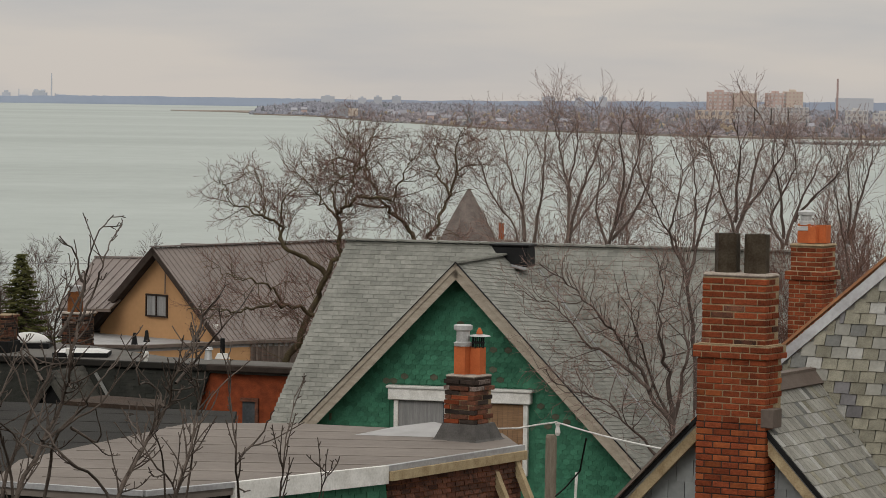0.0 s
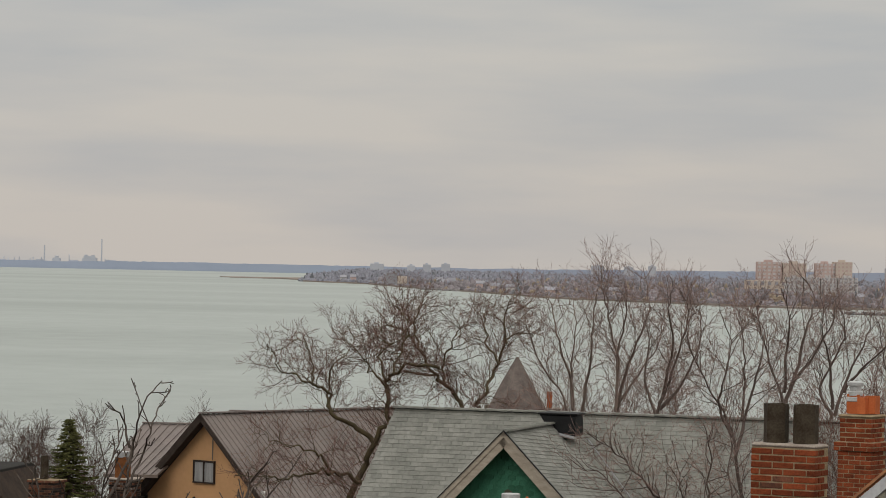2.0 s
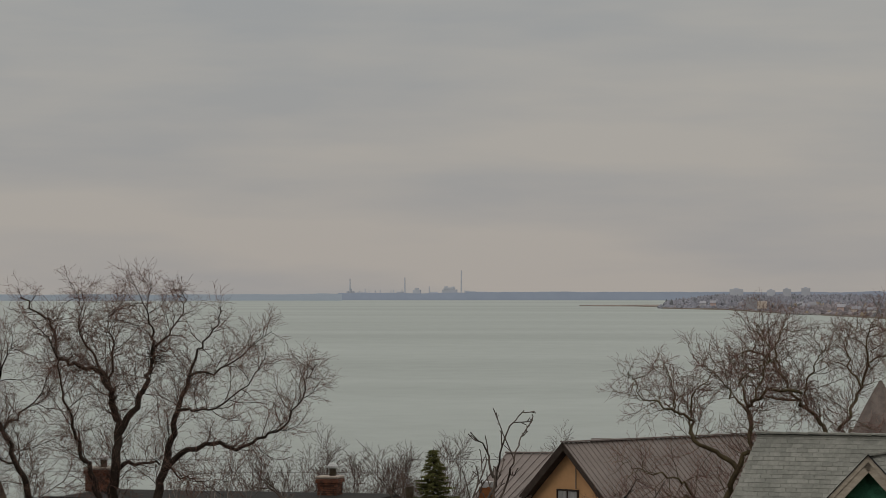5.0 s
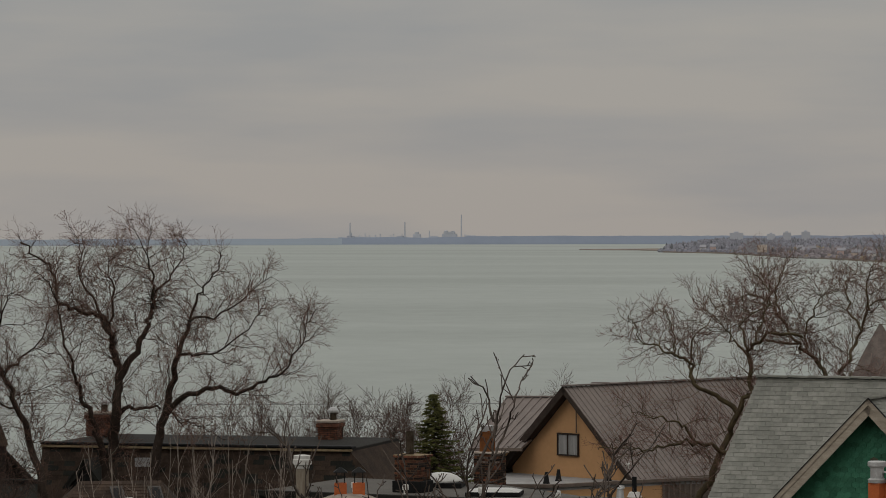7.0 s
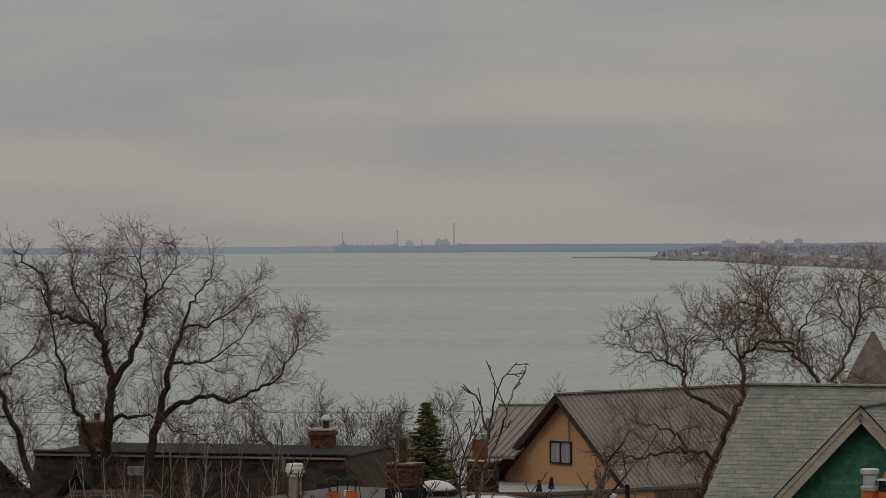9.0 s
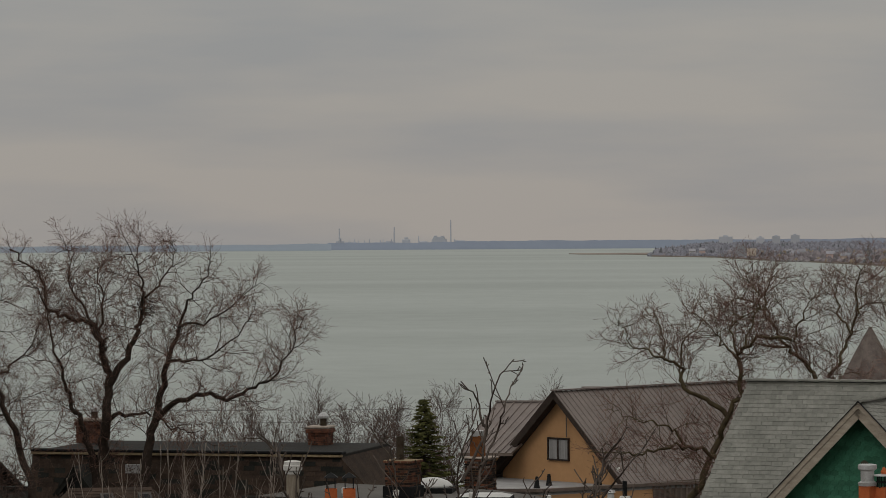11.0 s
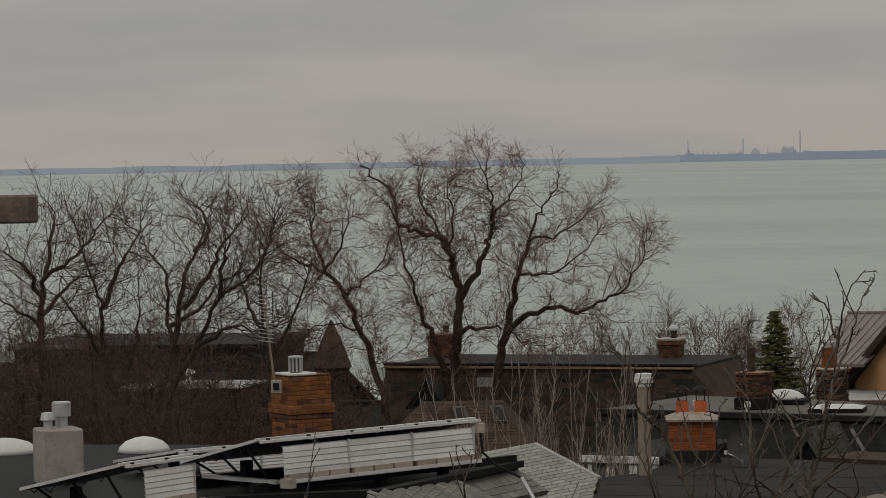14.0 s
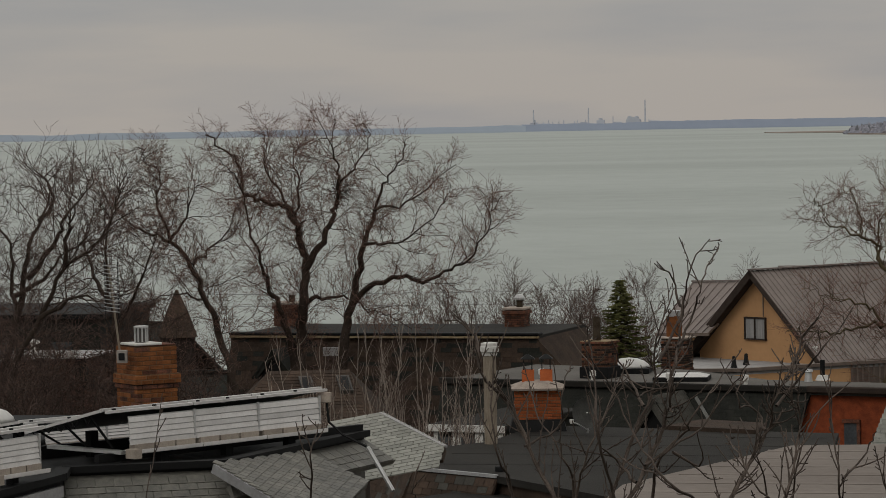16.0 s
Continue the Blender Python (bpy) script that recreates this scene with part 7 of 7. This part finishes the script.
BRUSH = habit([(3, 5), (4, 5)], [2.0, 1.0], [(15, 40), (20, 50)], [(0.8, 1.8), (0.3, 0.8)], [0.016, 0.008], [5, 4], [0.12, 0.16], [0.1, 0.08], 0.0045, 0.04, [0.2, 0.15])
THICKET = habit([(6, 8), (4, 6), (2, 4)], [2.0, 1.2, 0.8], [(25, 80), (30, 70), (25, 60)], [(1.0, 2.6), (0.5, 1.3), (0.3, 0.6)], [0.03, 0.016, 0.009], [6, 5, 3], [0.24, 0.24, 0.2], [0.02, 0.03, 0.03], 0.006, 0.08, [0.1, 0.1, 0.1])
FARBRUSH = habit([(5, 8), (6, 8), (4, 6)], [2.0, 1.2, 0.8], [(20, 50), (20, 50), (25, 50)], [(1.0, 2.4), (0.5, 1.3), (0.3, 0.7)], [0.03, 0.014, 0.008], [5, 4, 3], [0.14, 0.16, 0.16], [0.08, 0.06, 0.04], 0.006, 0.05, [0.2, 0.15, 0.1])


def all_trees():
    measured_tree(WILLOW, WILLOW_HABIT, "large bare willow with twin dark trunks and fine twigs", 101, "bark", "twig_red")
    nest((-23.45, 111.6, 22.42))
    measured_tree(WILLOW2, WILLOW_HABIT, "leaning bare tree with a crooked dark trunk", 102, "bark", "twig_red")
    measured_tree(OAK, OAK_HABIT, "gnarled bare tree with spreading mossy limbs", 103, "bark_moss", "twig_red")
    measured_tree(OAKB, OAK_HABIT, "gnarled bare tree rising behind the grey roof", 104, "bark_moss", "twig_red")
    for i, e in enumerate((E1, E2, E3, E5, E6, E7, E8)):
        measured_tree(e, ELM_HABIT, "tall upright bare tree with thin grey-brown stems", 110 + i, "bark_light" if i < 2 else "bark_grey", "twig_light")
    measured_tree(E4, NEAR_HABIT, "slender bare tree leaning before the grey roof", 120, "bark_grey", "twig_light")
    for i, e in enumerate((L1, L2, L3, L4, L5)):
        measured_tree(e, LEFT_HABIT, "bare tree with dense dark branches among the roofs", 130 + i, "bark", "twig", thick=1.35)
    for i, e in enumerate((FG1, FG2, FG3, FG4, FG5)):
        measured_tree(e, SHRUB_HABIT, "sparse budding shrub with stiff grey-brown stems", 140 + i, "stem", "stem", "shrub", "shrub", "budding shrubs", 1.3)
    measured_tree(FG6, LONE_HABIT, "few single straight budding shoots", 146, "stem", "stem", "shrub", "shrub", "budding shrubs")
    for i, (x, y, tall, sp) in enumerate(((1.6, 110, 12.3, 2.0), (4.2, 111, 12.8, 2.2), (6.8, 110, 12.6, 2.2), (9.2, 109, 12.9, 2.2), (11.8, 110, 12.6, 2.2), (14.2, 109, 12.4, 2.0))):
        bush("thicket", (x, y, 9), 10, tall, sp, FARBRUSH, "fine brown brush behind the grey shingled roof", 240 + i, "bark_light", "twig_light", group="thickets", thick=0.035)
    for i, (x, y, tall, sp) in enumerate(((-28.2, 88, 9.6, 2.0), (-25.6, 89, 9.2, 2.0), (-23.0, 90, 8.8, 1.8), (-30.6, 90, 9.8, 2.2), (-21.0, 89, 8.4, 1.6), (-33.4, 92, 10, 2.2))):
        bush("thicket", (x, y, 9), 5, tall, sp, THICKET, "tangled brown thicket between the houses", 260 + i, "bark", "twig_dark", group="thickets", thick=0.035)
    for i, (x, y, tall, sp) in enumerate(((-36.5, 108, 9.6, 2.0), (-34.2, 109, 9.4, 2.0), (-32.0, 110, 9.0, 2.0), (-29.8, 110, 8.6, 1.8), (-38.6, 110, 9.8, 2.0))):
        bush("thicket", (x, y, 9), 20, tall, sp, THICKET, "dense pinkish-brown thicket before the lake", 280 + i, "bark", "twig_red", group="thickets", thick=0.045)
    for i, (x, y, tall, sp) in enumerate(((-37, 98, 11.6, 2.2), (-34, 99, 11.2, 2.2), (-31, 97, 11.4, 2.2), (-28.2, 98, 10.8, 2.0))):
        bush("thicket", (x, y, 9), 8, tall, sp, THICKET, "tall brown thicket under the bare trees", 300 + i, "bark", "twig", group="thickets", thick=0.05)
    spruce((-17.55, 140, 8.0), 10.1, 150)
    for i, (x, y, tall, sp) in enumerate(((-14.2, 77.5, 10.6, 1.7), (-16.4, 79, 11.2, 2.2), (-15.2, 83, 11.0, 2.0), (-17.6, 82, 10.6, 1.8))):
        bush("birch_clump", (x, y, 9), 18, tall, sp, BRUSH, "thicket of thin pale upright birch stems", 160 + i, "twig_pale", "twig", group="thickets", thick=0.042)
    for i, (x, y, tall, sp, n) in enumerate(((-18.5, 150, 10.2, 3, 9), (-22.5, 150, 10.6, 3.4, 11), (-26, 148, 11.0, 3.4, 11), (-24, 153, 11.0, 4, 9), (-15.8, 168, 10.2, 3, 9), (-20, 166, 10.5, 3.5, 9), (-30, 150, 10.5, 4, 9), (-13.5, 172, 10.4, 3, 8), (-19.6, 146, 11.2, 2.4, 8))):
        bush("shore_tree", (x, y, 6.5), n, tall, sp, FARBRUSH, "small bare shore tree with thin twigs", 170 + i, "twig", "twig", "tree", "shore trees", 0.05)
    spots = ((-24, 106, 7.6, 2.2), (-21, 104, 7.2, 2.4), (-30, 104, 9.4, 3), (-36, 100, 9.2, 3), (-33, 95, 9.0, 2.8), (-29, 92, 8.6, 2.6), (-24, 92, 8.4, 2.4), (-39, 106, 9.6, 3), (-26.5, 98, 9.2, 2.6), (-20.5, 98, 7.6, 2.2), (-22.5, 86, 8.0, 2.0), (-26.5, 84, 7.8, 2.2))
    for i, (x, y, tall, sp) in enumerate(spots):
        tall += 2.6 if x < -25 else 1.0
        bush("thicket", (x, y, 9), 8, tall, sp, THICKET, "tangled brown thicket between the houses", 200 + i, "bark", ("twig_dark", "twig", "twig_dark")[i % 3], group="thickets", thick=0.06)
    for i, (x, y, tall, sp) in enumerate(((9.6, 88, 12.5, 2.6), (12.5, 92, 12.8, 2.6))):
        bush("thicket", (x, y, 9), 16, tall, sp, FARBRUSH, "orange-brown brush behind the brick chimney", 190 + i, "twig_red", "twig_red", group="thickets", thick=0.04)
    g = bush("conifer_sprig", (-2.95, 23.5, 10.5), 7, 11.95, 0.35, BRUSH, "golden dry evergreen tip", 195, "twig", "leaf_gold", thick=0.02)



green_house()
roof_vent()
tan_house()
slate_house()
main_chimney()
rear_chimney()
flat_brick_house()
pot_chimney()
dark_flat_house()
hooded_chimney()
mansard_house()
far_mansard()
solar_house()
roof_gear()
tower()
left_houses()
poles_and_wires()

# ---- far shores ----
def lump(rnd, verts, faces, x, y, z, w, h, pointed=False):
    """One small rough crown, seven-sided, uneven."""
    k = len(verts)
    n = 6
    if pointed:
        rings = ((0.5, 0.0), (0.34, 0.45), (0.15, 0.8))
    else:
        rings = ((0.3, 0.0), (0.52, 0.4), (0.36, 0.8))
    for r, f in rings:
        for i in range(n):
            a = 2 * math.pi * i / n + rnd.random() * 0.5
            q = r * w * rnd.uniform(0.75, 1.25)
            verts.append((x + q * math.cos(a), y + q * math.sin(a), z + h * (f + rnd.uniform(-0.08, 0.08) * (f > 0))))
    verts.append((x + rnd.gauss(0, w * 0.08), y, z + h * rnd.uniform(0.9, 1.1)))
    for j in range(2):
        for i in range(n):
            a, b = k + j * n + i, k + j * n + (i + 1) % n
            faces.append((a, b, b + n, a + n))
    for i in range(n):
        faces.append((k + 2 * n + i, k + 2 * n + (i + 1) % n, k + 3 * n))


SHORE = [(-330, 3640), (-277, 3600), (-225, 3420), (-185, 3260), (-118, 3100), (-57, 2720), (-30, 2620), (42, 2215), (125, 2050), (175, 1960), (262, 1985), (420, 1900), (900, 1800)]


def shore_y(x):
    for (a, b), (c, d) in zip(SHORE, SHORE[1:]):
        if a <= x <= c:
            return b + (d - b) * (x - a) / (c - a)
    return SHORE[-1][1]


def far_land():
    rnd = random.Random(77)
    pts = [(x, y) for x, y in SHORE if x > -200] + [(1300, 1800), (1300, 4840), (-150, 4840), (-200, 3700)]
    bm = plate([(x, y, 1.2) for x, y in pts], 2)
    tagged(part("far_bank", bm, M["sand"]), "low brown bank of the far shore", "shore", kind="structure")
    # spit, breakwater
    bm = plate([(-300, 3680, 0.9), (-277, 3600, 0.7), (-230, 3560, 1.2), (-180, 3400, 1.3), (-180, 3700, 1.3)], 1.5)
    tagged(part("sand_spit", bm, M["sand"]), "thin low spit of sand reaching into the lake", "shore", kind="structure")
    for name, pts2, many in (("breakwater", ((-58, 2700), (-25, 2600), (20, 2560)), 260), ("breakwater", ((186, 1775), (232, 1740), (330, 1720)), 420)):
        verts, faces = [], []
        for i in range(many):
            f = rnd.random() * (len(pts2) - 1)
            j = int(f)
            a, b = Vector(pts2[j]), Vector(pts2[j + 1])
            p = a.lerp(b, f - j)
            lump(rnd, verts, faces, p.x + rnd.gauss(0, 0.6), p.y + rnd.gauss(0, 3), -0.2, rnd.uniform(1.5, 3), rnd.uniform(0.8, 2.2))
        tagged(link_mesh(name, verts, faces, M["rocks"]), "low breakwater of tumbled grey rocks in the lake", "breakwater", kind="stuff")
    # woods in belts that rise inland, paled by haze in their colours
    sets = {k: ([], []) for k in ("woods_mid", "woods_far", "woods_green", "woods_gold")}
    for i in range(13000):
        x = rnd.uniform(-190, 520) if rnd.random() < 0.75 else rnd.uniform(-190, 160)
        back = 2400 * rnd.random() ** 1.7
        y = shore_y(x) + 12 + back
        x = x * (1 + back / 4200) if x > 0 else x
        if y > 4780:
            continue
        z = 1 + 2.5 * min(1, back / 900)
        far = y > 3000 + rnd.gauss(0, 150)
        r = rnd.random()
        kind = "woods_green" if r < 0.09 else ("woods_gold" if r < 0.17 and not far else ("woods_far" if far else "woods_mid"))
        h = rnd.uniform(3.5, 8) if kind != "woods_green" else rnd.uniform(4.5, 9)
        if back < 60:
            h *= 0.55
        lump(rnd, *sets[kind], x, y, z - 1, rnd.uniform(2.5, 6) if kind != "woods_green" else rnd.uniform(3, 5.5), h, kind == "woods_green")
    words = {"woods_mid": "mauve-brown leafless woods along the far shore, haze in the colour", "woods_far": "leafless woods inland, paler haze in the colour", "woods_green": "dark evergreens scattered along the far shore, greyed by haze in the colour", "woods_gold": "golden willows along the far shore, dulled by haze in the colour"}
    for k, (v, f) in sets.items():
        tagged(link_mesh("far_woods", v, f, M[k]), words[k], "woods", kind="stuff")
    # the most distant shore, blue haze mixed into its colour
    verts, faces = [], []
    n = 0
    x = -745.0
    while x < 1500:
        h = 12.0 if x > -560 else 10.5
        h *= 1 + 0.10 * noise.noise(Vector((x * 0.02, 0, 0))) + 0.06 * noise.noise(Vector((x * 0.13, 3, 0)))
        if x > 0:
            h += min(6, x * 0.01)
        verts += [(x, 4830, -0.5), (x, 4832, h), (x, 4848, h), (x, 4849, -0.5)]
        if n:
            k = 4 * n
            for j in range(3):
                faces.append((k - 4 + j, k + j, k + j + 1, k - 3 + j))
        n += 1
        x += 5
    tagged(link_mesh("far_shore", verts, faces, M["haze_far"]), "distant wooded shore with blue haze in its colour", "shore", kind="structure")
    # faint arc of shore whose colour already holds the haze
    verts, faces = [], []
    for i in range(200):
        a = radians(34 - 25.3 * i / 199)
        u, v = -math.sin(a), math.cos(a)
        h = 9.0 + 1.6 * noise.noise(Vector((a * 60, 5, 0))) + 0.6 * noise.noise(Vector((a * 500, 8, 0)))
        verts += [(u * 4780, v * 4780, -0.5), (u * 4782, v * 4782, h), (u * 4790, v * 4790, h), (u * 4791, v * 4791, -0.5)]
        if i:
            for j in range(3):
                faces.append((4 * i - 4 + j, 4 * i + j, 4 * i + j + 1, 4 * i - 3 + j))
    tagged(link_mesh("faint_shore", verts, faces, M["haze_faint"]), "faintest shore on the horizon, paled by haze in its colour", "shore", kind="structure")


def block(name, x, y, w, d, z0, z1, material, label, category="building", floors=0, bays=0, bay_mat="apt_dark", roof=True, group=""):
    b = thing(name, (x, y, z0), label, category, group)
    h = z1 - z0
    part("wall", box(-w / 2, w / 2, 0, d, 0, h, 0.1), M[material], b)
    if roof:
        part("roof_house", box(-w * 0.2, w * 0.15, d * 0.3, d * 0.7, h, h + 1.6, 0.05), M[material], b)
    for i in range(bays):
        cx = -w / 2 + w * (i + 0.5) / bays
        if floors:
            for f in range(floors):
                z = h * (f + 0.35) / floors
                part("window", box(cx - w / bays * 0.25, cx + w / bays * 0.25, -0.12, 0.02, z, z + h / floors * 0.5), M[bay_mat], b)
        else:
            part("bay", box(cx - w / bays * 0.22, cx + w / bays * 0.22, -0.25, 0.02, 0.5, h - 0.8), M[bay_mat], b)
    return b


def far_buildings():
    g = "shore apartment towers"
    s = 2600 / 1500
    for x0, x1, z1, m in ((117, 128, 26.6, "apt_pink"), (128.5, 139, 26.2, "apt_beige"), (143, 152, 26.4, "apt_pink"), (151, 159.4, 27.2, "apt_beige")):
        block("apartment_tower", (x0 + x1) / 2 * s, 2600, (x1 - x0) * s, 14, 3, 25 + (z1 - 25) * s, m, "pinkish-beige apartment tower on the far shore", "apartment building", 9, 5, "apt_grey" if m == "apt_pink" else "apt_pink", group=g)
    s = 2350 / 1500
    for i, (x0, x1) in enumerate(((130, 137.5), (138.2, 145), (145.6, 152.5), (153.2, 162))):
        block("apartment_block", (x0 + x1) / 2 * s, 2350, (x1 - x0) * s, 12, 3, 25 - 5 * s + 0.3 * (i % 2), "apt_grey", "grey concrete apartment block with dark bays", "apartment building", 6, 4, "apt_dark", group="grey blocks")
    block("long_block", 208, 2480, 46, 10, 3, 14.0, "apt_beige", "long low beige building on the far shore", "building", 2, 9, "apt_dark", False)
    for x, y, w, z1 in ((300, 2450, 16, 15.5), (318, 2440, 14, 14), (340, 2460, 22, 15.2), (372, 2500, 18, 14.6)):
        block("apartment_block", x, y, w, 10, 3, z1, "apt_grey", "pale low apartment block among the trees", "apartment building", 3, 4, "apt_dark", group="low pale blocks")
    c = thing("smokestack", (326, 2800, 2), "tall brown brick smokestack", "smokestack")
    part("shaft", turned([(1.05, 0), (0.75, 38), (0.8, 38.2)], 12), M["stack"], c)
    # towers towards the middle, their blue-grey includes painted haze
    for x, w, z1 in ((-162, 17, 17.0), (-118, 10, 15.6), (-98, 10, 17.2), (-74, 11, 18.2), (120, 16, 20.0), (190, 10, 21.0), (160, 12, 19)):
        block("far_tower", x + 12, 4300, w, 12, 2, z1, "haze_plant", "apartment slab on the horizon, blue haze in its colour", "building", group="hazy towers")
    block("far_hall", 560, 4600, 50, 20, 2, 24, "haze_plant", "flat building on the horizon, haze in its colour", "building", roof=False)
    # shore houses
    rnd = random.Random(31)
    for i in range(14):
        x = rnd.uniform(-150, 380)
        y = shore_y(x) + rnd.uniform(15, 260)
        w = rnd.uniform(4.5, 8)
        m = rnd.choice(("apt_white", "apt_beige", "apt_grey", "apt_pink"))
        h = thing("shore_house", (x, y, 2.2), "small pale house among the far shore trees", "house", "shore houses")
        zz = rnd.uniform(3, 5)
        part("wall", box(-w / 2, w / 2, 0, 7, -1, zz, 0.1), M[m], h)
        part("roof", plate([(-w / 2 - 0.4, -0.5, zz), (w / 2 + 0.4, -0.5, zz), (w / 2, 3.5, zz + 2.2), (-w / 2, 3.5, zz + 2.2)], 0.3), M["apt_dark"], h)
        part("roof", plate([(-w / 2 - 0.4, 7.5, zz), (w / 2 + 0.4, 7.5, zz), (w / 2, 3.5, zz + 2.2), (-w / 2, 3.5, zz + 2.2)], 0.3), M["apt_dark"], h)
    v = thing("waterworks", (-78, 2860, 3), "stepped pale masonry works on the far point", "building")
    part("hall", box(-4, 4, 0, 10, 0, 6.5, 0.2), M["apt_beige"], v)
    part("tower", box(-7, -4.5, 0, 5, 0, 10, 0.2), M["apt_dark"], v)
    part("wing", box(-14, -6, 2, 10, 0, 9.5, 0.2), M["apt_dark"], v)
    part("wing", box(3, 8, 2, 10, 0, 5.5, 0.2), M["apt_dark"], v)
    # the works on the horizon, haze put into their colour
    w = thing("power_works", (0, 4834, 0), "works with tall stacks on the horizon, haze in the colour", "power station")
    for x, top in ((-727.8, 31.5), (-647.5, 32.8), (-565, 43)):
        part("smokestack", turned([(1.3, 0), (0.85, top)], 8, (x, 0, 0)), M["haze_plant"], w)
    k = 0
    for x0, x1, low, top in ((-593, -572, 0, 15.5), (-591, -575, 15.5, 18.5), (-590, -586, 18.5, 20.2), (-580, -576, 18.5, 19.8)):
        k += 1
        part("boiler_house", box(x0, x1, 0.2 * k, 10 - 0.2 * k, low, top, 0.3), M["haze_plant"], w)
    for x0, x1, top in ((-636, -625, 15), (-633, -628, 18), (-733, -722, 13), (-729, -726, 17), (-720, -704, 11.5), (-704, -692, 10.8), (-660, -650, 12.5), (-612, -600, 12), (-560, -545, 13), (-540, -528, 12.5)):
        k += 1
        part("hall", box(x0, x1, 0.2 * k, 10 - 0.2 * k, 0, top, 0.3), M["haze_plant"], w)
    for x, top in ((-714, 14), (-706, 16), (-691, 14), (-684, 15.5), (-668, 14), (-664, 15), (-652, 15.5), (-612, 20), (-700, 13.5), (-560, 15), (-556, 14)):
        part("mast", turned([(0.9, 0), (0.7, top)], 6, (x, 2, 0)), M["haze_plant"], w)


far_land()
far_buildings()
all_trees()
